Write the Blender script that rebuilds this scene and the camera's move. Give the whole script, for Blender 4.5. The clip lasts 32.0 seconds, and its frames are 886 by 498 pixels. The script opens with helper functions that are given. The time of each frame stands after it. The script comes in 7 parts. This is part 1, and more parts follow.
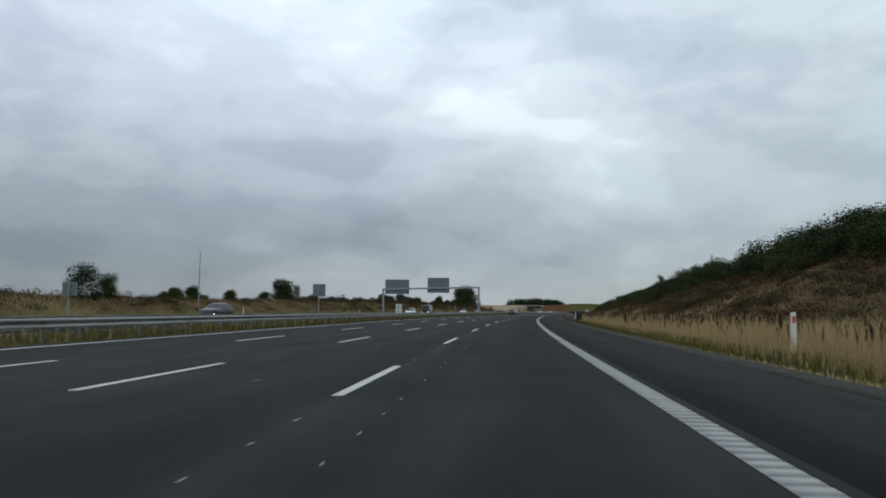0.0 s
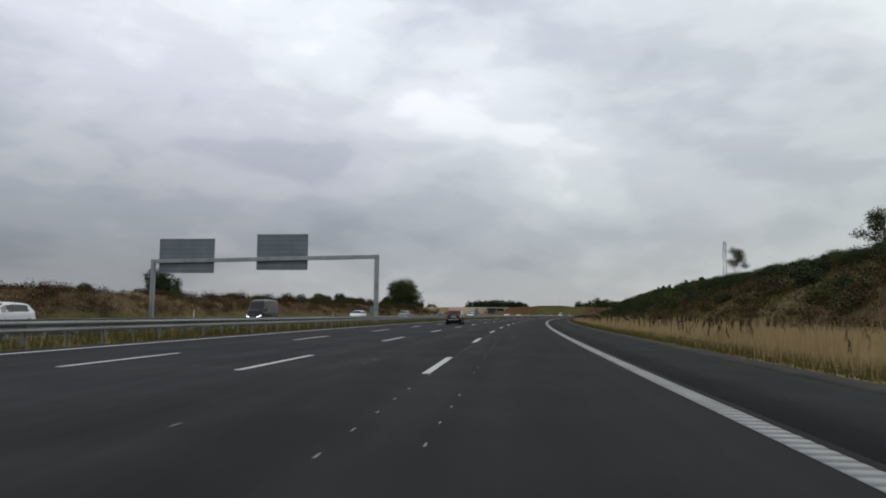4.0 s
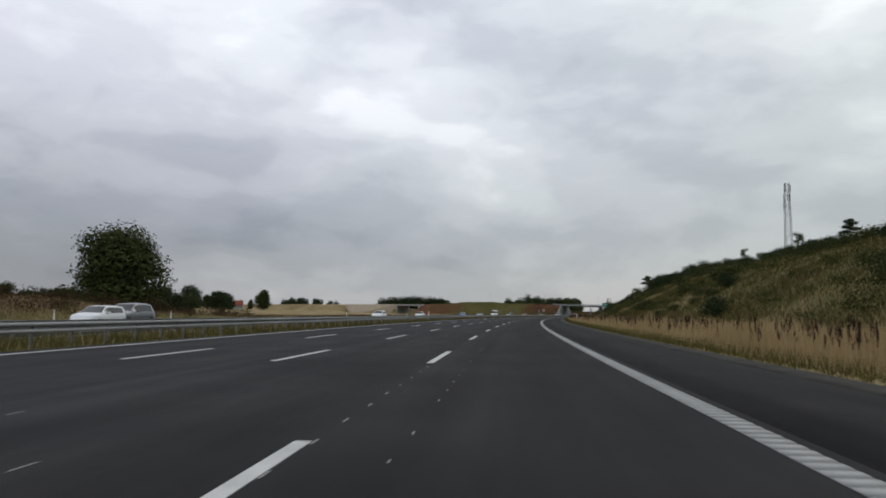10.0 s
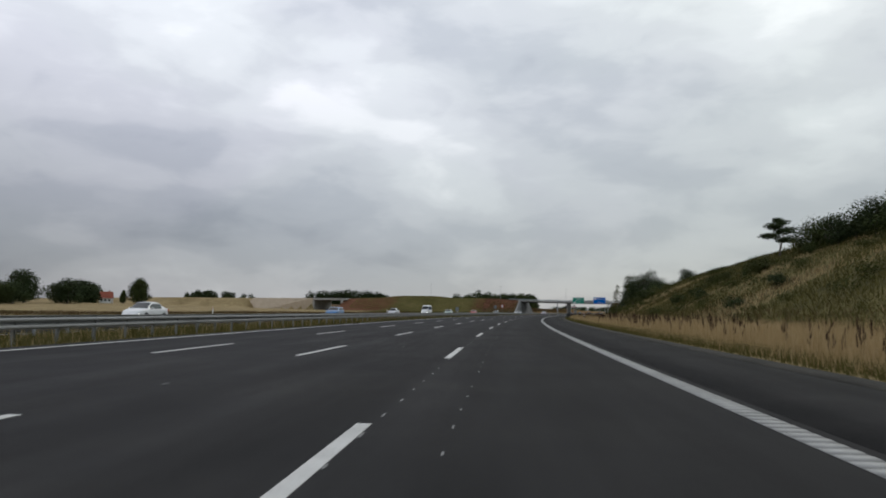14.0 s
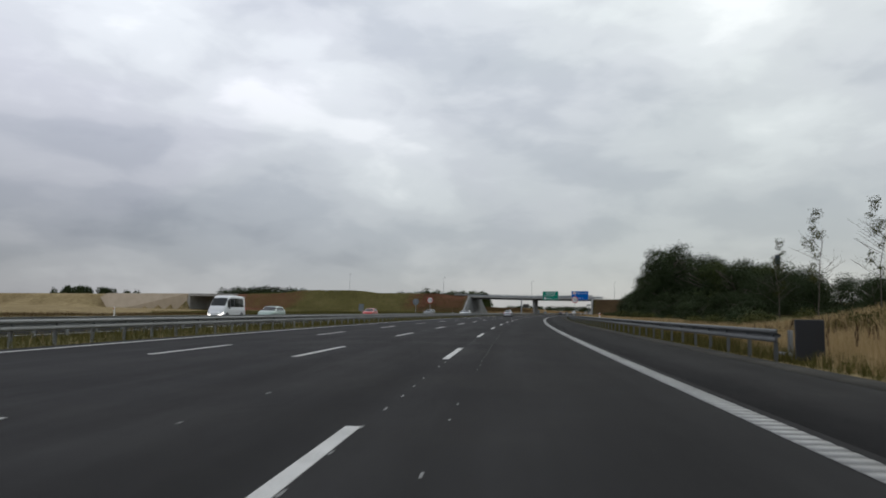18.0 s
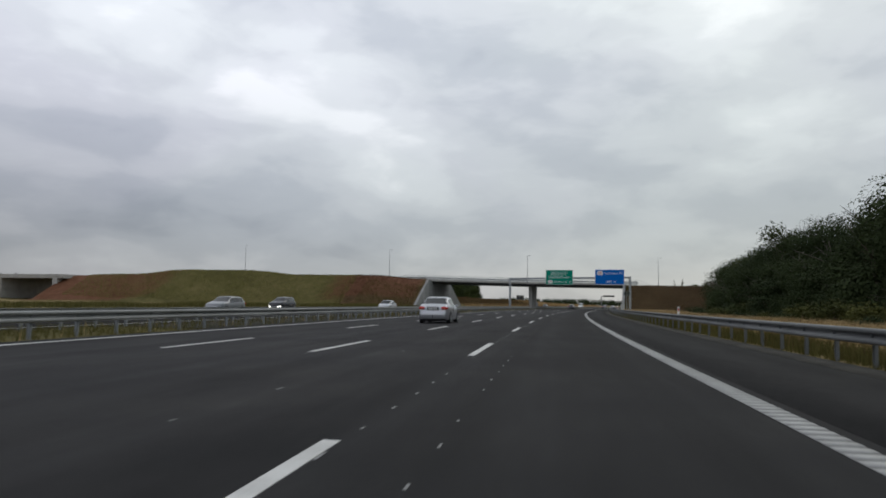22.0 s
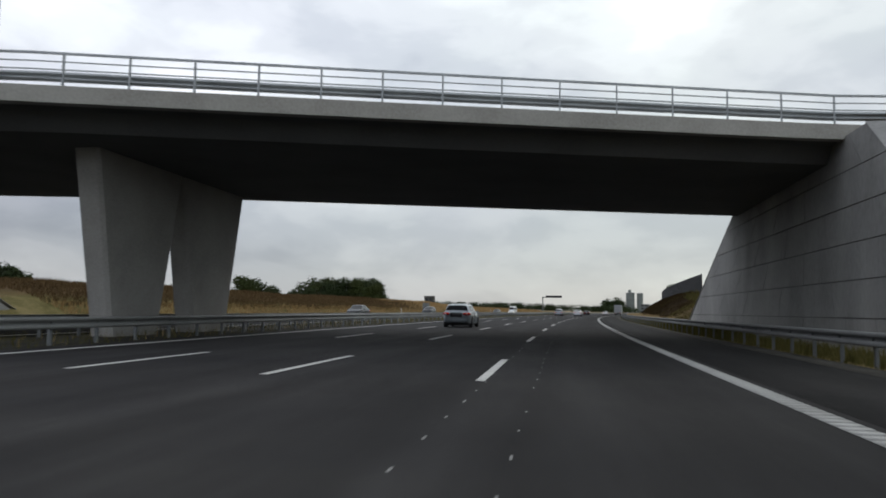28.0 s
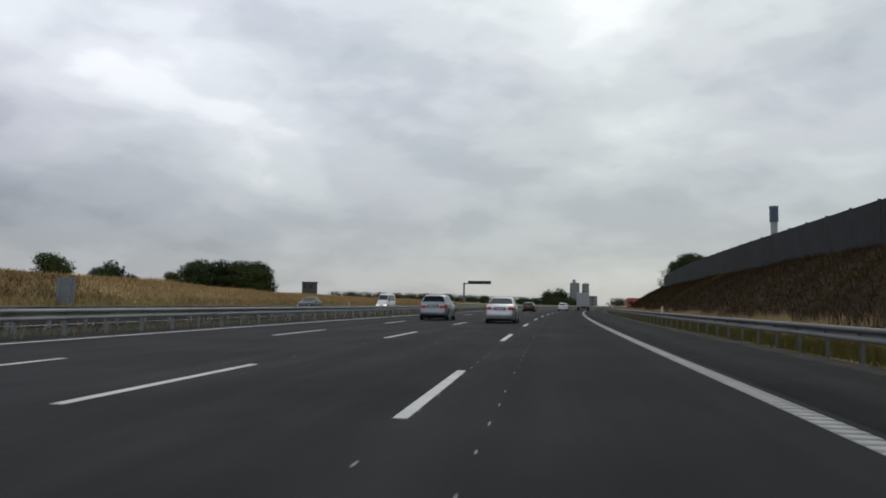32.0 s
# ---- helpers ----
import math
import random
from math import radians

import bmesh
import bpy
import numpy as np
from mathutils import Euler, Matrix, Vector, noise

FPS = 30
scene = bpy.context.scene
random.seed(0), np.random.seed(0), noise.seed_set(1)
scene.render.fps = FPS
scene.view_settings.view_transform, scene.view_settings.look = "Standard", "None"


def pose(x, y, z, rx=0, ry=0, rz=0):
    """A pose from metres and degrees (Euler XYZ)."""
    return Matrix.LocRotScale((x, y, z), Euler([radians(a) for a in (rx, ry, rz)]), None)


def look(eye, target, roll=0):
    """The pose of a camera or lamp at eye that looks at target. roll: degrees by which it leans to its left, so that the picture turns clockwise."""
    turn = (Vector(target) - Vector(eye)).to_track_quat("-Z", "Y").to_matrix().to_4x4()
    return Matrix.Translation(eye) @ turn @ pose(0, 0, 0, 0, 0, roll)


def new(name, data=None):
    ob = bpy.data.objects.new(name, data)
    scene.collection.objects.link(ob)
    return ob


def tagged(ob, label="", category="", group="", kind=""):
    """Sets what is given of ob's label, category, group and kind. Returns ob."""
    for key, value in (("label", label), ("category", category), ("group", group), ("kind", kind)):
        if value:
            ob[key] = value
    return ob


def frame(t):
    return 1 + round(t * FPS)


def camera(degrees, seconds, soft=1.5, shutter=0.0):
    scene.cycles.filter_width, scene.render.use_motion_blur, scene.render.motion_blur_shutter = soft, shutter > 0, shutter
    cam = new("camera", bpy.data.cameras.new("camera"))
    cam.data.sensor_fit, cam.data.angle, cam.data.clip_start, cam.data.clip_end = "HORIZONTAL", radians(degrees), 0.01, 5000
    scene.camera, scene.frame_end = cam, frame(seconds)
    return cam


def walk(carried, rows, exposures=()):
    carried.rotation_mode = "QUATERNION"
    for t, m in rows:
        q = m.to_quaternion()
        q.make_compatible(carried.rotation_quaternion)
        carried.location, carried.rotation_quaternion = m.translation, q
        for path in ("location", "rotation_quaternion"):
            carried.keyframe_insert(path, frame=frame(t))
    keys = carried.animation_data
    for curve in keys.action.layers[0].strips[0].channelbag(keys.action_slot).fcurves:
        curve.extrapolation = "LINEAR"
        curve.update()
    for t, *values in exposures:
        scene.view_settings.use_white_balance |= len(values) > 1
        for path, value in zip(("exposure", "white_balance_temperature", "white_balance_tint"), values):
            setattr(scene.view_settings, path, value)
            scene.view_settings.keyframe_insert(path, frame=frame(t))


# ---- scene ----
cam = camera(63.77, 32.0, 1.8, 0.08)


def aim(x, y, z, heading, pitch, roll):
    h, p = radians(heading), radians(pitch)
    d = Vector((math.sin(h) * math.cos(p), math.cos(h) * math.cos(p), math.sin(p)))
    return look((x, y, z), Vector((x, y, z)) + d * 50, roll)


walk(cam, [(t, aim(*q)) for t, *q in (
    (0, 2.23, -9.25, 1.12, -5.330, 4.932, 0.481),
    (1, 2.38, 20.09, 1.12, -4.466, 4.947, 0.398),
    (2, 2.74, 49.00, 1.12, -3.712, 5.068, 0.439),
    (3, 3.50, 77.52, 1.12, -3.086, 5.166, 0.685),
    (3.5, 3.95, 91.94, 1.12, -2.654, 5.206, 0.607),
    (5.5, 7.10, 150.38, 1.12, -0.569, 5.086, 0.682),
    (6, 8.52, 164.94, 1.12, -0.060, 5.149, 0.606),
    (7, 11.20, 193.80, 1.12, 1.016, 5.172, 0.694),
    (8, 14.59, 223.67, 1.12, 2.117, 5.228, 0.641),
    (9, 18.44, 252.61, 1.12, 2.949, 5.048, 0.665),
    (10, 22.85, 282.51, 1.12, 3.757, 5.172, 0.395),
    (11, 27.40, 311.38, 1.12, 4.556, 5.062, 0.655),
    (12, 32.46, 340.63, 1.12, 5.164, 5.093, 0.572),
    (13, 38.18, 370.41, 1.12, 6.109, 5.023, 0.813),
    (14, 44.27, 399.60, 1.12, 7.716, 4.965, 0.716),
    (15, 51.15, 429.21, 1.12, 8.759, 5.043, 0.731),
    (15.5, 54.73, 443.80, 1.12, 9.154, 5.082, 0.692),
    (17.5, 70.05, 501.38, 1.12, 11.115, 5.011, 0.493),
    (18, 74.26, 515.81, 1.12, 11.538, 5.002, 0.570),
    (19, 83.09, 544.92, 1.12, 12.562, 5.113, 0.491),
    (20, 92.35, 573.61, 1.12, 13.481, 5.047, 0.798),
    (20.5, 97.59, 588.16, 1.12, 13.857, 4.953, 0.541),
    (21, 102.47, 602.79, 1.12, 10.328, 4.724, -0.075),
    (21.5, 107.68, 616.77, 1.12, 9.103, 4.353, 0.590),
    (22, 112.89, 630.57, 1.12, 11.912, 4.407, 0.827),
    (23, 123.71, 658.31, 1.12, 12.496, 4.580, 0.752),
    (24, 135.14, 687.13, 1.12, 12.867, 4.681, 0.828),
    (24.5, 140.85, 701.50, 1.12, 13.416, 4.778, 0.688),
    (26.5, 165.12, 757.36, 1.12, 15.487, 4.468, 1.022),
    (27, 171.21, 771.14, 1.12, 16.259, 4.640, 1.047),
    (27.5, 177.95, 785.63, 1.12, 16.819, 4.823, 0.875),
    (28, 185.07, 799.83, 1.12, 17.093, 4.869, 0.822),
    (28.5, 191.72, 813.61, 1.12, 17.781, 4.586, 0.878),
    (29, 198.72, 827.24, 1.12, 18.362, 4.628, 0.920),
    (30, 213.71, 855.81, 1.12, 19.677, 4.664, 1.097),
    (31, 228.51, 882.59, 1.12, 20.988, 4.450, 1.005),
    (32, 243.92, 909.47, 1.12, 21.922, 4.336, 0.990),
)], [(0.0, 0.0, 6150, 3.5), (2.5, 0.0, 6150, 3.5), (2.9, 0.0, 6610, 10), (25.0, 0.0, 6610, 10), (27.0, 0.2, 6610, 10), (28.2, 0.22, 6610, 10), (29.0, -0.06, 6610, 10), (30.0, 0.0, 6610, 10), (32.0, 0.0, 6610, 10)])


# ---- the road's line: bends to the right, from curvature at stations 150 m apart ----
STATIONS = np.arange(-2600, 5200, 5.0)
BEND = np.interp(STATIONS, np.arange(-100, 2001, 150.0), (4.531e-04, 5.111e-04, 5.641e-04, 5.311e-04, 6.112e-04, 5.257e-04, 5.719e-04, 5.207e-04, 4.933e-04, 4.678e-04, 4.498e-04, 4.374e-04, 4.291e-04, 4.240e-04, 4.216e-04))
BEND[(STATIONS < -100) | (STATIONS > 2000)] = 0
HEAD = np.concatenate([[0], np.cumsum((BEND[1:] + BEND[:-1]) / 2 * 5)])
HEAD -= np.interp(0, STATIONS, HEAD)
LX = np.concatenate([[0], np.cumsum((np.sin(HEAD[1:]) + np.sin(HEAD[:-1])) / 2 * 5)])
LY = np.concatenate([[0], np.cumsum((np.cos(HEAD[1:]) + np.cos(HEAD[:-1])) / 2 * 5)])
LX -= np.interp(0, STATIONS, LX)
LY -= np.interp(0, STATIONS, LY)


def place(s, u):
    """World x and y of a point s metres along the road and u metres to its right; arrays welcome."""
    a = np.interp(s, STATIONS, HEAD)
    return np.interp(s, STATIONS, LX) + u * np.cos(a), np.interp(s, STATIONS, LY) - u * np.sin(a)


def heading(s):
    return float(np.interp(s, STATIONS, HEAD))


def W(s, u, z=0.0):
    x, y = place(s, u)
    return Vector((float(x), float(y), z))


def at_road(s, u, z=0.0, turn=0.0):
    """Pose whose +y runs along the road; turn in degrees, to the left."""
    x, y = place(s, u)
    return pose(float(x), float(y), z, 0, 0, turn - math.degrees(heading(s)))


# ---- world and light: a grey, broken overcast ----
world = bpy.data.worlds.new("overcast")
scene.world = world
world.use_nodes = True
wt = world.node_tree
wt.nodes.clear()


def wn(kind, **values):
    n = wt.nodes.new(kind)
    for k, v in values.items():
        n.inputs[k].default_value = v
    return n


def wl(a, b):
    wt.links.new(a, b)


out = wn("ShaderNodeOutputWorld")
bg = wn("ShaderNodeBackground", Strength=1.0)
wl(bg.outputs[0], out.inputs[0])
coord = wn("ShaderNodeTexCoord")
sep = wn("ShaderNodeSeparateXYZ")
wl(coord.outputs["Generated"], sep.inputs[0])


def wmath(op, a, b=None, clamp=False):
    n = wt.nodes.new("ShaderNodeMath")
    n.operation, n.use_clamp = op, clamp
    for i, v in enumerate((a, b)):
        if v is None:
            continue
        if isinstance(v, (int, float)):
            n.inputs[i].default_value = v
        else:
            wl(v, n.inputs[i])
    return n.outputs[0]


high = wmath("MAXIMUM", sep.outputs[2], 0.0)
depth = wmath("ADD", high, 0.24)
plane = wn("ShaderNodeCombineXYZ")
wl(wmath("DIVIDE", sep.outputs[0], depth), plane.inputs[0])
wl(wmath("DIVIDE", sep.outputs[1], depth), plane.inputs[1])
wl(wmath("MULTIPLY", high, 3.2), plane.inputs[2])


def cloud_noise(scale, detail, rough, shift, distort=0.0):
    m = wt.nodes.new("ShaderNodeMapping")
    m.inputs["Location"].default_value = (shift, shift * 0.7, 0)
    wl(plane.outputs[0], m.inputs[0])
    n = wn("ShaderNodeTexNoise", Scale=scale, Detail=detail, Roughness=rough, Distortion=distort)
    wl(m.outputs[0], n.inputs["Vector"])
    return n.outputs["Fac"]


def wspan(value, a, b, lo, hi):
    n = wt.nodes.new("ShaderNodeMapRange")
    n.interpolation_type = "SMOOTHSTEP"
    for k, v in (("From Min", a), ("From Max", b), ("To Min", lo), ("To Max", hi)):
        n.inputs[k].default_value = v
    wl(value, n.inputs["Value"])
    return n.outputs[0]


def puff_noise(scale, detail, shift, distort, flat=1.9, rough=0.5):
    """Cloud noise on the dome of the sky, drawn out flat towards the horizon."""
    m = wt.nodes.new("ShaderNodeMapping")
    m.inputs["Location"].default_value = (shift, 0.4 * shift, 0)
    m.inputs["Scale"].default_value = (1, 1, flat)
    wl(coord.outputs["Generated"], m.inputs[0])
    n = wn("ShaderNodeTexNoise", Scale=scale, Detail=detail, Roughness=rough, Distortion=distort)
    wl(m.outputs[0], n.inputs["Vector"])
    return n.outputs["Fac"]


big = cloud_noise(0.8, 3.0, 0.5, 3.1, 0.2)
mid = puff_noise(3.0, 5.0, 2.7, 0.3, 1.9, 0.46)
fine = puff_noise(8.0, 5.0, 5.2, 0.3, 2.4, 0.5)
mixed = wmath("ADD", wmath("ADD", wmath("MULTIPLY", big, 0.28), wmath("MULTIPLY", mid, 0.48)), wmath("MULTIPLY", fine, 0.24))
ramp = wt.nodes.new("ShaderNodeValToRGB")
cr = ramp.color_ramp
cr.interpolation = "EASE"
cr.elements[0].position, cr.elements[0].color = 0.36, (0.35, 0.385, 0.435, 1)
cr.elements[1].position, cr.elements[1].color = 0.64, (0.75, 0.79, 0.815, 1)
for at, col in ((0.44, (0.44, 0.478, 0.523)), (0.505, (0.53, 0.567, 0.605)), (0.57, (0.615, 0.657, 0.688))):
    e = cr.elements.new(at)
    e.color = (*col, 1)
wl(mixed, ramp.inputs[0])
# bright overhead where the cover is thin, duller near the horizon and on one side
side = wmath("ADD", wmath("MULTIPLY", sep.outputs[0], 0.988), wmath("MULTIPLY", sep.outputs[1], -0.156))
low_end = wspan(side, -0.58, -0.05, 0.60, 0.83)
top_end = wspan(side, -0.55, 0.55, 1.5, 1.26)
climb = wspan(high, 0.03, 0.42, 0.0, 1.0)
lift = wmath("ADD", low_end, wmath("MULTIPLY", climb, wmath("SUBTRACT", top_end, low_end)))
clouds = wt.nodes.new("ShaderNodeVectorMath")
clouds.operation = "SCALE"
wl(ramp.outputs[0], clouds.inputs[0])
wl(lift, clouds.inputs["Scale"])
hue = wt.nodes.new("ShaderNodeMix")
hue.data_type = "RGBA"
hue.inputs[6].default_value, hue.inputs[7].default_value = (1.02, 0.99, 1.045, 1), (0.985, 1.01, 0.985, 1)
wl(wmath("ADD", wmath("MULTIPLY", wspan(side, -0.5, 0.45, 0.0, 1.0), 0.7), wmath("MULTIPLY", wspan(puff_noise(2.6, 3.0, 9.3, 0.3), 0.36, 0.64, 0.0, 1.0), 0.3)), hue.inputs[0])
tinted = wt.nodes.new("ShaderNodeVectorMath")
tinted.operation = "MULTIPLY"
wl(clouds.outputs[0], tinted.inputs[0])
wl(hue.outputs[2], tinted.inputs[1])
sky = wt.nodes.new("ShaderNodeTexSky")
sky.sky_type, sky.sun_disc = "NISHITA", False
sky.sun_elevation, sky.sun_rotation = radians(38), radians(40)
blue = wt.nodes.new("ShaderNodeVectorMath")
blue.operation = "SCALE"
wl(sky.outputs[0], blue.inputs[0])
blue.inputs["Scale"].default_value = 0.12
cover = wt.nodes.new("ShaderNodeMix")
cover.data_type = "RGBA"
cover.inputs[0].default_value = 0.92
wl(blue.outputs[0], cover.inputs[6])
wl(tinted.outputs[0], cover.inputs[7])
wl(cover.outputs[2], bg.inputs["Color"])

sun = new("sun", bpy.data.lights.new("sun", "SUN"))
sun.data.energy, sun.data.angle, sun.data.color = 0.4, radians(25), (1.0, 0.97, 0.92)
sun.matrix_world = look((0, 0, 200), (-0.62 * 200, -0.74 * 200, 200 - 0.78 * 200 * 0.97))


# ---- materials ----
def material(name, colors, scale=1.0, rough=0.8, metal=0.0, bump=0.0, bump_scale=30.0, fine=0.25, island=0.0, spec=0.5, stretch=None, obj=0.0, trans=0.0):
    """Noise between the given colours at two scales, with a fine relief."""
    m = bpy.data.materials.new(name)
    m.use_nodes = True
    nt = m.node_tree
    b = nt.nodes["Principled BSDF"]
    b.inputs["Roughness"].default_value, b.inputs["Metallic"].default_value = rough, metal
    b.inputs["Specular IOR Level"].default_value = spec
    tc = nt.nodes.new("ShaderNodeTexCoord")
    mp = nt.nodes.new("ShaderNodeMapping")
    if stretch:
        mp.inputs["Scale"].default_value = stretch
    nt.links.new(tc.outputs["Object"], mp.inputs[0])
    n1 = nt.nodes.new("ShaderNodeTexNoise")
    n1.inputs["Scale"].default_value, n1.inputs["Detail"].default_value = scale, 6.0
    n2 = nt.nodes.new("ShaderNodeTexNoise")
    n2.inputs["Scale"].default_value, n2.inputs["Detail"].default_value = bump_scale, 3.0
    nt.links.new(mp.outputs[0], n1.inputs["Vector"])
    nt.links.new(mp.outputs[0], n2.inputs["Vector"])
    mixv = nt.nodes.new("ShaderNodeMix")
    mixv.inputs[0].default_value = fine
    nt.links.new(n1.outputs["Fac"], mixv.inputs[2])
    nt.links.new(n2.outputs["Fac"], mixv.inputs[3])
    value = mixv.outputs[0]
    for amount, kind, sock in ((island, "ShaderNodeNewGeometry", "Random Per Island"), (obj, "ShaderNodeObjectInfo", "Random")):
        if amount:
            g = nt.nodes.new(kind)
            mx = nt.nodes.new("ShaderNodeMix")
            mx.inputs[0].default_value = amount
            nt.links.new(value, mx.inputs[2])
            nt.links.new(g.outputs[sock], mx.inputs[3])
            value = mx.outputs[0]
    r = nt.nodes.new("ShaderNodeValToRGB")
    k = len(colors)
    lo, hi = (0.3, 0.7) if not (island or obj) else (0.2, 0.8)
    for i, c in enumerate(colors):
        pos = lo + (hi - lo) * i / max(1, k - 1)
        el = r.color_ramp.elements[i] if i < 2 else r.color_ramp.elements.new(pos)
        el.position, el.color = pos, (*c, 1)
    if k == 1:
        r.color_ramp.elements[1].color = (*[min(1, v * 1.12) for v in colors[0]], 1)
    nt.links.new(value, r.inputs[0])
    nt.links.new(r.outputs[0], b.inputs["Base Color"])
    if bump:
        bp = nt.nodes.new("ShaderNodeBump")
        bp.inputs["Strength"].default_value, bp.inputs["Distance"].default_value = bump, 0.05
        nt.links.new(n2.outputs["Fac"], bp.inputs["Height"])
        nt.links.new(bp.outputs[0], b.inputs["Normal"])
    if trans:
        b.inputs["Transmission Weight"].default_value = trans
    return m


def plain(name, color, rough=0.5, metal=0.0, spec=0.5, glow=0.0):
    m = material(name, [color], 6.0, rough, metal, 0.0, 40.0, 0.3, spec=spec)
    if glow:
        b = m.node_tree.nodes["Principled BSDF"]
        b.inputs["Emission Color"].default_value, b.inputs["Emission Strength"].default_value = (*color, 1), glow
    return m


ASPHALT = material("asphalt", [(0.018, 0.018, 0.019), (0.025, 0.0245, 0.025), (0.033, 0.032, 0.031)], 0.35, 0.93, 0, 0.25, 90.0, 0.35, spec=0.12)
WORN = material("asphalt_shoulder", [(0.013, 0.013, 0.013), (0.0195, 0.0193, 0.0187), (0.028, 0.027, 0.026)], 0.5, 0.93, 0, 0.3, 80.0, 0.4, spec=0.12)
GUTTER = material("road_edge", [(0.03, 0.03, 0.026), (0.05, 0.048, 0.042), (0.078, 0.074, 0.062)], 0.8, 0.95, 0, 0.3, 40.0, 0.4, spec=0.08)
PAINT = material("road_paint", [(0.33, 0.33, 0.31), (0.53, 0.525, 0.5), (0.63, 0.625, 0.6)], 1.2, 0.7, 0, 0.15, 60.0, 0.45)


def add_tracks(m):
    """Faint wheel tracks and seams that run along the lanes."""
    nt = m.node_tree
    at = nt.nodes.new("ShaderNodeAttribute")
    at.attribute_name = "across"
    b = nt.nodes["Principled BSDF"]
    base = b.inputs["Base Color"].links[0].from_socket
    n = nt.nodes.new("ShaderNodeTexNoise")
    n.noise_dimensions = "1D"
    n.inputs["Scale"].default_value, n.inputs["Detail"].default_value = 1.1, 4.0
    nt.links.new(at.outputs["Fac"], n.inputs["W"])
    w = nt.nodes.new("ShaderNodeMath")
    w.operation = "COSINE"
    k = nt.nodes.new("ShaderNodeMath")
    k.operation = "MULTIPLY"
    k.inputs[1].default_value = 2 * math.pi / 1.82
    nt.links.new(at.outputs["Fac"], k.inputs[0])
    nt.links.new(k.outputs[0], w.inputs[0])
    s1 = nt.nodes.new("ShaderNodeMath")
    s1.operation = "MULTIPLY_ADD"
    s1.inputs[1].default_value, s1.inputs[2].default_value = 0.07, 0.55
    nt.links.new(w.outputs[0], s1.inputs[0])
    s2 = nt.nodes.new("ShaderNodeMath")
    s2.operation = "MULTIPLY_ADD"
    s2.inputs[1].default_value = 0.9
    nt.links.new(n.outputs["Fac"], s2.inputs[0])
    nt.links.new(s1.outputs[0], s2.inputs[2])
    # blotches and patches drawn out along the lane, and a darker tone towards the right
    at2 = nt.nodes.new("ShaderNodeAttribute")
    at2.attribute_name = "lengthwise"
    cb = nt.nodes.new("ShaderNodeCombineXYZ")
    nt.links.new(at.outputs["Fac"], cb.inputs[0])
    nt.links.new(at2.outputs["Fac"], cb.inputs[1])
    mp = nt.nodes.new("ShaderNodeMapping")
    mp.inputs["Scale"].default_value = (1.0, 0.16, 1.0)
    nt.links.new(cb.outputs[0], mp.inputs[0])
    pn = nt.nodes.new("ShaderNodeTexNoise")
    pn.inputs["Scale"].default_value, pn.inputs["Detail"].default_value, pn.inputs["Roughness"].default_value = 0.8, 8.0, 0.65
    nt.links.new(mp.outputs[0], pn.inputs["Vector"])
    pr = nt.nodes.new("ShaderNodeMapRange")
    for key, v in (("From Min", 0.3), ("From Max", 0.7), ("To Min", 0.72), ("To Max", 1.3)):
        pr.inputs[key].default_value = v
    nt.links.new(pn.outputs["Fac"], pr.inputs["Value"])
    lane = nt.nodes.new("ShaderNodeMapRange")
    for key, v in (("From Min", 0.4), ("From Max", 3.6), ("To Min", 1.1), ("To Max", 0.86)):
        lane.inputs[key].default_value = v
    nt.links.new(at.outputs["Fac"], lane.inputs["Value"])
    both = nt.nodes.new("ShaderNodeMath")
    both.operation = "MULTIPLY"
    nt.links.new(pr.outputs[0], both.inputs[0])
    nt.links.new(lane.outputs[0], both.inputs[1])
    s3 = nt.nodes.new("ShaderNodeMath")
    s3.operation = "MULTIPLY"
    nt.links.new(s2.outputs[0], s3.inputs[0])
    nt.links.new(both.outputs[0], s3.inputs[1])
    sc = nt.nodes.new("ShaderNodeVectorMath")
    sc.operation = "SCALE"
    nt.links.new(base, sc.inputs[0])
    nt.links.new(s3.outputs[0], sc.inputs["Scale"])
    nt.links.new(sc.outputs[0], b.inputs["Base Color"])


add_tracks(ASPHALT)
add_tracks(WORN)
PAINT_EDGE = material("ribbed_line_paint", [(0.22, 0.22, 0.205), (0.34, 0.34, 0.325), (0.42, 0.42, 0.4)], 0.8, 0.75, 0, 0.15, 60.0, 0.5)
PAINT_WORN = material("worn_road_paint", [(0.13, 0.13, 0.125), (0.26, 0.26, 0.25)], 2.0, 0.8, 0, 0.2, 60.0, 0.5)
STEEL = material("galvanised_steel", [(0.22, 0.24, 0.25), (0.33, 0.35, 0.36), (0.40, 0.42, 0.43)], 0.9, 0.45, 0.75, 0.03, 30.0, 0.4)
RAIL_STEEL = material("weathered_zinc", [(0.17, 0.175, 0.17), (0.25, 0.255, 0.25), (0.33, 0.335, 0.33)], 0.5, 0.6, 0.3, 0.05, 24.0, 0.45, spec=0.3)
OLD_ZINC = material("dull_weathered_zinc", [(0.10, 0.105, 0.105), (0.155, 0.16, 0.16), (0.21, 0.215, 0.21)], 0.5, 0.7, 0.2, 0.05, 24.0, 0.5, spec=0.25)
STEEL_DULL = material("weathered_steel", [(0.12, 0.13, 0.135), (0.2, 0.21, 0.215)], 1.5, 0.6, 0.5, 0.05, 30.0, 0.4)
SIGN_BACK = material("sign_back_metal", [(0.16, 0.19, 0.21), (0.24, 0.27, 0.29)], 0.6, 0.5, 0.5, 0.02, 20.0, 0.3)
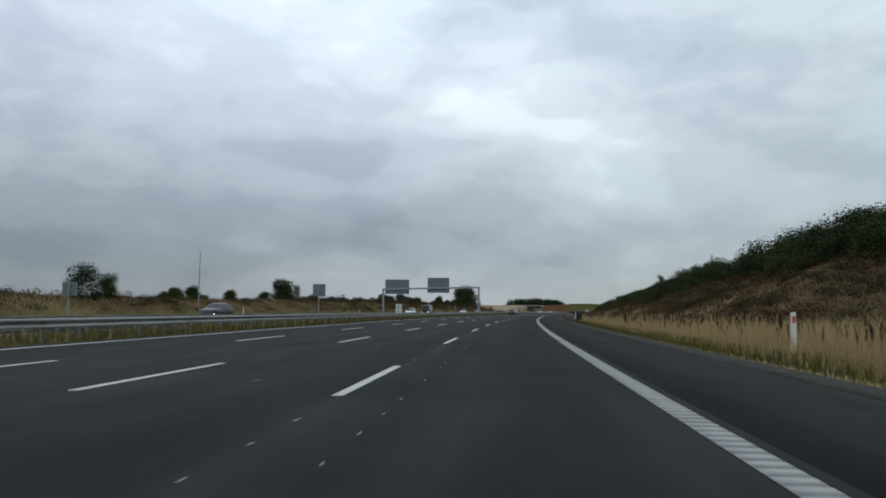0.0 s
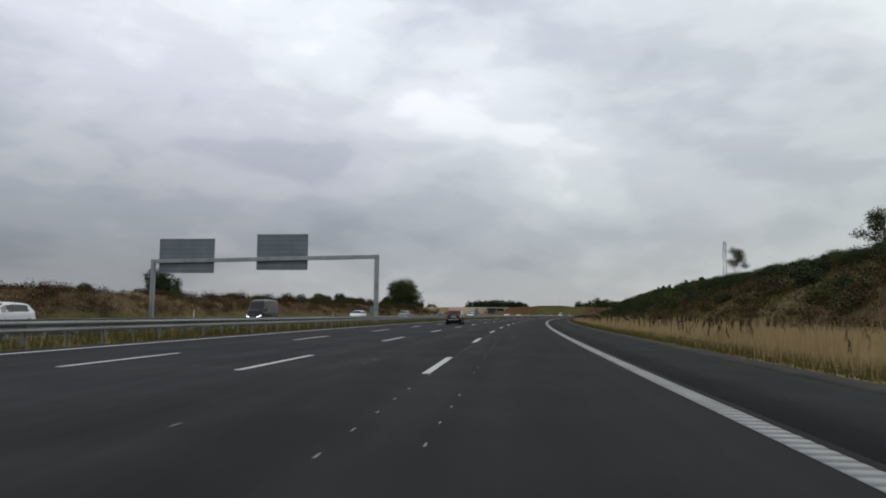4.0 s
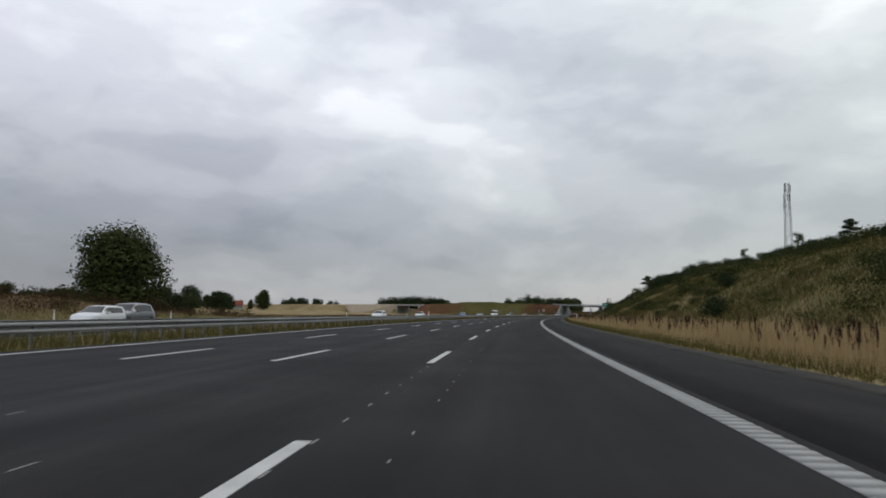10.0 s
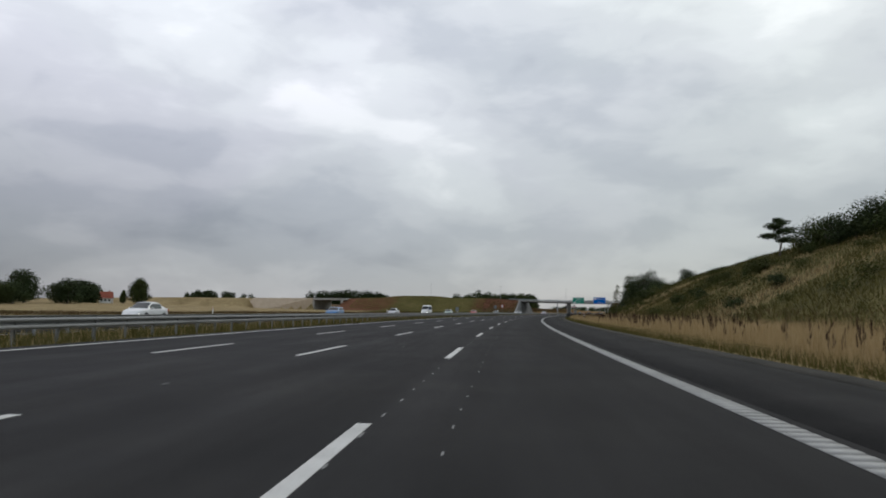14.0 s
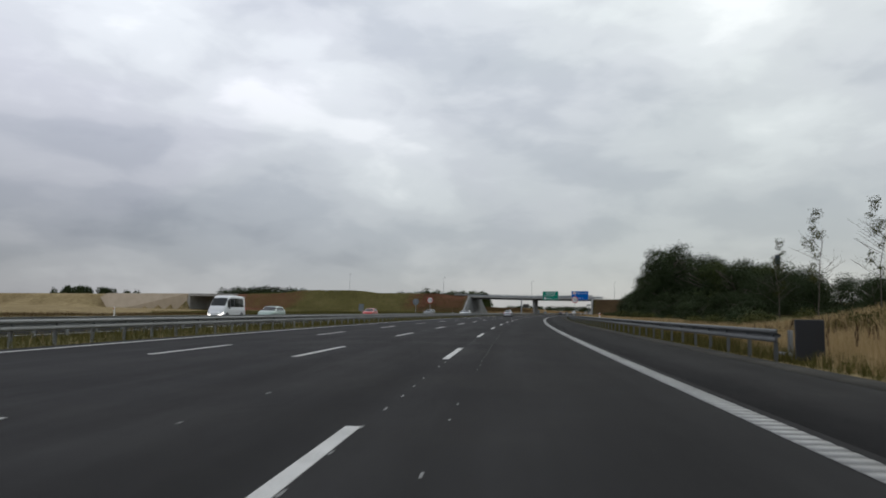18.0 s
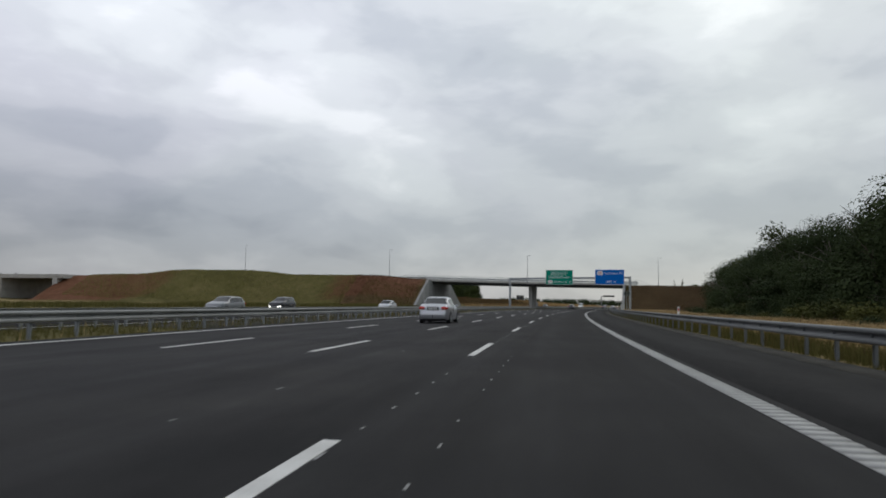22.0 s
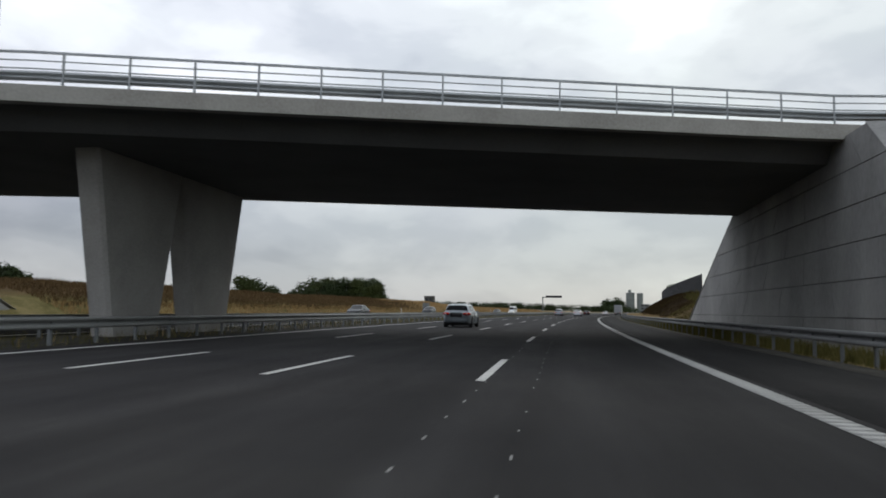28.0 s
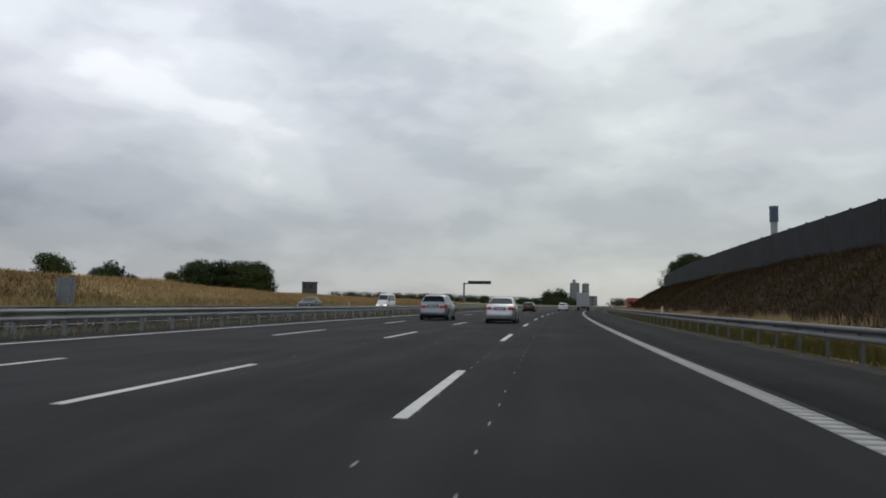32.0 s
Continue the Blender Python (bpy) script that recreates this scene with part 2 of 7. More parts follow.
CONCRETE = material("bridge_concrete", [(0.25, 0.245, 0.23), (0.34, 0.33, 0.31), (0.41, 0.40, 0.38)], 0.45, 0.85, 0, 0.2, 14.0, 0.35)
CONCRETE_TAN = material("new_concrete", [(0.42, 0.34, 0.25), (0.52, 0.43, 0.33)], 0.3, 0.9, 0, 0.2, 10.0, 0.3)
EDGE_CONCRETE = material("edge_beam_concrete", [(0.27, 0.26, 0.235), (0.37, 0.36, 0.33), (0.45, 0.44, 0.41)], 0.5, 0.85, 0, 0.15, 12.0, 0.35)
CONCRETE_PALE = material("abutment_concrete", [(0.16, 0.16, 0.158), (0.25, 0.25, 0.243), (0.33, 0.327, 0.317)], 0.4, 0.85, 0, 0.2, 9.0, 0.3, stretch=(1, 1, 0.45))
# concrete with the shade under the deck and in the joints put into its colour
SOFFIT = material("shade_darkened_concrete", [(0.09, 0.092, 0.092), (0.14, 0.142, 0.14)], 0.4, 0.85, 0, 0.15, 12.0, 0.3)
WHITE = plain("white_plastic", (0.75, 0.75, 0.73), 0.5)
RED_PAINT = plain("red_reflector", (0.55, 0.08, 0.03), 0.4)
BLACK = plain("black_plastic", (0.012, 0.013, 0.016), 0.6)
SIGN_GREEN = plain("green_sheeting", (0.001, 0.235, 0.16), 0.55, 0.0, 0.08)
SIGN_BLUE = plain("blue_sheeting", (0.001, 0.125, 0.48), 0.55, 0.0, 0.08)
SIGN_WHITE = plain("white_sheeting", (0.72, 0.74, 0.74), 0.4)
SIGN_RED = plain("red_sheeting", (0.5, 0.02, 0.025), 0.4)
BARK = material("bark", [(0.06, 0.05, 0.04), (0.13, 0.11, 0.09)], 3.0, 0.95, 0, 0.4, 12.0, 0.4)
LEAF = material("tree_leaves", [(0.028, 0.038, 0.013), (0.043, 0.057, 0.018), (0.066, 0.082, 0.026)], 0.4, 0.85, 0, 0, 8.0, 0.15, island=0.22, obj=0.25, spec=0.08)
LEAF_DARK = material("dark_leaves", [(0.02, 0.031, 0.014), (0.032, 0.046, 0.018), (0.048, 0.064, 0.024)], 0.4, 0.85, 0, 0, 8.0, 0.15, island=0.22, obj=0.25, spec=0.08)
SHRUB = material("shrub_leaves", [(0.036, 0.042, 0.013), (0.06, 0.066, 0.019), (0.1, 0.097, 0.028)], 0.5, 0.85, 0, 0, 8.0, 0.15, island=0.22, obj=0.35, spec=0.08)
RUSSET = material("russet_shrub", [(0.04, 0.025, 0.013), (0.07, 0.046, 0.023), (0.105, 0.075, 0.039)], 0.5, 0.9, 0, 0, 8.0, 0.3, island=0.5, obj=0.3, spec=0.08)
STRAW = material("dry_grass", [(0.25, 0.178, 0.084), (0.43, 0.315, 0.16), (0.56, 0.435, 0.25)], 0.3, 0.9, 0, 0, 6.0, 0.3, island=0.35, spec=0.1)
DOCK = material("dock_seed_heads", [(0.022, 0.011, 0.008), (0.05, 0.025, 0.015)], 1.0, 0.9, 0, 0, 6.0, 0.3, island=0.5, spec=0.2)
GREEN_GRASS = material("verge_grass", [(0.056, 0.058, 0.017), (0.105, 0.096, 0.03), (0.18, 0.15, 0.056)], 0.35, 0.9, 0, 0, 6.0, 0.3, island=0.4, spec=0.06)
GOLD_GRASS = material("golden_grass", [(0.21, 0.13, 0.055), (0.37, 0.245, 0.11), (0.49, 0.35, 0.18)], 0.3, 0.9, 0, 0, 6.0, 0.3, island=0.35, spec=0.15)
MEADOW = material("meadow_grass", [(0.095, 0.098, 0.028), (0.165, 0.16, 0.046), (0.27, 0.235, 0.085)], 0.35, 0.9, 0, 0, 6.0, 0.3, island=0.35, spec=0.2)
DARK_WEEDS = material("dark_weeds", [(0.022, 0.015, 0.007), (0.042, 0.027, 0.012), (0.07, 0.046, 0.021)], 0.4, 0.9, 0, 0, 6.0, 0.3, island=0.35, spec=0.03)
BROWN_GRASS = material("withered_grass", [(0.06, 0.04, 0.018), (0.11, 0.072, 0.034), (0.175, 0.118, 0.058)], 0.3, 0.9, 0, 0, 6.0, 0.3, island=0.4, spec=0.05)


def ground_material():
    """Grass, straw and bare red earth, laid out by where they lie along and across the road (in the mesh's own colour layer)."""
    m = bpy.data.materials.new("ground_cover")
    m.use_nodes = True
    nt = m.node_tree
    b = nt.nodes["Principled BSDF"]
    b.inputs["Roughness"].default_value = 0.95
    b.inputs["Specular IOR Level"].default_value = 0.06
    at = nt.nodes.new("ShaderNodeAttribute")
    at.attribute_name = "cover"
    tc = nt.nodes.new("ShaderNodeTexCoord")
    vals = []
    for sc, det in ((0.07, 5.0), (0.6, 6.0), (5.0, 4.0)):
        n = nt.nodes.new("ShaderNodeTexNoise")
        n.inputs["Scale"].default_value, n.inputs["Detail"].default_value = sc, det
        nt.links.new(tc.outputs["Object"], n.inputs["Vector"])
        vals.append(n.outputs["Fac"])
    sepc = nt.nodes.new("ShaderNodeSeparateColor")
    nt.links.new(at.outputs["Color"], sepc.inputs[0])

    def m2(op, a, c):
        n = nt.nodes.new("ShaderNodeMath")
        n.operation = op
        for i, v in enumerate((a, c)):
            if isinstance(v, (int, float)):
                n.inputs[i].default_value = v
            else:
                nt.links.new(v, n.inputs[i])
        return n.outputs[0]

    blend = m2("ADD", m2("MULTIPLY", vals[0], 0.4), m2("ADD", m2("MULTIPLY", vals[1], 0.35), m2("MULTIPLY", vals[2], 0.25)))

    def rampd(cols):
        r = nt.nodes.new("ShaderNodeValToRGB")
        for i, c in enumerate(cols):
            pos = 0.36 + 0.28 * i / (len(cols) - 1)
            el = r.color_ramp.elements[i] if i < 2 else r.color_ramp.elements.new(pos)
            el.position, el.color = pos, (*c, 1)
        nt.links.new(blend, r.inputs[0])
        return r.outputs[0]

    grass = rampd([(0.055, 0.05, 0.018), (0.115, 0.1, 0.038), (0.19, 0.155, 0.07)])
    straw = rampd([(0.16, 0.115, 0.055), (0.27, 0.205, 0.105), (0.37, 0.29, 0.16)])
    brown = rampd([(0.055, 0.034, 0.018), (0.105, 0.068, 0.035), (0.165, 0.115, 0.06)])
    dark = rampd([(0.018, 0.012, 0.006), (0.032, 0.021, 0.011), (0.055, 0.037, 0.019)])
    earth = rampd([(0.09, 0.04, 0.022), (0.14, 0.065, 0.038), (0.18, 0.09, 0.055)])
    last = grass
    for name, col in (("Red", straw), ("Green", brown), ("Blue", earth), ("Alpha", dark)):
        mx = nt.nodes.new("ShaderNodeMix")
        mx.data_type = "RGBA"
        edge = nt.nodes.new("ShaderNodeMapRange")
        edge.inputs["From Min"].default_value, edge.inputs["From Max"].default_value = 0.32, 0.68
        nt.links.new(m2("ADD", at.outputs["Alpha"] if name == "Alpha" else sepc.outputs[name], m2("MULTIPLY", m2("SUBTRACT", vals[1], 0.5), 0.5)), edge.inputs["Value"])
        nt.links.new(edge.outputs[0], mx.inputs[0])
        nt.links.new(last, mx.inputs[6])
        nt.links.new(col, mx.inputs[7])
        last = mx.outputs[2]
    nt.links.new(last, b.inputs["Base Color"])
    bp = nt.nodes.new("ShaderNodeBump")
    bp.inputs["Strength"].default_value, bp.inputs["Distance"].default_value = 0.7, 0.25
    nt.links.new(m2("ADD", vals[1], vals[2]), bp.inputs["Height"])
    nt.links.new(bp.outputs[0], b.inputs["Normal"])
    return m


GROUND = ground_material()


# ---- mesh helpers ----
def part(name, bm, mat, parent=None, label=""):
    """One mesh object out of a bmesh, under a thing or a part."""
    me = bpy.data.meshes.new(name)
    bm.to_mesh(me)
    bm.free()
    for m in mat if isinstance(mat, (list, tuple)) else [mat]:
        me.materials.append(m)
    ob = new(name, me)
    if parent:
        ob.parent = parent
    if label:
        ob["label"] = label
    return ob


def shared(name, me, parent, m=None, label=""):
    ob = new(name, me)
    ob.parent = parent
    if m is not None:
        ob.matrix_local = m
    if label:
        ob["label"] = label
    return ob


def thing(name, m, label, category, group="", kind=""):
    ob = new(name)
    ob.matrix_world = m
    ob.empty_display_size = 0.3
    return tagged(ob, label, category, group, kind)


def array_mesh(name, verts, faces, mats):
    """A mesh out of numpy arrays; faces all have the same number of corners."""
    me = bpy.data.meshes.new(name)
    v, f = np.asarray(verts, np.float32), np.asarray(faces, np.int32)
    k = f.shape[1]
    me.vertices.add(len(v))
    me.vertices.foreach_set("co", v.ravel())
    me.loops.add(f.size)
    me.loops.foreach_set("vertex_index", f.ravel())
    me.polygons.add(len(f))
    me.polygons.foreach_set("loop_start", np.arange(len(f), dtype=np.int32) * k)
    me.polygons.foreach_set("loop_total", np.full(len(f), k, np.int32))
    me.update(calc_edges=True)
    for m in mats if isinstance(mats, (list, tuple)) else [mats]:
        me.materials.append(m)
    return me


def box(bm, cx, cy, cz, sx, sy, sz, bevel=0.0, m=None, index=0):
    """A box by its centre and sizes, with its edges rounded off."""
    r = bmesh.ops.create_cube(bm, size=1.0, matrix=(m or Matrix()) @ Matrix.Translation((cx, cy, cz)) @ Matrix.Diagonal((sx, sy, sz, 1)))
    vs = r["verts"]
    fs = {f for v in vs for f in v.link_faces}
    for f in fs:
        f.material_index = index
    if bevel:
        es = list({e for v in vs for e in v.link_edges})
        bmesh.ops.bevel(bm, geom=es, offset=bevel, segments=1, affect="EDGES")


def rod(bm, a, b, r1, r2=None, n=8, caps=True):
    """A round bar from a to b."""
    a, b = Vector(a), Vector(b)
    d = b - a
    m = Matrix.Translation((a + b) / 2) @ d.to_track_quat("Z", "Y").to_matrix().to_4x4()
    bmesh.ops.create_cone(bm, cap_ends=caps, segments=n, radius1=r1, radius2=r1 if r2 is None else r2, depth=d.length, matrix=m)


def prism(bm, outline, x0, x1):
    """An outline of (y, z) pushed from x0 to x1."""
    f = [bm.verts.new((x0, y, z)) for y, z in outline]
    g = [bm.verts.new((x1, y, z)) for y, z in outline]
    n = len(f)
    bm.faces.new(f)
    bm.faces.new(g[::-1])
    for i in range(n):
        bm.faces.new((f[i], g[i], g[(i + 1) % n], f[(i + 1) % n])[::-1])
    bmesh.ops.recalc_face_normals(bm, faces=bm.faces)


def along(name, section, stations, mats, closed=False):
    """A cross-section of (u, z) carried along the road."""
    stations = np.asarray(stations, float)
    n, k = len(stations), len(section)
    vs = np.zeros((n, k, 3))
    for j, (u, z) in enumerate(section):
        x, y = place(stations, u)
        vs[:, j, 0], vs[:, j, 1], vs[:, j, 2] = x, y, z
    i, j = np.meshgrid(np.arange(n - 1), np.arange(k if closed else k - 1), indexing="ij")
    j2 = (j + 1) % k
    f = np.stack([i * k + j, (i + 1) * k + j, (i + 1) * k + j2, i * k + j2], -1).reshape(-1, 4)
    me = array_mesh(name, vs.reshape(-1, 3), f, mats)
    me.attributes.new("across", "FLOAT", "POINT").data.foreach_set("value", np.tile([float(u) for u, _ in section], n).astype(np.float32))
    me.attributes.new("lengthwise", "FLOAT", "POINT").data.foreach_set("value", np.repeat(stations, k).astype(np.float32))
    return me


# ---- the lie of the land ----
def smooth(a, b, x):
    t = np.clip((np.asarray(x, float) - a) / (b - a), 0, 1)
    return t * t * (3 - 2 * t)


def rise(u, u0, grade, top):
    """A bank that starts at u0 with a rounded foot and crown."""
    z = np.maximum(u - u0, 0) * grade
    return top * (1 - np.exp(-((z / np.maximum(top, 0.01)) ** 3))) ** (1 / 3.0) * np.where(z > 0, 1, 0)


def wobble(s, u, size, seed):
    return (np.sin(s / size + seed) * np.cos(u / size * 1.3 - seed * 2) + 0.6 * np.sin(s / size * 2.3 + u / size * 1.9 + seed * 5) + 0.4 * np.cos(s / size * 4.7 - u / size * 3.1 + seed)) / 2


OVER_S, OVER_SKEW = 860.6, 0.13   # the middle line of the side road that crosses over


def over_mid(u):
    """Station of the side road's middle line; it swings a little on the bridge."""
    u = np.asarray(u, float)
    return OVER_S + OVER_SKEW * u + np.interp(u, [-95, -44, -16, 11, 60], [0.0, -0.7, -2.6, 1.8, 0.0])



def land(s, u):
    s, u = np.broadcast_arrays(np.asarray(s, float), np.asarray(u, float))
    z = np.full(s.shape, -0.09)
    # shallow verge and ditch beside the hard shoulder
    z = z - 0.25 * smooth(9, 11, u) * (1 - smooth(13, 15, u))
    # the hill beside the first half
    crest = 7.3 + 2.4 * smooth(270, 345, s) + 1.7 * smooth(375, 425, s) - 0.8 * smooth(485, 520, s) + 0.5 * wobble(s, u * 0, 26, 1.0)
    fade = smooth(-140, -60, s) * (1 - smooth(538, 584, s))
    hill = rise(u, 14.6, 0.47 + 0.04 * smooth(290, 345, s), crest) + 0.35 * wobble(s, u, 7.0, 2.0) * smooth(17, 24, u) * (1 - smooth(60, 80, u))
    hill = hill * (1 - 0.55 * smooth(70, 260, u))
    z = z + hill * fade
    # the bank below the noise barrier
    b2 = rise(u, 11.2, 0.52 + 0.17 * smooth(932, 956, s), 4.7 + 1.3 * smooth(932, 956, s) + 2.2 * smooth(26, 34, u) * (1 - smooth(940, 965, s))) + 0.12 * wobble(s, u, 5.0, 4.0) * smooth(13, 16, u)
    z = z + b2 * smooth(868, 884, s) * (1 - smooth(1110, 1170, s)) * (1 - smooth(70, 160, u))
    # ground under the roadside wood
    z = z + 1.2 * smooth(16, 40, u) * smooth(555, 600, s) * (1 - smooth(800, 840, s))
    # banks and fields beyond the other carriageway
    v = -u
    low = (2.3 + 1.0 * smooth(80, 190, s)) * smooth(20, 60, s + 90) * (1 - smooth(330, 395, s)) + 0.45 * smooth(330, 395, s) * (1 - smooth(840, 880, s))
    low = low + 3.4 * smooth(872, 890, s) * (1 - 0.45 * smooth(1010, 1100, s)) - 1.1 * smooth(1100, 1300, s) * smooth(872, 890, s)
    bank = rise(v, 41.5, 0.5, np.maximum(low, 0.05)) + 0.3 * wobble(s, u, 9.0, 6.0) * smooth(44, 50, v) * (1 - smooth(120, 200, v))
    z = z + bank
    z = z + 5.0 * smooth(120, 420, v) * smooth(420, 800, s) * (1 - smooth(1500, 2200, s)) * (1 - smooth(1500, 2600, v))
    # the ramp of the side road, cut off at the two abutments
    across = np.abs(s - over_mid(u)) - 8.6 - 4.0 * smooth(42, 43, v) * (1 - smooth(56, 76, v)) * (s < over_mid(u))
    height = np.where(u < 0, 8.25 + 0.9 * smooth(46, 60, v) + 1.2 * smooth(85, 100, v) * (1 - smooth(120, 135, v)) - 0.9 * smooth(120, 170, v) - 3.0 * smooth(260, 500, v), 7.1 - 0.4 * smooth(30, 80, u) - 5.0 * smooth(120, 320, u))
    ramp_z = np.maximum(height - np.maximum(across, 0) * 0.6, 0)
    lim = np.where(u < 0, smooth(43.4, 43.9, v), smooth(10.9, 11.4, u))
    # the second opening, for a railway, far out to the side
    gap = 1 - smooth(157.5, 158.5, v) * (1 - smooth(177.5, 178.5, v))
    # the earth stops behind the wing wall of that opening
    wing = smooth(177.5, 178.5, v) * (1 - smooth(220, 226, v)) * (s < 826.5 - 0.16 * (v - 179))
    ramp_z = ramp_z * lim * gap * (1 - wing)
    z = np.maximum(z, ramp_z - 0.05) + 0.2 * wobble(s, u, 8, 3) * (ramp_z > 1) * (across > 2)
    return z


def land_z(s, u):
    return float(land(np.array([s]), np.array([u]))[0])


def build_ground():
    us = np.concatenate([[-3000, -2200, -1600, -1200, -900, -700, -560, -460], np.arange(-400, -190, 12), np.arange(-190, -150, 2.5), np.arange(-150, -62, 4), np.arange(-62, -40, 1.2), np.arange(-40, -11.6, 4.0), [-11.5, -6, 0, 4, 7.2, 7.7],
                         np.arange(8.5, 48, 0.9), np.arange(48, 90, 4), [100, 120, 150, 200, 260, 340, 450, 600, 800, 1100, 1500]])
    us = np.sort(np.concatenate([us, [-43.3, -43.95, 10.85, 11.45]]))
    st = np.concatenate([[-2500, -1500, -900, -500, -300, -200, -150, -110], np.arange(-80, 560, 4.0), np.arange(560, 815, 8.0), np.arange(815, 910, 1.5), np.arange(910, 1200, 4.0), np.arange(1200, 1500, 20.0), np.arange(1500, 2200, 70), [2300, 2600, 3000, 3600, 4300, 5000]])
    S, U = np.meshgrid(st, us, indexing="ij")
    Z = land(S, U)
    X, Y = place(S, U)
    n, k = S.shape
    i, j = np.meshgrid(np.arange(n - 1), np.arange(k - 1), indexing="ij")
    f = np.stack([i * k + j, (i + 1) * k + j, (i + 1) * k + j + 1, i * k + j + 1], -1).reshape(-1, 4)[:, ::-1]
    me = array_mesh("ground", np.stack([X, Y, Z], -1).reshape(-1, 3), f, GROUND)
    me.polygons.foreach_set("use_smooth", np.ones(len(f), bool))
    straw = smooth(7, 9, U) * (1 - smooth(14.0, 17, U)) * 0.9
    straw = np.maximum(straw, 0.9 * smooth(42, 46, -U) * smooth(985, 1030, S))
    straw = np.maximum(straw, 0.8 * smooth(46, 60, -U) * smooth(380, 440, S) * (1 - smooth(820, 835, S)))
    straw = np.maximum(straw, (0.12 + 0.6 * wobble(S, U, 12.0, 4.4)) * smooth(42, 44, -U) * (1 - smooth(360, 420, S)))
    straw = np.maximum(straw, (0.1 + 0.35 * wobble(S, U, 10.0, 3.7)) * smooth(17, 22, U) * smooth(120, 190, S) * (S < 580))
    brown = (0.85 + 0.45 * wobble(S, U, 9.0, 2.2)) * smooth(41, 46, -U) * (1 - smooth(360, 420, S)) * (1 - 0.8 * smooth(62, 90, -U)) + 0.5 * smooth(41, 43, -U) * smooth(360, 420, S) * (1 - smooth(46, 54, -U)) * (1 - smooth(600, 660, S))
    brown = np.maximum(brown, 0.85 * smooth(11, 14, U) * smooth(815, 835, S) * (1 - smooth(866, 872, S)))
    brown = np.maximum(brown, (0.35 + 0.4 * wobble(S, U, 5.0, 1.9)) * smooth(11, 14, U) * smooth(866, 872, S) * (1 - smooth(1110, 1150, S)))
    straw = np.maximum(straw, (0.75 + 0.3 * wobble(S, U, 6.0, 2.6)) * smooth(9, 10, U) * (1 - smooth(20, 23, U)) * smooth(590, 640, S) * (1 - smooth(815, 832, S)))
    brown = np.maximum(brown, (0.75 + 0.4 * wobble(S, U, 8.0, 1.4)) * smooth(14.5, 17, U) * (1 - smooth(110, 200, S)))
    brown = np.maximum(brown, 0.9 * smooth(44, 47, -U) * smooth(872, 890, S) * (1 - smooth(995, 1030, S)))
    across = np.abs(S - over_mid(U))
    earth = 0.9 * (1 - smooth(20, 25, across)) * smooth(43, 46, -U) * (1 - smooth(420, 520, -U))
    mound = smooth(63, 80, -U) * (1 - smooth(112, 130, -U))
    earth = earth * (1 - smooth(160, 168, -U))
    earth = earth * (1 - mound * smooth(6, 9, across))
    for a in (straw, brown):
        a *= 1 - smooth(0.2, 0.6, earth)
    straw *= 1 - (across < 30) * (S < over_mid(U)) * (U < -43) * (U > -165)
    brown *= 1 - (across < 30) * (S < over_mid(U)) * (U < -43) * (U > -165)
    near_ramp = (across < 34) * (S < over_mid(U)) * smooth(43, 43.6, -U) * (1 - smooth(58, 72, -U))
    earth *= 1 - 0.15 * near_ramp
    brown = np.maximum(brown, 0.95 * near_ramp)
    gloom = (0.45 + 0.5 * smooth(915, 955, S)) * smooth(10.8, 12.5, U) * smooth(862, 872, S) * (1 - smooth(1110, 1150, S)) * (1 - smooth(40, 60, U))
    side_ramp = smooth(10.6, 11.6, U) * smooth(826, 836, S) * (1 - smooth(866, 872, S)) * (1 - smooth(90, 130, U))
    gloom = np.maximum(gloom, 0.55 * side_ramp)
    straw *= 1 - side_ramp
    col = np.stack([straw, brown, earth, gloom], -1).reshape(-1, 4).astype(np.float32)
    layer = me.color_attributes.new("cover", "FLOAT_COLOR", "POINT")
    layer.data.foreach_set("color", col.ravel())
    tagged(new("ground", me), "rolling grass verges, banks and fields beside the motorway", "ground", kind="structure")


build_ground()


# ---- carriageways ----
LANE, EDGE_R, EDGE_L = 3.64, 4.14, -11.05
RUN = np.concatenate([[-2400, -1500, -700, -300, -150], np.arange(-100, 1500, 10.0), np.arange(1500, 2200, 60), [2400, 3000, 4000, 5000]])
road = tagged(new("road", along("road", [(-11.9, -0.3), (-11.9, 0.0), (4.45, 0.0), (4.45, -0.3)], RUN, ASPHALT)), "dark grey asphalt motorway carriageway with four lanes", "road", kind="structure")
shared("hard_shoulder", along("hard_shoulder", [(4.452, -0.3), (4.452, -0.004), (7.07, -0.006), (7.07, -0.3)], RUN, WORN), road)
shared("road_edge", along("road_edge", [(7.13, -0.3), (7.13, -0.002), (7.6, 0.004), (8.0, -0.03), (8.12, -0.3)], RUN, GUTTER), road)
shared("drain_slot", along("drain_slot", [(7.072, -0.06), (7.128, -0.06)], RUN, BLACK), road, label="narrow dark drain slot along the shoulder")
far_road = tagged(new("far_road", along("far_road", [(-39.6, -0.3), (-39.6, 0.0), (-17.2, 0.0), (-17.2, -0.3)], RUN, ASPHALT)), "asphalt carriageway for the oncoming traffic", "road", kind="structure")


def strip(name, u, width, z0, z1, mat, parent, s0=-150, s1=1700):
    st = [s for s in RUN if s0 <= s <= s1]
    return shared(name, along(name, [(u - width / 2, z0), (u - width / 2, z1), (u + width / 2, z1), (u + width / 2, z0)], st, mat), parent)


strip("edge_line", EDGE_L, 0.2, -0.01, 0.005, PAINT, road)
strip("edge_line", EDGE_R, 0.3, -0.01, 0.004, PAINT_WORN, road)
strip("edge_line", -17.9, 0.2, -0.01, 0.005, PAINT, far_road)
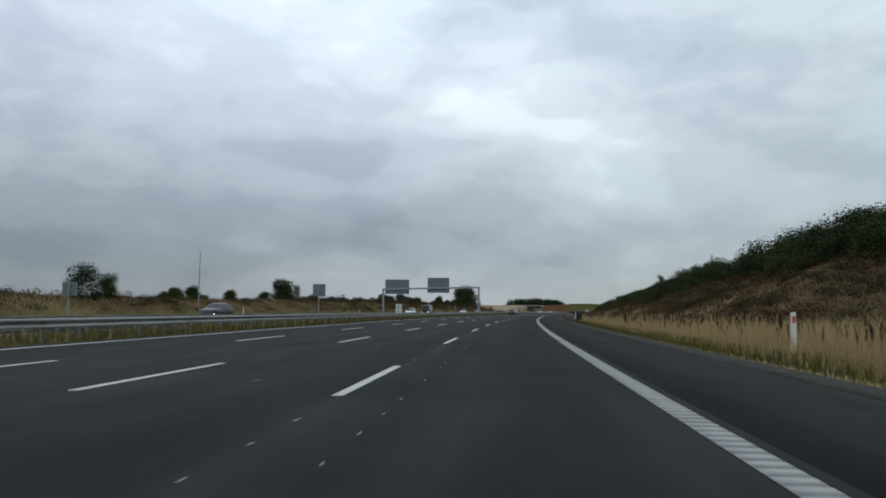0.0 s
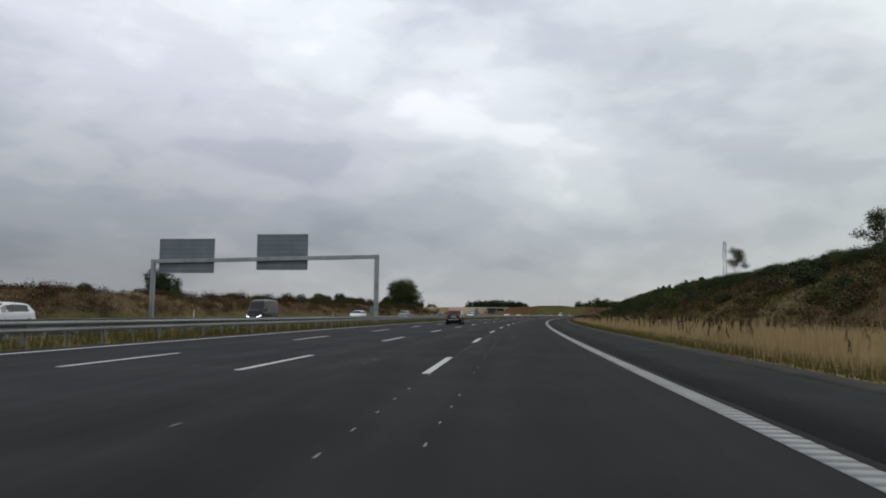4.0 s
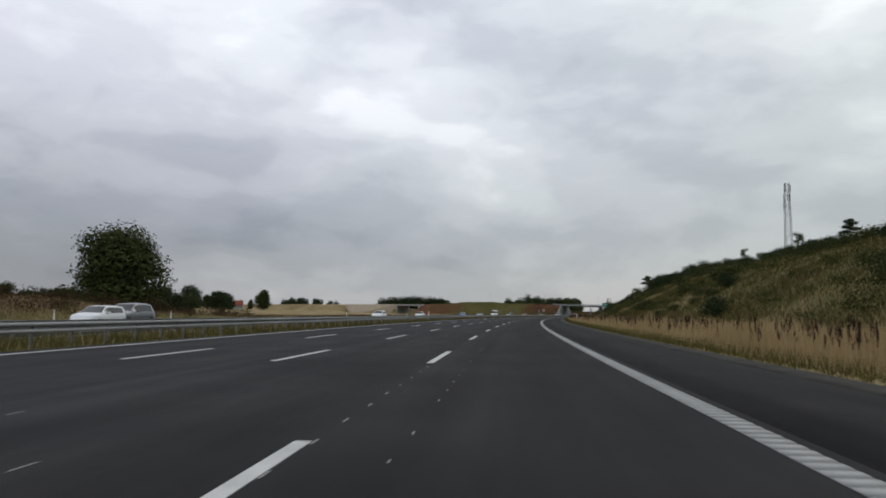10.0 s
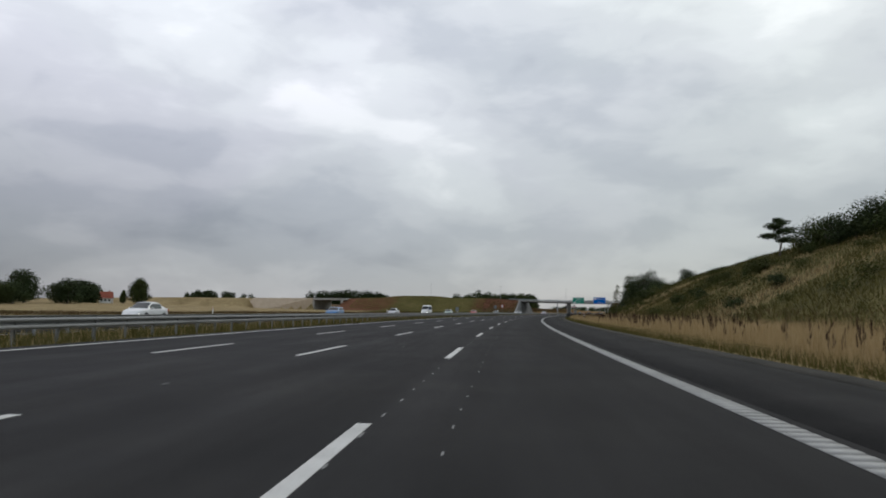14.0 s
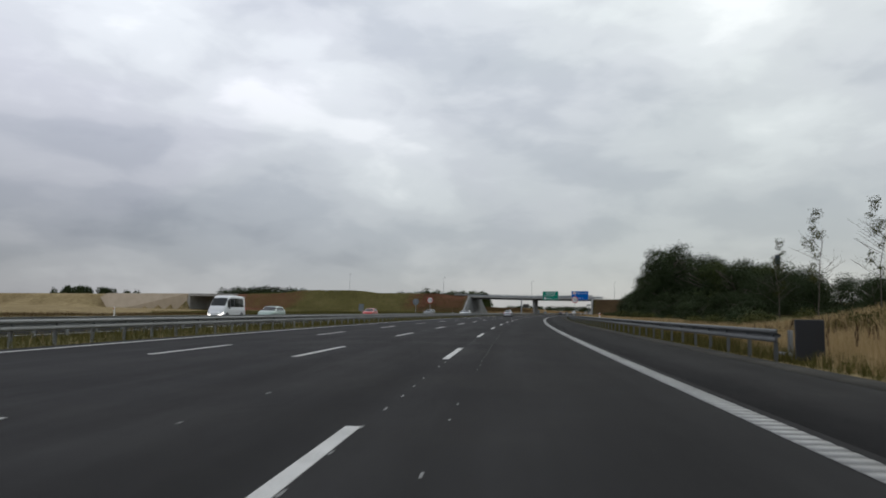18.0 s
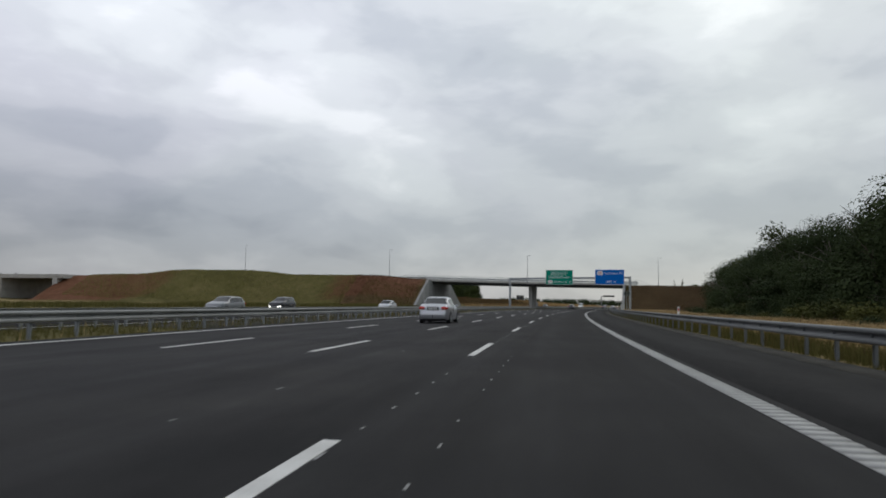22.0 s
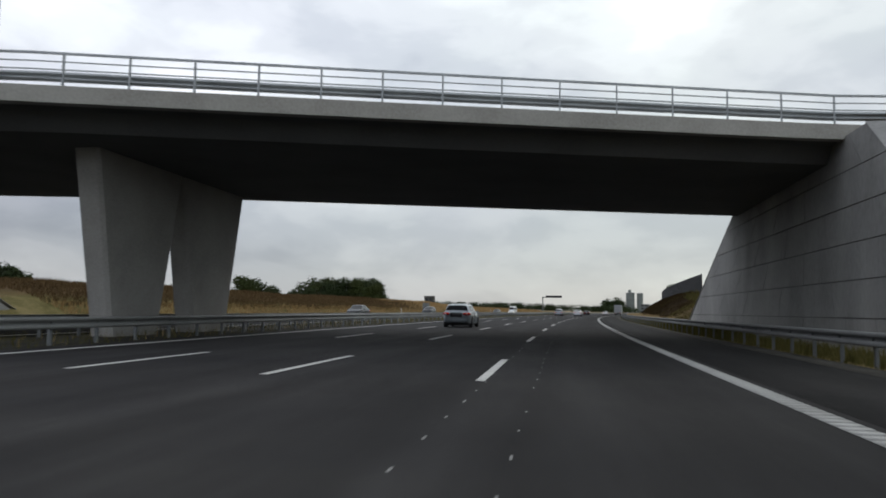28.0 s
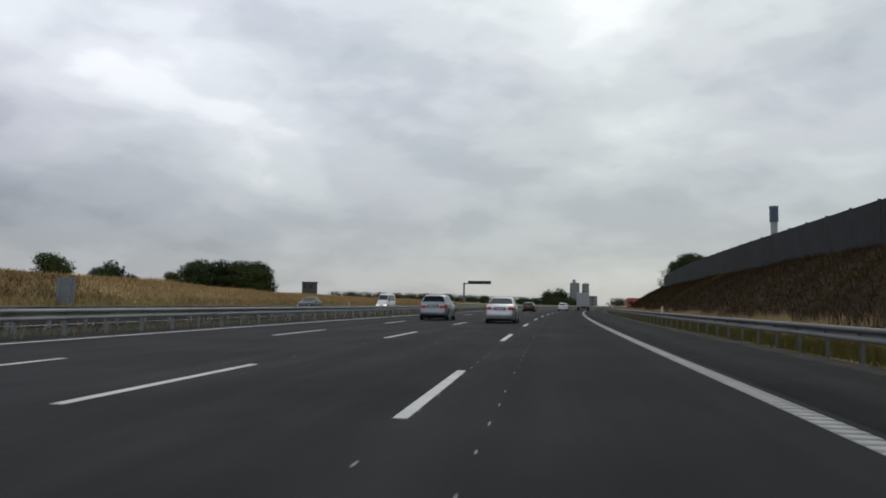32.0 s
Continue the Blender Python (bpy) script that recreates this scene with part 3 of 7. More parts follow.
strip("edge_line", -36.4, 0.3, -0.01, 0.005, PAINT, far_road)


def rumble_bars():
    """Raised bars of the ribbed edge line."""
    s = np.arange(-20, 1080, 0.262)
    corners = [(-0.15, 0.0), (0.15, 0.0), (0.15, 0.172), (-0.15, 0.172)]
    vs = np.zeros((len(s), 8, 3))
    for k, (du, ds) in enumerate(corners):
        x, y = place(s + ds, EDGE_R + du)
        for top in (0, 1):
            vs[:, k + 4 * top, 0], vs[:, k + 4 * top, 1], vs[:, k + 4 * top, 2] = x, y, (0.003, 0.011)[top]
    q = np.array([[4, 5, 6, 7], [0, 1, 5, 4], [1, 2, 6, 5], [2, 3, 7, 6], [3, 0, 4, 7]])
    f = (np.arange(len(s))[:, None, None] * 8 + q[None]).reshape(-1, 4)
    tagged(shared("rumble_bars", array_mesh("rumble_bars", vs.reshape(-1, 3), f, PAINT_EDGE), road), kind="stuff")


rumble_bars()


def dash_mesh(length, width):
    bm = bmesh.new()
    box(bm, 0, length / 2, 0.001, width, length, 0.010)
    me = bpy.data.meshes.new("lane_dash")
    bm.to_mesh(me)
    bm.free()
    me.materials.append(PAINT)
    return me


DASH = dash_mesh(5.05, 0.15)
for k in range(-1, 88):
    for lane in range(3):
        shared("lane_dash", DASH, road, at_road(15.0 * k, -LANE * lane))
vs, fs = [], []
for k in range(-2, 95):
    for lane in range(3):
        for ds, du in ((0, -0.08), (0, 0.08), (5, 0.08), (5, -0.08)):
            vs.append(W(15.0 * k + 4 + ds, -21.6 - LANE * lane + du, 0.006))
        fs.append([len(vs) - 4, len(vs) - 3, len(vs) - 2, len(vs) - 1])
tagged(shared("lane_dashes", array_mesh("lane_dashes", [tuple(v) for v in vs], fs, PAINT), far_road), kind="stuff")


# ---- guard rails ----
def keep(name, me, parent, m=None, label=""):
    """A part whose place is given in the world."""
    ob = new(name, me)
    ob.parent = parent
    ob.matrix_local = parent.matrix_basis.inverted() @ (m if m is not None else Matrix())
    if label:
        ob["label"] = label
    return ob


def post_mesh(mat):
    bm = bmesh.new()
    for x, y, sx, sy in ((0, -0.045, 0.07, 0.012), (0, 0.045, 0.07, 0.012), (-0.03, 0, 0.010, 0.09)):
        box(bm, x, y, 0.24, sx, sy, 0.94)
    box(bm, 0.05, 0, 0.58, 0.07, 0.05, 0.12)
    me = bpy.data.meshes.new("post")
    bm.to_mesh(me)
    bm.free()
    me.materials.append(mat)
    return me


POST, OLD_POST = post_mesh(RAIL_STEEL), post_mesh(STEEL_DULL)


def guard_rail(u, s0, s1, side, label, near0=-30, near1=1090, pitch=4.0, post=None, mat=None):
    """A corrugated steel beam on posts; side +1: its face is to the right of its posts."""
    t = thing("guard_rail", at_road(s0, u), label, "guard rail", "guard rails")
    prof = [(0.02, 0.43), (0.07, 0.445), (0.085, 0.47), (0.085, 0.525), (0.05, 0.552), (-0.04, 0.572), (-0.04, 0.628), (0.05, 0.648), (0.085, 0.665), (0.085, 0.72), (0.07, 0.745), (0.02, 0.76), (-0.012, 0.75), (0.055, 0.735), (0.07, 0.715), (0.07, 0.672), (0.035, 0.658), (-0.054, 0.638), (-0.054, 0.562), (0.035, 0.542), (0.07, 0.52), (0.07, 0.475), (0.055, 0.455), (-0.012, 0.44)]
    st = np.arange(s0, s1 + 0.1, 4.0)
    sec = [(u + side * (0.07 + a), z) for a, z in prof]
    keep("beam", along("beam", sec if side < 0 else sec[::-1], st, mat or RAIL_STEEL, True), t)
    far = []
    for s in np.arange(s0 + 0.4, s1, pitch):
        m = at_road(s, u) @ Matrix.Diagonal((side, 1, 1, 1))
        if near0 <= s <= near1:
            keep("post", post or POST, t, at_road(s, u, 0, 0 if side > 0 else 180))
        else:
            far.append(s)
    if far:
        s = np.array(far)
        vs = np.zeros((len(s), 8, 3))
        for k, (du, ds) in enumerate(((-0.04, -0.05), (0.04, -0.05), (0.04, 0.05), (-0.04, 0.05))):
            x, y = place(s + ds, u + du)
            for top in (0, 1):
                vs[:, k + 4 * top, 0], vs[:, k + 4 * top, 1], vs[:, k + 4 * top, 2] = x, y, (-0.2, 0.7)[top]
        q = np.array([[4, 5, 6, 7], [0, 1, 5, 4], [1, 2, 6, 5], [2, 3, 7, 6], [3, 0, 4, 7]])
        f = (np.arange(len(s))[:, None, None] * 8 + q[None]).reshape(-1, 4)
        tagged(keep("far_post", array_mesh("far_post", vs.reshape(-1, 3), f, STEEL_DULL), t), kind="stuff")
    return t


guard_rail(-12.75, -40, 1400, 1, "galvanised steel crash barrier along the median grass", -12, 580, pitch=2.0)
guard_rail(-16.35, -40, 1400, -1, "galvanised steel crash barrier facing the oncoming lanes", 0, 0, pitch=2.0)
first = guard_rail(8.15, 71, 107, -1, "short galvanised crash barrier beside the hard shoulder", pitch=2.0, post=OLD_POST, mat=OLD_ZINC)
second = guard_rail(8.15, 541.5, 1400, -1, "long galvanised crash barrier beside the hard shoulder", 500, 1080, pitch=2.0, post=OLD_POST, mat=OLD_ZINC)


def rail_end(parent, s, u):
    """Black end plate with its bracket."""
    bm = bmesh.new()
    box(bm, 0, 0, 0.52, 0.66, 0.12, 0.98, 0.02)
    keep("end_plate", mesh_of(bm, "end_plate", BLACK), parent, at_road(s, u), "black plastic end plate of the rail")
    bm = bmesh.new()
    rod(bm, (-0.06, 0.1, 0.12), (-0.06, 1.9, 0.12), 0.035)
    box(bm, 0, 1.2, 0.3, 0.09, 0.12, 0.85)
    keep("foot_bar", mesh_of(bm, "foot_bar", STEEL), parent, at_road(s, u))


def mesh_of(bm, name, mats):
    me = bpy.data.meshes.new(name)
    bm.to_mesh(me)
    bm.free()
    for m in mats if isinstance(mats, (list, tuple)) else [mats]:
        me.materials.append(m)
    return me


rail_end(first, 70.7, 8.62)
rail_end(second, 541.0, 8.62)


tagged(new("median_paving", along("median_paving", [(-16.9, -0.3), (-16.9, -0.03), (-12.1, -0.03), (-12.1, -0.3)], np.arange(672, 1421, 10.0), GUTTER)), "grey gravel strip between the median crash barriers", "gravel", kind="structure")


# ---- small marks on the road ----
def road_marks():
    rnd = random.Random(4)
    vs, fs = [], []

    def fleck(s, u, ln, wd):
        for ds, du in ((0, -wd), (0, wd), (ln, wd * 0.8), (ln * 0.9, -wd)):
            vs.append(tuple(W(s + ds, u + du, 0.0045)))
        fs.append([len(vs) - 4, len(vs) - 3, len(vs) - 2, len(vs) - 1])

    for s in np.arange(-6, 1080, 1.27):
        if rnd.random() < 0.85:
            fleck(s, 0.09 + rnd.uniform(-0.01, 0.01), rnd.uniform(0.12, 0.28), 0.014)
        if rnd.random() < 0.8:
            fleck(s + 0.6, 0.88 + rnd.uniform(-0.012, 0.012), rnd.uniform(0.10, 0.22), 0.012)
        if rnd.random() < 0.25:
            fleck(s, rnd.choice((-1.72, -3.57)) + rnd.uniform(-0.03, 0.03), rnd.uniform(0.12, 0.35), 0.014)
    tagged(shared("faded_marks", array_mesh("faded_marks", vs, fs, PAINT_WORN), road), kind="stuff")


road_marks()


def manhole(s, u):
    t = thing("manhole_cover", at_road(s, u, 0.0), "worn tan manhole cover let into the asphalt", "manhole cover")
    bm = bmesh.new()
    bmesh.ops.create_cone(bm, cap_ends=True, segments=28, radius1=0.19, radius2=0.18, depth=0.02, matrix=Matrix.Translation((0, 0, 0.0)))
    part("cover", bm, RUSTY, t)
    bm = bmesh.new()
    bmesh.ops.create_cone(bm, cap_ends=True, segments=28, radius1=0.23, radius2=0.225, depth=0.012, matrix=Matrix.Translation((0, 0, 0.0)))
    part("ring", bm, WORN, t)


RUSTY = material("worn_iron", [(0.2, 0.13, 0.09), (0.33, 0.24, 0.18)], 4.0, 0.8, 0.2, 0.1, 40.0, 0.4)
manhole(380.6, 2.96)


# ---- lettering ----
def lettering(text, width, height, mat, x, z, parent, depth, name="lettering", bold=0.0):
    """Flat words with their lower left corner at (x, z), fitted into width and height, on a board's face at y = depth."""
    cu = bpy.data.curves.new("lettering", "FONT")
    cu.body, cu.offset, cu.space_character = text, bold, 1.12
    tmp = new("lettering_tmp", cu)
    me = bpy.data.meshes.new_from_object(tmp.evaluated_get(bpy.context.evaluated_depsgraph_get()))
    bpy.data.objects.remove(tmp)
    co = np.array([v.co[:] for v in me.vertices])
    lo, hi = co.min(0), co.max(0)
    k = np.array([width / max(hi[0] - lo[0], 1e-6), height / max(hi[1] - lo[1], 1e-6)])
    out_co = np.zeros_like(co)
    out_co[:, 0], out_co[:, 2], out_co[:, 1] = x + (co[:, 0] - lo[0]) * k[0], z + (co[:, 1] - lo[1]) * k[1], depth
    me.vertices.foreach_set("co", out_co.astype(np.float32).ravel())
    me.materials.clear()
    me.materials.append(mat)
    me.update()
    return shared(name, me, parent)


def rounded_panel(bm, x0, z0, x1, z1, r, y0, y1, n=4):
    pts = []
    for cx, cz, a0 in ((x1 - r, z1 - r, 0), (x0 + r, z1 - r, 90), (x0 + r, z0 + r, 180), (x1 - r, z0 + r, 270)):
        for i in range(n + 1):
            a = radians(a0 + 90 * i / n)
            pts.append((cx + r * math.cos(a), cz + r * math.sin(a)))
    f = [bm.verts.new((x, y0, z)) for x, z in pts]
    g = [bm.verts.new((x, y1, z)) for x, z in pts]
    k = len(pts)
    bm.faces.new(f)
    bm.faces.new(g[::-1])
    for i in range(k):
        bm.faces.new((f[i], f[(i + 1) % k], g[(i + 1) % k], g[i]))
    bmesh.ops.recalc_face_normals(bm, faces=bm.faces)


def hexagon(bm, x0, z0, x1, z1, y0, y1):
    c, h = (z1 - z0) / 2, (z1 - z0) * 0.28
    pts = [(x0 + h, z0), (x1 - h, z0), (x1, z0 + c), (x1 - h, z1), (x0 + h, z1), (x0, z0 + c)]
    f = [bm.verts.new((x, y0, z)) for x, z in pts]
    g = [bm.verts.new((x, y1, z)) for x, z in pts]
    bm.faces.new(f)
    bm.faces.new(g[::-1])
    for i in range(6):
        bm.faces.new((f[i], f[(i + 1) % 6], g[(i + 1) % 6], g[i]))
    bmesh.ops.recalc_face_normals(bm, faces=bm.faces)


def sign_board(parent, w, h, mat):
    """A large direction board: its face at y = -0.05, towards oncoming drivers, lower left corner at the parent's origin."""
    bm = bmesh.new()
    rounded_panel(bm, 0, 0, w, h, 0.08, -0.03, 0.03)
    part("board", bm, SIGN_BACK, parent)
    bm = bmesh.new()
    rounded_panel(bm, 0.0, 0.0, w, h, 0.08, -0.036, -0.031)
    part("border", bm, SIGN_WHITE, parent, "thin white border")
    bm = bmesh.new()
    rounded_panel(bm, 0.05, 0.05, w - 0.05, h - 0.05, 0.06, -0.042, -0.037)
    part("face", bm, mat, parent)
    bm = bmesh.new()
    for k in (0.2, 0.5, 0.8):
        box(bm, w * k, 0.07, h / 2, 0.08, 0.08, h * 0.96)
    part("brackets", bm, STEEL_DULL, parent)


def framed_number(parent, text, x0, x1, z0, z1):
    bm = bmesh.new()
    rounded_panel(bm, x0, z0, x1, z1, 0.07, -0.046, -0.043)
    p = part("route_frame", bm, SIGN_WHITE, parent)
    bm = bmesh.new()
    rounded_panel(bm, x0 + 0.05, z0 + 0.05, x1 - 0.05, z1 - 0.05, 0.04, -0.050, -0.047)
    part("route_field", bm, SIGN_GREEN, p)
    lettering(text, (x1 - x0) * 0.78, (z1 - z0) * 0.55, SIGN_WHITE, x0 + (x1 - x0) * 0.11, z0 + (z1 - z0) * 0.23, p, -0.0535)


def exit_number(parent, text, x0, x1, z0, z1):
    bm = bmesh.new()
    hexagon(bm, x0, z0, x1, z1, -0.046, -0.043)
    p = part("exit_plate", bm, SIGN_WHITE, parent, "white six-sided plate with red digits")
    lettering(text, (x1 - x0) * 0.55, (z1 - z0) * 0.6, SIGN_RED, x0 + (x1 - x0) * 0.225, z0 + (z1 - z0) * 0.2, p, -0.0495)


def portal(s, u0, u1, z0, z1, label):
    """A sign portal: two box posts and a box beam across; z0 and z1: the beam's upper edge at both ends."""
    t = thing("sign_gantry", at_road(s, u0), label, "sign gantry")
    w = u1 - u0
    for x, top in ((0, z0), (w, z1)):
        bm = bmesh.new()
        box(bm, x, 0, top / 2 - 0.1, 0.5, 0.4, top + 0.2, 0.03)
        p = part("post", bm, STEEL, t)
        bm = bmesh.new()
        box(bm, x, 0, 0.05, 0.8, 0.7, 0.14, 0.02)
        part("base_plate", bm, CONCRETE, p)
    bm = bmesh.new()
    a = math.atan2(z1 - z0, w)
    box(bm, w / 2, 0, (z0 + z1) / 2 - 0.235, (w - 0.48) / math.cos(a), 0.36, 0.46, 0.03, Matrix.Translation((w / 2, 0, (z0 + z1) / 2)) @ Matrix.Rotation(-a, 4, "Y") @ Matrix.Translation((-w / 2, 0, -(z0 + z1) / 2)))
    part("beam", bm, STEEL, t)
    return t


portal(818.8, -15.95, 12.55, 7.76, 8.2, "grey steel sign gantry over the motorway lanes")
green_sign = thing("direction_sign", at_road(818.35, -7.17, 6.16), "green direction board with white words hung on the gantry", "road sign", "direction signs")
sign_board(green_sign, 6.43, 3.52, SIGN_GREEN)
GW, GH = 6.43, 3.52
framed_number(green_sign, "E20", GW * 0.195, GW * 0.475, GH * 0.63, GH * 0.885)
framed_number(green_sign, "E47", GW * 0.515, GW * 0.80, GH * 0.63, GH * 0.885)
lettering("K\u00f8benhavn", GW * 0.755, GH * 0.165, SIGN_WHITE, GW * 0.12, GH * 0.43, green_sign, -0.046)
exit_number(green_sign, "29", GW * 0.07, GW * 0.265, GH * 0.075, GH * 0.30)
lettering("Greve S  6", GW * 0.62, GH * 0.155, SIGN_WHITE, GW * 0.315, GH * 0.115, green_sign, -0.046)
blue_sign = thing("direction_sign", at_road(818.35, 4.5, 6.26), "blue exit board with white words hung on the gantry", "road sign", "direction signs")
BW, BH = 6.75, 3.55
sign_board(blue_sign, BW, BH, SIGN_BLUE)
exit_number(blue_sign, "30", BW * 0.055, BW * 0.285, BH * 0.62, BH * 0.91)
lettering("Solr\u00f8d N", BW * 0.6, BH * 0.165, SIGN_WHITE, BW * 0.33, BH * 0.67, blue_sign, -0.046)
lettering("1200 m", BW * 0.37, BH * 0.14, SIGN_WHITE, BW * 0.345, BH * 0.125, blue_sign, -0.046)

# the portal over the oncoming lanes, seen from behind
portal(186.0, -42.3, -15.1, 7.2, 7.75, "grey steel sign gantry over the oncoming lanes")


def board_back(s, u, z, w, h):
    t = thing("direction_sign", at_road(s, u, z), "large direction board seen from its ribbed grey back", "road sign", "direction sign backs")
    bm = bmesh.new()
    rounded_panel(bm, 0, 0, w, h, 0.08, -0.03, 0.03)
    part("board", bm, SIGN_BACK, t)
    for k in range(8):
        bm = bmesh.new()
        box(bm, w / 2, -0.045, h * (k + 0.5) / 8, w * 0.97, 0.03, 0.06)
        part("rib", bm, STEEL_DULL, t)
    for k in (0.22, 0.78):
        bm = bmesh.new()
        box(bm, w * k, 0.08, h / 2, 0.1, 0.1, h * 0.9)
        part("bracket", bm, STEEL_DULL, t)


board_back(186.35, -41.8, 5.62, 6.95, 4.1)
board_back(186.35, -29.6, 6.0, 6.2, 4.2)


# ---- the overpass ----
def deck_z(u):
    return float(np.interp(u, [-60, -44, -16, 11, 30], [8.5, 8.22, 7.68, 7.6, 7.5]))


def over(u, off, z):
    return W(float(over_mid(u)) + off, u, z)


bridge = thing("overpass", at_road(860.6, -14.3), "grey concrete road bridge over the motorway", "bridge")


def carried(name, section, us, mat, closed=True, parent=bridge):
    """A section of (off, height over the deck line) carried across the motorway."""
    vs, k = [], len(section)
    for u in us:
        for off, h in section:
            vs.append(tuple(over(u, off, deck_z(u) + h)))
    n = len(us)
    fs = [[i * k + j, (i + 1) * k + j, (i + 1) * k + (j + 1) % k, i * k + (j + 1) % k] for i in range(n - 1) for j in range(k if closed else k - 1)]
    bm = bmesh.new()
    bv = [bm.verts.new(v) for v in vs]
    for f in fs:
        bm.faces.new([bv[i] for i in f])
    if closed:
        bm.faces.new([bv[i] for i in range(k)])
        bm.faces.new([bv[(n - 1) * k + i] for i in range(k)][::-1])
    bmesh.ops.recalc_face_normals(bm, faces=bm.faces)
    return keep(name, mesh_of(bm, name, mat), parent)


SPAN = list(np.linspace(-44.2, 11.6, 24))
# underside is coloured darker than the rest, for the shade below the bridge
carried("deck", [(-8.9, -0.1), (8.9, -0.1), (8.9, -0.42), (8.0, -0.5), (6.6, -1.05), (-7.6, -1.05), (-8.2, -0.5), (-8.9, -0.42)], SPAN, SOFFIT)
LONG = list(np.linspace(-51, 15, 30))
for o in (-9.1, 9.1):
    carried("edge_beam", [(o - 0.21, 0.0), (o + 0.21, 0.0), (o + 0.19, -0.52), (o - 0.19, -0.52)], SPAN, EDGE_CONCRETE)
    s = 1 if o < 0 else -1
    for name, h, r, dd in (("top_rail", 1.06, 0.035, 0), ("mid_rail", 0.80, 0.018, 0), ("mid_rail", 0.55, 0.018, 0), ("low_rail", 0.28, 0.018, 0)):
        carried(name, [(o - r, h - r), (o - r, h + r), (o + r, h + r), (o + r, h - r)], LONG, STEEL)
    carried("crash_beam", [(o + s * 0.5, 0.32), (o + s * 0.44, 0.4), (o + s * 0.5, 0.48), (o + s * 0.44, 0.56), (o + s * 0.5, 0.64), (o + s * 0.54, 0.64), (o + s * 0.54, 0.32)], LONG, STEEL)
    for ua, ub in ((15.0, 17.4), (-51.0, -53.4)):
        va, vb = over(ua, o, deck_z(ua) + 1.06), over(ub, o, deck_z(ub) + 0.1)
        bm = bmesh.new()
        rod(bm, va, vb, 0.035, 0.035, 6)
        keep("end_rail", mesh_of(bm, "end_rail", STEEL), bridge)
bm = bmesh.new()
box(bm, 0, 0, 0.53, 0.05, 0.07, 1.08)
BALUSTER = mesh_of(bm, "baluster", STEEL)
for o in (-9.1, 9.1):
    for u in np.arange(-50.9, 15, 1.86):
        keep("baluster", BALUSTER, bridge, at_road(float(over_mid(u)) + o, u, deck_z(u) - 0.01))


def tapered(name, s, u, top, bottom, z0, z1, mat, parent):
    """A column wider at its head; sizes along and across the motorway, with chamfered corners."""
    bm = bmesh.new()
    rings = []
    for (ls, lu), z in ((bottom, z0), (top, z1)):
        c = 0.12
        pts = [(-lu / 2 + c, -ls / 2), (lu / 2 - c, -ls / 2), (lu / 2, -ls / 2 + c), (lu / 2, ls / 2 - c), (lu / 2 - c, ls / 2), (-lu / 2 + c, ls / 2), (-lu / 2, ls / 2 - c), (-lu / 2, -ls / 2 + c)]
        rings.append([bm.verts.new((x, y, z)) for x, y in pts])
    for i in range(8):
        bm.faces.new((rings[0][i], rings[0][(i + 1) % 8], rings[1][(i + 1) % 8], rings[1][i]))
    bm.faces.new(rings[1])
    bm.faces.new(rings[0][::-1])
    bmesh.ops.recalc_face_normals(bm, faces=bm.faces)
    return keep(name, mesh_of(bm, name, mat), parent, at_road(s, u))


for off in (-2.85, 2.85):
    tapered("column", 856.4 + off, -15.25, (5.66, 1.0), (2.9, 0.9), -0.2, deck_z(-15.2) - 1.052, CONCRETE, bridge)


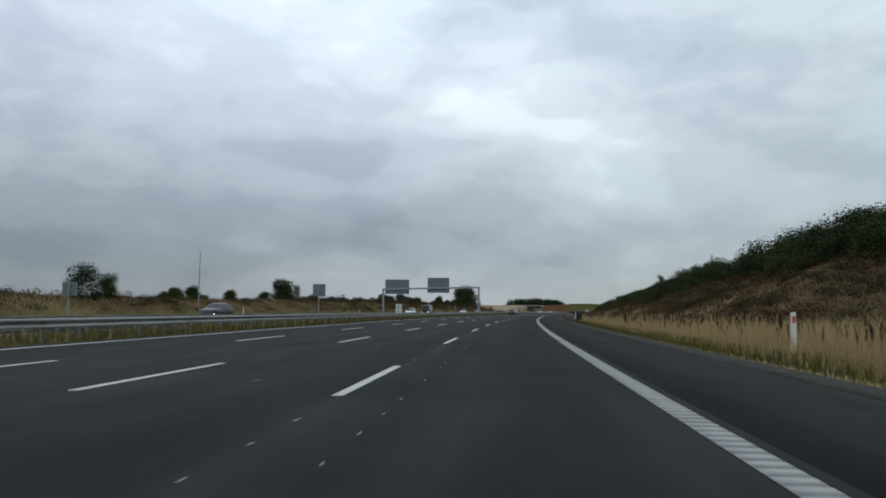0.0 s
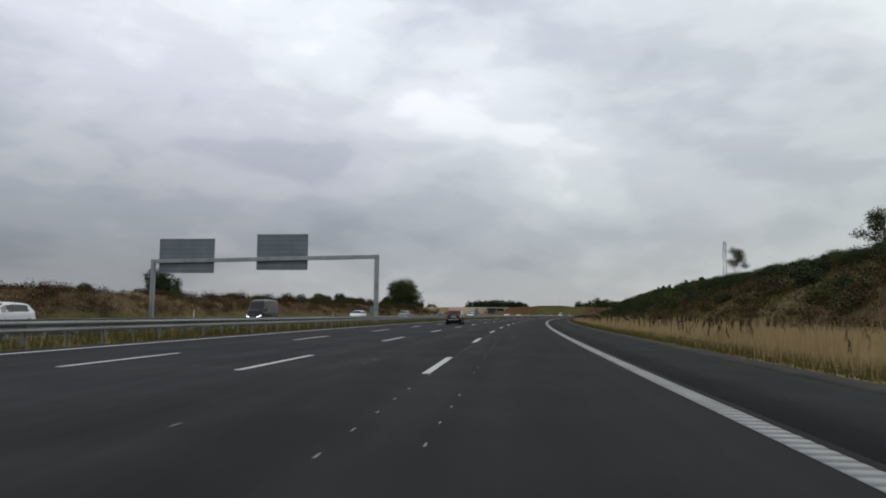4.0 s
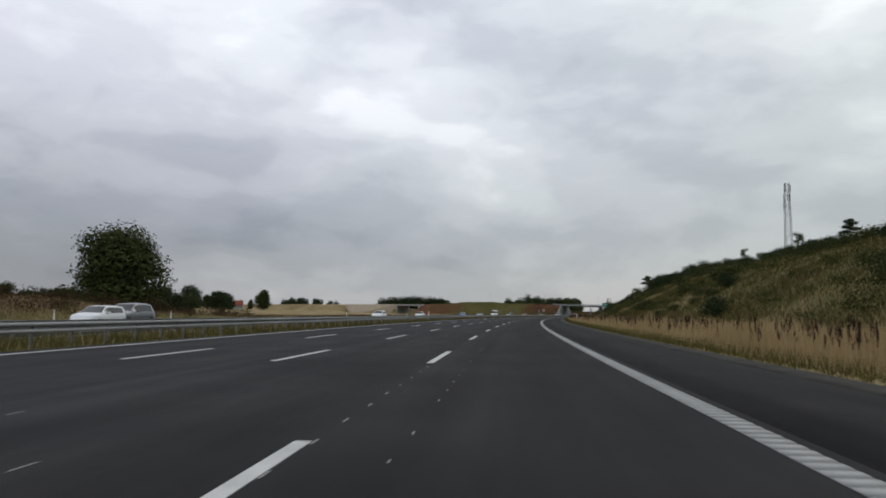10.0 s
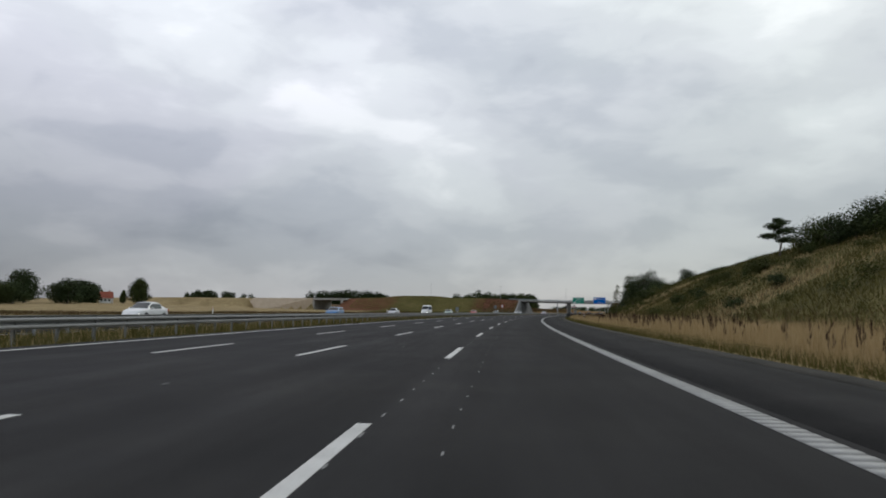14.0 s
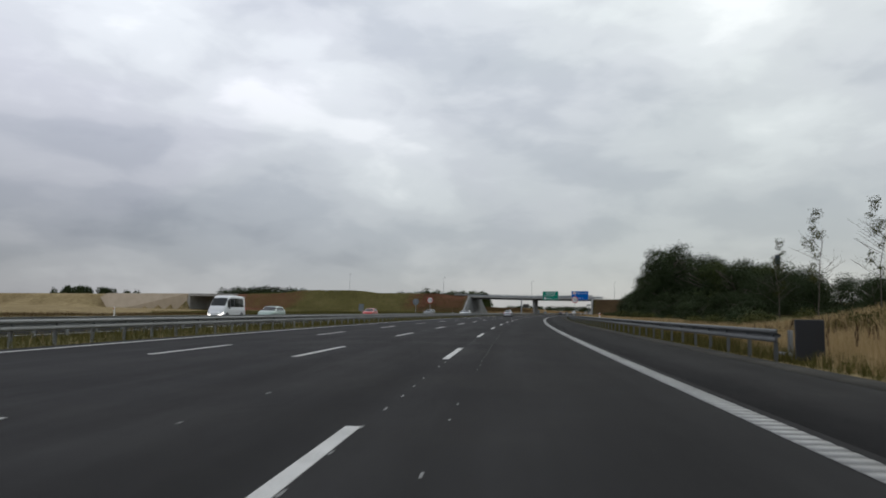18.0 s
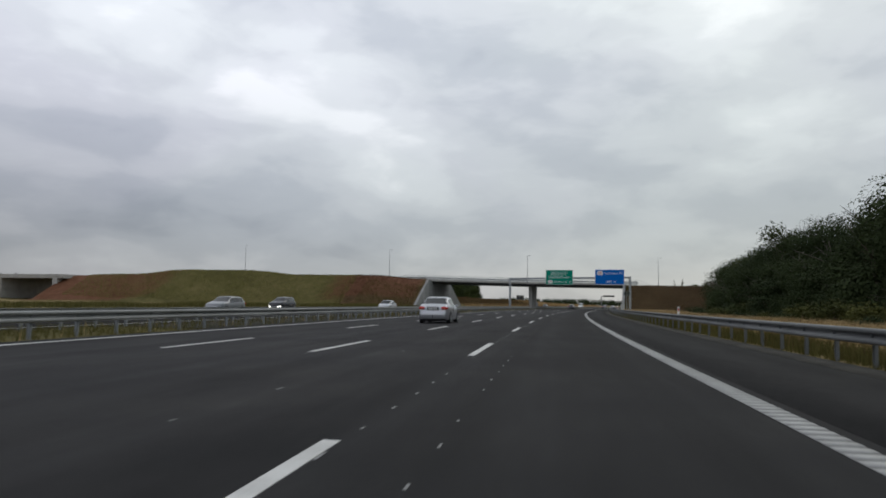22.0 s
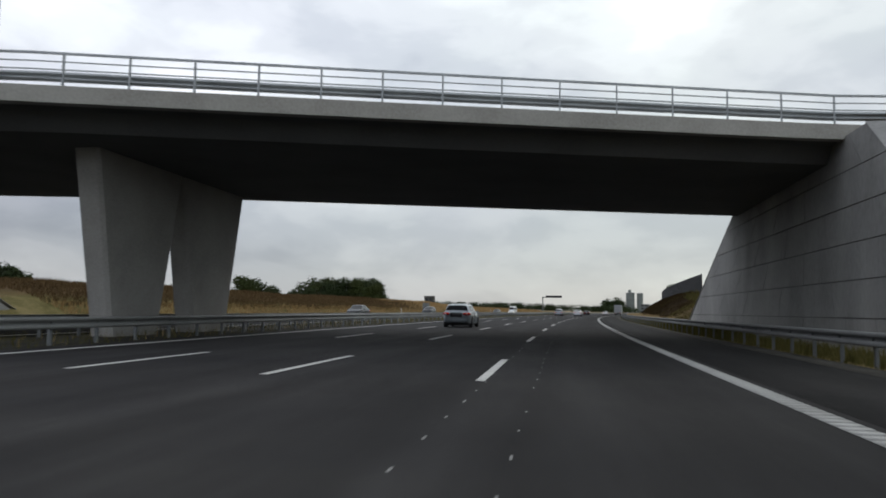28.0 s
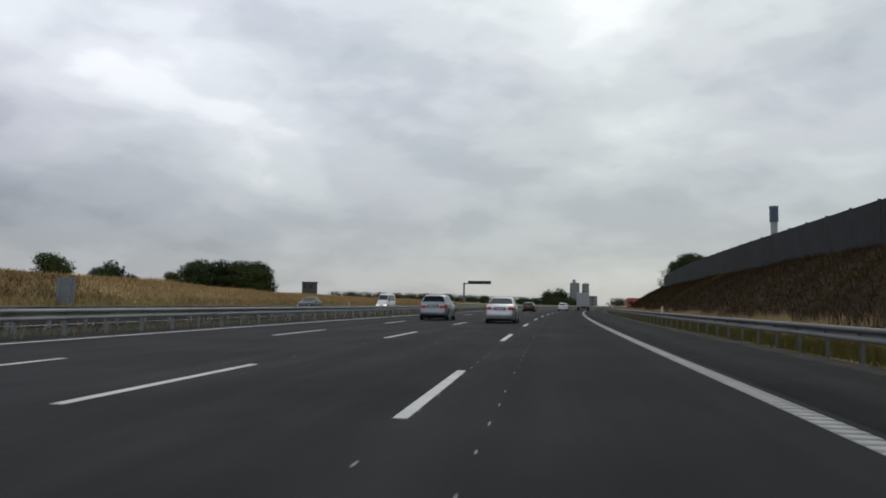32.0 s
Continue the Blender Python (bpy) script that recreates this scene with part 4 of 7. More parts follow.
def abutment(u, side, s0, s1, t0, t1, top):
    """Wall along the motorway with sloping wing ends, in cast courses with open joints; side: the way its back faces."""
    wall = thing("abutment", at_road((s0 + s1) / 2, u), "pale concrete bridge abutment with sloping wing walls and cast joints", "bridge abutment", "abutments")
    courses = 6
    for c in range(courses):
        f0, f1 = c / courses, (c + 1) / courses
        za, zb = -0.2 + (top + 0.2) * f0, -0.2 + (top + 0.2) * f1
        gap = 0.018
        a0, b0 = s0 + (t0 - s0) * f0, s1 + (t1 - s1) * f0
        a1, b1 = s0 + (t0 - s0) * f1, s1 + (t1 - s1) * f1
        cuts = 6
        shift = 0.5 * (c % 2) / cuts
        marks = [0.0] + [k / cuts - shift for k in range(1, cuts + 1) if 0 < k / cuts - shift < 0.999] + [1.0]
        for k in range(len(marks) - 1):
            bm = bmesh.new()
            lean = 0.03
            pts = []
            for back in (0, 1):
                uu = u + side * (0.6 if back else 0)
                for ff, z, aa, bb in ((marks[k], za + gap, a0, b0), (marks[k + 1], za + gap, a0, b0), (marks[k + 1], zb - gap, a1, b1), (marks[k], zb - gap, a1, b1)):
                    w = gap if ff not in (0.0, 1.0) else 0
                    sg = 1 if ff == marks[k] else -1
                    pts.append(bm.verts.new(W(aa + (bb - aa) * ff + sg * w, uu + side * lean * z, z)))
            for q in ((0, 1, 2, 3), (7, 6, 5, 4), (0, 4, 5, 1), (1, 5, 6, 2), (2, 6, 7, 3), (3, 7, 4, 0)):
                bm.faces.new([pts[i] for i in q])
            bmesh.ops.recalc_face_normals(bm, faces=bm.faces)
            keep("wall_panel", mesh_of(bm, "wall_panel", CONCRETE_PALE), wall)
    # filling behind the joints, following the curve of the wall
    bm = bmesh.new()
    rings = []
    for k in range(25):
        f = k / 24
        rings.append([bm.verts.new(W((lo + 0.15) * (1 - f) + (hi - 0.15) * f, u + side * (back + 0.03 * z), z)) for back, z, lo, hi in ((0.06, -0.2, s0, s1), (0.75, -0.2, s0, s1), (0.75, top - 0.04, t0, t1), (0.06, top - 0.04, t0, t1))])
    for a, b in zip(rings, rings[1:]):
        for k in range(4):
            bm.faces.new((a[k], a[(k + 1) % 4], b[(k + 1) % 4], b[k]))
    bm.faces.new(rings[0])
    bm.faces.new(rings[-1])
    bmesh.ops.recalc_face_normals(bm, faces=bm.faces)
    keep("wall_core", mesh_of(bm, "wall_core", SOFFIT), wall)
    # sloping coping along both wings
    for a, b in (((s0, 0.1), (t0, top)), ((s1, 0.1), (t1, top))):
        bm = bmesh.new()
        va, vb = W(a[0], u + side * 0.3, a[1]), W(b[0], u + side * (0.3 + 0.03 * top), b[1])
        d = (vb - va)
        m = Matrix.Translation((va + vb) / 2) @ d.to_track_quat("Y", "Z").to_matrix().to_4x4()
        box(bm, 0, 0, 0, 0.64, d.length + 0.1, 0.05, 0.015, m)
        keep("coping", mesh_of(bm, "coping", CONCRETE_PALE), wall)


abutment(10.5, 1, 843.8, 888.7, 852.6, 870.3, 7.2)
abutment(-43.0, -1, 827.7, 880.5, 842.2, 865.0, 8.1)


def lamp_post(s, u, z0, top, label="tall thin grey street lamp on the overpass", group="overpass lamps"):
    t = thing("street_lamp", at_road(s, u, z0), label, "street lamp", group)
    bm = bmesh.new()
    rod(bm, (0, 0, -0.3), (0, 0, top - z0), 0.09, 0.045, 10)
    part("pole", bm, STEEL, t)
    bm = bmesh.new()
    rod(bm, (0, 0, -0.25), (0, 0, 0.35), 0.16, 0.14, 10)
    part("foot", bm, STEEL_DULL, t)
    bm = bmesh.new()
    rod(bm, (0, 0, top - z0 - 0.03), (0.35, 0.1, top - z0 + 0.02), 0.03, 0.025, 6)
    arm = part("arm", bm, STEEL, t)
    bm = bmesh.new()
    box(bm, 0.55, 0.14, top - z0, 0.5, 0.16, 0.1, 0.03)
    part("lamp_head", bm, STEEL_DULL, arm)


lamp_post(846.8, -15.5, deck_z(-15.5), 15.2)
for u in (20.5, -56.4, -101.0):
    sa = float(over_mid(u)) + (-7.4 if u in (20.5, -56.4, -101.0) else 7.4)
    za = land_z(sa, u)
    lamp_post(sa, u, za, za + 8.0, "tall thin grey street lamp beside the side road")


# ---- underpass of the railway in the ramp ----
def far_underpass():
    t = thing("railway_bridge", at_road(838, -168), "pale concrete wing wall and dark opening of a railway bridge", "bridge")

    def slab(name, pts, back, mat):
        bm = bmesh.new()
        f = [bm.verts.new(W(s, u, z)) for s, u, z in pts]
        g = [bm.verts.new(W(s + back, u, z)) for s, u, z in pts]
        k = len(pts)
        bm.faces.new(f)
        bm.faces.new(g[::-1])
        for i in range(k):
            bm.faces.new((f[i], f[(i + 1) % k], g[(i + 1) % k], g[i]))
        bmesh.ops.recalc_face_normals(bm, faces=bm.faces)
        keep(name, mesh_of(bm, name, mat), t)

    slab("deck", [(827, -180, 7.3), (827, -155, 7.3), (827, -155, 8.5), (827, -180, 8.5)], 22, CONCRETE)
    slab("wing_wall", [(820, -222, 6.4), (817, -214, -0.5), (826.5, -180, -0.5), (826.5, -178.4, 8.5), (820, -218, 8.3)], 1.2, CONCRETE_TAN)
    slab("side_wall", [(827, -179.2, -0.5), (827, -177.6, -0.5), (827, -177.6, 7.29), (827, -179.2, 7.29)], 22, CONCRETE)
    slab("side_wall", [(827, -158.4, -0.5), (827, -156.8, -0.5), (827, -156.8, 7.29), (827, -158.4, 7.29)], 22, CONCRETE)


far_underpass()


# ---- noise barrier above the bank ----
def noise_barrier():
    t = thing("noise_barrier", at_road(940, 19.0, 4.4), "dark grey slatted noise barrier along the crest of the bank", "noise barrier")
    bm = bmesh.new()
    edge = [(0.03, 0.03)]
    for k in range(12):
        y = 0.08 + k * 0.323
        edge += [(-0.03, y), (-0.08, y + 0.004), (-0.08, y + 0.204), (-0.03, y + 0.208)]
    edge += [(-0.03, 3.87), (0.03, 3.87)]
    lo = [bm.verts.new((x, y, -1.07)) for x, y in edge]
    hi = [bm.verts.new((x, y, 2.67)) for x, y in edge]
    n = len(edge)
    for k in range(n):
        bm.faces.new((lo[k], lo[(k + 1) % n], hi[(k + 1) % n], hi[k]))
    for ring in (lo, hi):
        bm.faces.new(ring)
    bmesh.ops.recalc_face_normals(bm, faces=bm.faces)
    panel = mesh_of(bm, "panel", BARRIER)
    bm = bmesh.new()
    box(bm, 0, 0, 0.8, 0.16, 0.12, 3.9, 0.01)
    pole = mesh_of(bm, "panel_post", BARRIER)
    for k in range(42):
        s = 939.6 + 3.96 * k
        z = 4.2 + 0.55 * min(1, k / 30)
        u = 19.0 + 1.0 * max(0, (k - 20) / 22) ** 2
        keep("panel_post", pole, t, at_road(s, u, z))
        keep("panel", panel, t, at_road(s + 0.06, u, z))


BARRIER = material("barrier_boards", [(0.02, 0.0205, 0.022), (0.031, 0.032, 0.034), (0.044, 0.045, 0.048)], 0.7, 0.9, 0, 0.2, 25.0, 0.4, obj=0.2)
noise_barrier()


# ---- signs, posts and cabinets ----
def speed_sign(s, u, z, text="110", facing=0.0, name="speed_sign"):
    t = thing(name, at_road(s, u, land_z(s, u), facing), "round white speed limit sign with a red ring", "road sign", "speed signs")
    z0 = z - land_z(s, u)
    bm = bmesh.new()
    rod(bm, (0, 0.05, -0.3), (0, 0.05, z0 + 0.4), 0.038, None, 10)
    part("pole", bm, STEEL, t)
    for nm, r, y, mat in (("plate", 0.52, 0.0, SIGN_BACK), ("red_ring", 0.515, -0.014, SIGN_RED), ("white_face", 0.415, -0.019, SIGN_WHITE)):
        bm = bmesh.new()
        bmesh.ops.create_cone(bm, cap_ends=True, segments=40, radius1=r, radius2=r, depth=0.02 if nm == "plate" else 0.006, matrix=Matrix.Translation((0, y, z0)) @ Matrix.Rotation(radians(90), 4, "X"))
        part(nm, bm, mat, t)
    lettering(text, 0.6, 0.34, BLACK, -0.3, z0 - 0.17, t, -0.0245, "digits", 0.028)


speed_sign(637.2, 8.78, 3.14)
speed_sign(640.3, -14.8, 2.94)


def disc_back(s, u, z, r):
    t = thing("road_sign", at_road(s, u, land_z(s, u)), "round road sign seen from its plain grey back", "road sign", "sign backs")
    z0 = z - land_z(s, u)
    bm = bmesh.new()
    rod(bm, (0, -0.04, -0.3), (0, -0.04, z0 + r * 0.8), 0.038, None, 10)
    part("pole", bm, STEEL, t)
    bm = bmesh.new()
    bmesh.ops.create_cone(bm, cap_ends=True, segments=36, radius1=r, radius2=r, depth=0.02, matrix=Matrix.Translation((0, 0, z0)) @ Matrix.Rotation(radians(90), 4, "X"))
    part("plate", bm, SIGN_BACK, t)


disc_back(638.5, -16.85, 2.63, 0.52)


def square_back(s, u, z0, z1, w, label, point=0.0, mat=None, tilt=0.0):
    """A board on posts seen from behind; point: the height of a gable-shaped top."""
    g = land_z(s, u)
    t = thing("road_sign", at_road(s, u, g, tilt), label, "road sign", "sign backs")
    bm = bmesh.new()
    pts = [(-w / 2, z0 - g), (w / 2, z0 - g), (w / 2, z1 - g - point)] + ([(0.0, z1 - g)] if point else []) + [(-w / 2, z1 - g - point)]
    f = [bm.verts.new((x, -0.012, z)) for x, z in pts]
    h = [bm.verts.new((x, 0.012, z)) for x, z in pts]
    k = len(pts)
    bm.faces.new(f)
    bm.faces.new(h[::-1])
    for i in range(k):
        bm.faces.new((f[i], f[(i + 1) % k], h[(i + 1) % k], h[i]))
    bmesh.ops.recalc_face_normals(bm, faces=bm.faces)
    part("plate", bm, mat or SIGN_BACK, t)
    for x in ((0,) if w < 1.6 else (-w * 0.3, w * 0.3)):
        bm = bmesh.new()
        rod(bm, (x, -0.05, -0.3), (x, -0.05, z1 - g - point * 0.2), 0.04, None, 10)
        part("pole", bm, STEEL, t)
    for f in (0.25, 0.7):
        bm = bmesh.new()
        box(bm, 0, -0.025, z0 - g + (z1 - z0 - point) * f, w * 0.92, 0.02, 0.05)
        part("rail", bm, STEEL_DULL, t)


square_back(19.5, -16.6, 1.62, 2.2, 0.66, "small square road sign seen from its grey back")
square_back(55.0, -16.05, 2.33, 3.46, 1.2, "square road sign seen from its grey back")
square_back(283.5, -15.0, 0.75, 2.85, 0.95, "gable-topped road sign seen from its grey back", 1.0)
square_back(279.0, -40.8, 0.9, 3.1, 1.2, "gable-topped road sign seen from its grey back", 0.8)
square_back(1010.5, -42.0, 0.55, 2.85, 1.9, "blue-grey board on two posts beside the oncoming lanes")
square_back(690.0, -41.0, 1.0, 2.7, 1.3, "grey sign back beside the oncoming lanes")
square_back(88.8, -15.1, 0.55, 1.95, 0.85, "plain white board tilted in the median grass", 0, SIGN_WHITE, 10)


def marker_post(s, u, h, label, cap):
    g = land_z(s, u)
    t = thing("marker_post", at_road(s, u, g), label, "marker post", "marker posts")
    bm = bmesh.new()
    prism(bm, [(-0.035, -0.3), (0.035, -0.3), (0.035, h), (-0.02, h + 0.05)], -0.06, 0.06)
    part("post", bm, WHITE, t)
    bm = bmesh.new()
    box(bm, 0, -0.037, h - 0.14, 0.07, 0.008, 0.17, 0.0)
    part("reflector", bm, cap, t)


for s in (10, 297, 397, 497, 597, 693, 793, 1010, 1110):
    marker_post(s, 9.5, 1.15, "white roadside marker post with a red reflector", RED_PAINT)
for s in (30, 95, 159, 193, 250, 320, 345, 366, 440, 496, 593, 690, 800, 900, 985, 1085):
    marker_post(s, -40.6, 1.25, "white marker post beside the oncoming lanes", RED_PAINT)
for s in (80.2, 107.6):
    marker_post(s, 8.75, 1.02, "white roadside marker post with a red reflector behind the rail", RED_PAINT)
marker_post(393.8, -13.3, 1.42, "tall white marker post with a red cap in the median", RED_PAINT)


def thin_pole(s, u, top, label):
    g = land_z(s, u)
    t = thing("lighting_pole", at_road(s, u, g), label, "pole")
    bm = bmesh.new()
    rod(bm, (0, 0, -0.3), (0, 0, top - g), 0.09, 0.05, 10)
    part("shaft", bm, STEEL, t)
    bm = bmesh.new()
    rod(bm, (0, 0, -0.2), (0, 0, 0.5), 0.14, 0.12, 10)
    part("foot", bm, STEEL_DULL, t)


thin_pole(85.8, -43.2, 9.1, "thin grey pole standing in the withered grass")


def detector_pole(s, u):
    g = land_z(s, u)
    t = thing("detector_pole", at_road(s, u, g), "grey pole with a cluster of dark detector heads", "pole")
    bm = bmesh.new()
    rod(bm, (0, 0, -0.3), (0, 0, 4.6 - g), 0.08, 0.07, 10)
    part("shaft", bm, STEEL, t)
    for k, (x, z) in enumerate(((-0.42, 4.25), (0.4, 4.3), (-0.42, 4.0), (0.4, 4.05), (-0.4, 3.72), (0.38, 3.78))):
        bm = bmesh.new()
        box(bm, x, -0.05, z - g, 0.55, 0.3, 0.19, 0.04)
        part("detector_head", bm, DARK_GREEN, t)


DARK_GREEN = plain("dark_green_housing", (0.02, 0.04, 0.035), 0.5)
detector_pole(809.5, 11.7)


def cabinet(s, u, w, d, h):
    g = land_z(s, u)
    t = thing("roadside_cabinet", at_road(s, u, g), "grey steel roadside cabinet on the verge", "cabinet", "roadside cabinets")
    bm = bmesh.new()
    box(bm, 0, 0, h / 2, w, d, h + 0.3, 0.02)
    part("body", bm, CABINET, t)
    bm = bmesh.new()
    box(bm, 0, 0, h + 0.17, w + 0.06, d + 0.06, 0.05, 0.015)
    part("lid", bm, STEEL, t)
    bm = bmesh.new()
    box(bm, 0, -d / 2 - 0.01, h * 0.52, w * 0.86, 0.02, h * 0.82, 0.006)
    door = part("door", bm, CABINET, t)
    bm = bmesh.new()
    box(bm, w * 0.3, -d / 2 - 0.03, h * 0.55, 0.03, 0.03, 0.14)
    part("handle", bm, BLACK, door)


CABINET = plain("cabinet_paint", (0.42, 0.43, 0.42), 0.5)
cabinet(804.7, 10.6, 0.5, 0.4, 1.58)
cabinet(837.0, 11.0, 0.62, 0.4, 1.75)


def mast(s, u, top):
    g = land_z(s, u)
    t = thing("radio_mast", at_road(s, u, g), "slender lattice radio mast with pale aerials on the hill", "radio mast")
    h = top - g
    half = lambda z: 1.15 - 0.55 * z / h
    bays = 16
    corner = ((-1, -1), (1, -1), (1, 1), (-1, 1))
    for cx, cy in corner:
        bm = bmesh.new()
        rod(bm, (cx * half(0), cy * half(0), -0.5), (cx * half(h), cy * half(h), h), 0.085, 0.06, 6)
        part("leg", bm, STEEL, t)
    for k in range(bays):
        z0, z1 = h * k / bays, h * (k + 1) / bays
        for i in range(4):
            a, b = corner[i], corner[(i + 1) % 4]
            for p, q, za, zb in ((a, b, z0, z1), (b, a, z0, z1), (a, b, z1, z1)):
                bm = bmesh.new()
                rod(bm, (p[0] * half(za), p[1] * half(za), za), (q[0] * half(zb), q[1] * half(zb), zb), 0.032, None, 5, False)
                part("brace", bm, STEEL, t)
    for k in range(9):
        a = 2 * math.pi * k / 3 + 0.4 * (k // 3)
        bm = bmesh.new()
        box(bm, 0.95 * math.cos(a), 0.95 * math.sin(a), h - 1.6 - 2.6 * (k // 3), 0.3, 0.3, 2.2, 0.05)
        part("aerial", bm, AERIAL, t)


AERIAL = plain("pale_aerial", (0.5, 0.52, 0.52), 0.5)
mast(510, 71.6, 40.3)


# ---- far things beyond the bridge ----
def message_gantry(s, u0, u1, z):
    t = thing("message_gantry", at_road(s, u0), "dark message board on a single steel post", "sign gantry")
    w = u1 - u0
    bm = bmesh.new()
    box(bm, 0, 0, z / 2, 0.5, 0.5, z + 0.4, 0.03)
    part("post", bm, STEEL_DULL, t)
    bm = bmesh.new()
    box(bm, w / 2, 0, z - 0.1, w, 0.4, 0.4, 0.02)
    part("beam", bm, STEEL_DULL, t)
    bm = bmesh.new()
    box(bm, w * 0.58, -0.35, z + 0.35, w * 0.84, 0.3, 1.1, 0.03)
    part("board", bm, BLACK, t)


message_gantry(1215, -46.2, -35.8, 8.7)


def silo_group():
    for s, u, r, h in ((1700, -105.5, 5.0, 24.5), (1704, -95, 3.6, 24.0)):
        g = land_z(s, u)
        h = h - g
        t = thing("silo", at_road(s, u, g), "pale green-grey cylindrical silo with a steel roof", "silo", "silos")
        bm = bmesh.new()
        rod(bm, (0, 0, -1), (0, 0, h), r, None, 24)
        part("shell", bm, SILO, t)
        bm = bmesh.new()
        rod(bm, (0, 0, h), (0, 0, h + r * 0.25), r * 1.02, 0.6, 24)
        part("roof", bm, STEEL_DULL, t)
        if r > 4:
            bm = bmesh.new()
            box(bm, -0.6, 0, h + 2.0, 2.6, 2.6, 3.4, 0.05)
            part("head_house", bm, SILO, t)
        for z in (h * 0.33, h * 0.66, h * 0.98):
            bm = bmesh.new()
            rod(bm, (0, 0, z - 0.2), (0, 0, z + 0.2), r * 1.03, None, 24, False)
            part("hoop", bm, STEEL_DULL, t)


SILO = material("silo_shell", [(0.13, 0.155, 0.15), (0.22, 0.25, 0.24)], 0.2, 0.7, 0, 0.1, 4.0, 0.3)
silo_group()


def block(s, u, w, d, h, wall, label, storeys=3):
    """A plain industrial building with rows of windows and a parapet."""
    g = land_z(s, u)
    t = thing("industrial_building", at_road(s, u, g), label, "building", "industrial buildings")
    bm = bmesh.new()
    box(bm, 0, 0, h / 2 - 0.5, w, d, h + 1, 0.05)
    part("wall", bm, wall, t)
    bm = bmesh.new()
    box(bm, 0, 0, h + 0.12, w + 0.5, d + 0.5, 0.35, 0.05)
    part("roof", bm, STEEL_DULL, t)
    n = max(2, int(w / 5))
    for i in range(storeys):
        for k in range(n):
            bm = bmesh.new()
            box(bm, -w / 2 + w * (k + 0.5) / n, -d / 2 - 0.02, h * (i + 0.55) / storeys, w / n * 0.6, 0.06, h / storeys * 0.35)
            part("window", bm, DARK_GLASS, t)


DARK_GLASS = plain("dark_window_glass", (0.02, 0.025, 0.03), 0.08, spec=0.6)
GREYWALL = plain("grey_cladding", (0.30, 0.31, 0.32), 0.7)
DARKGREY = plain("dark_grey_cladding", (0.14, 0.15, 0.155), 0.75)
DARKWALL = plain("dark_weathered_boards", (0.05, 0.052, 0.05), 0.85)
WHITEWALL = plain("white_cladding", (0.6, 0.61, 0.6), 0.7)
REDWALL = plain("red_cladding", (0.4, 0.07, 0.05), 0.7)
block(1690, -84, 9, 9, 10, DARKGREY, "grey industrial building beside the far silos")
block(1500, 8, 16, 14, 7, WHITEWALL, "white industrial hall far down the motorway", 2)
block(1420, 5, 10, 9, 6, REDWALL, "low red shed beside the far motorway", 1)
block(1240, -123, 5.5, 4, 8.2, DARKWALL, "small dark square tower standing in the field", 2)


def chimney(s, u, top):
    g = land_z(s, u)
    t = thing("chimney", at_road(s, u, g), "tall chimney with a blue-grey head", "chimney")
    h = top - g
    bm = bmesh.new()
    rod(bm, (0, 0, -1), (0, 0, h - 24), 2.6, 2.4, 18)
    part("stack", bm, SILO, t)
    bm = bmesh.new()
    rod(bm, (0, 0, h - 24), (0, 0, h - 11), 2.4, 2.4, 18)
    part("collar", bm, GREYWALL, t, "pale grey upper stack")
    bm = bmesh.new()
    rod(bm, (0, 0, h - 11), (0, 0, h), 3.0, 3.0, 18)
    part("head", bm, CHIMNEY, t)
    bm = bmesh.new()
    rod(bm, (0, 0, h - 0.6), (0, 0, h + 0.4), 3.2, 3.2, 18)
    part("rim", bm, STEEL_DULL, t)


CHIMNEY = plain("blue_grey_cladding", (0.045, 0.075, 0.115), 0.6)
chimney(1524, 89.6, 74.6)


def farmhouse(s, u, turn):
    g = land_z(s, u)
    t = thing("farmhouse", at_road(s, u, g, turn), "distant farmhouse with a red tiled roof", "house")
    bm = bmesh.new()
    box(bm, 0, 0, 1.4, 7, 8, 3.4)
    part("wall", bm, WHITEWALL, t)
    bm = bmesh.new()
    prism(bm, [(-4.5, 3.05), (4.5, 3.05), (0, 7.2)], -3.8, 3.8)
    roof = part("roof", bm, REDROOF, t)
    bm = bmesh.new()
    box(bm, 1.6, 0, 7.2, 0.8, 0.8, 1.6)
    part("chimney", bm, REDROOF, roof)
    for x in (-2.2, 0, 2.2):
        bm = bmesh.new()
        box(bm, x, -4.02, 1.8, 1.2, 0.08, 1.2)
        part("window", bm, DARK_GLASS, t)


REDROOF = material("red_roof_tiles", [(0.2, 0.05, 0.03), (0.3, 0.085, 0.05)], 1.0, 0.9, 0, 0.2, 10.0, 0.4)
farmhouse(775, -292, 35)


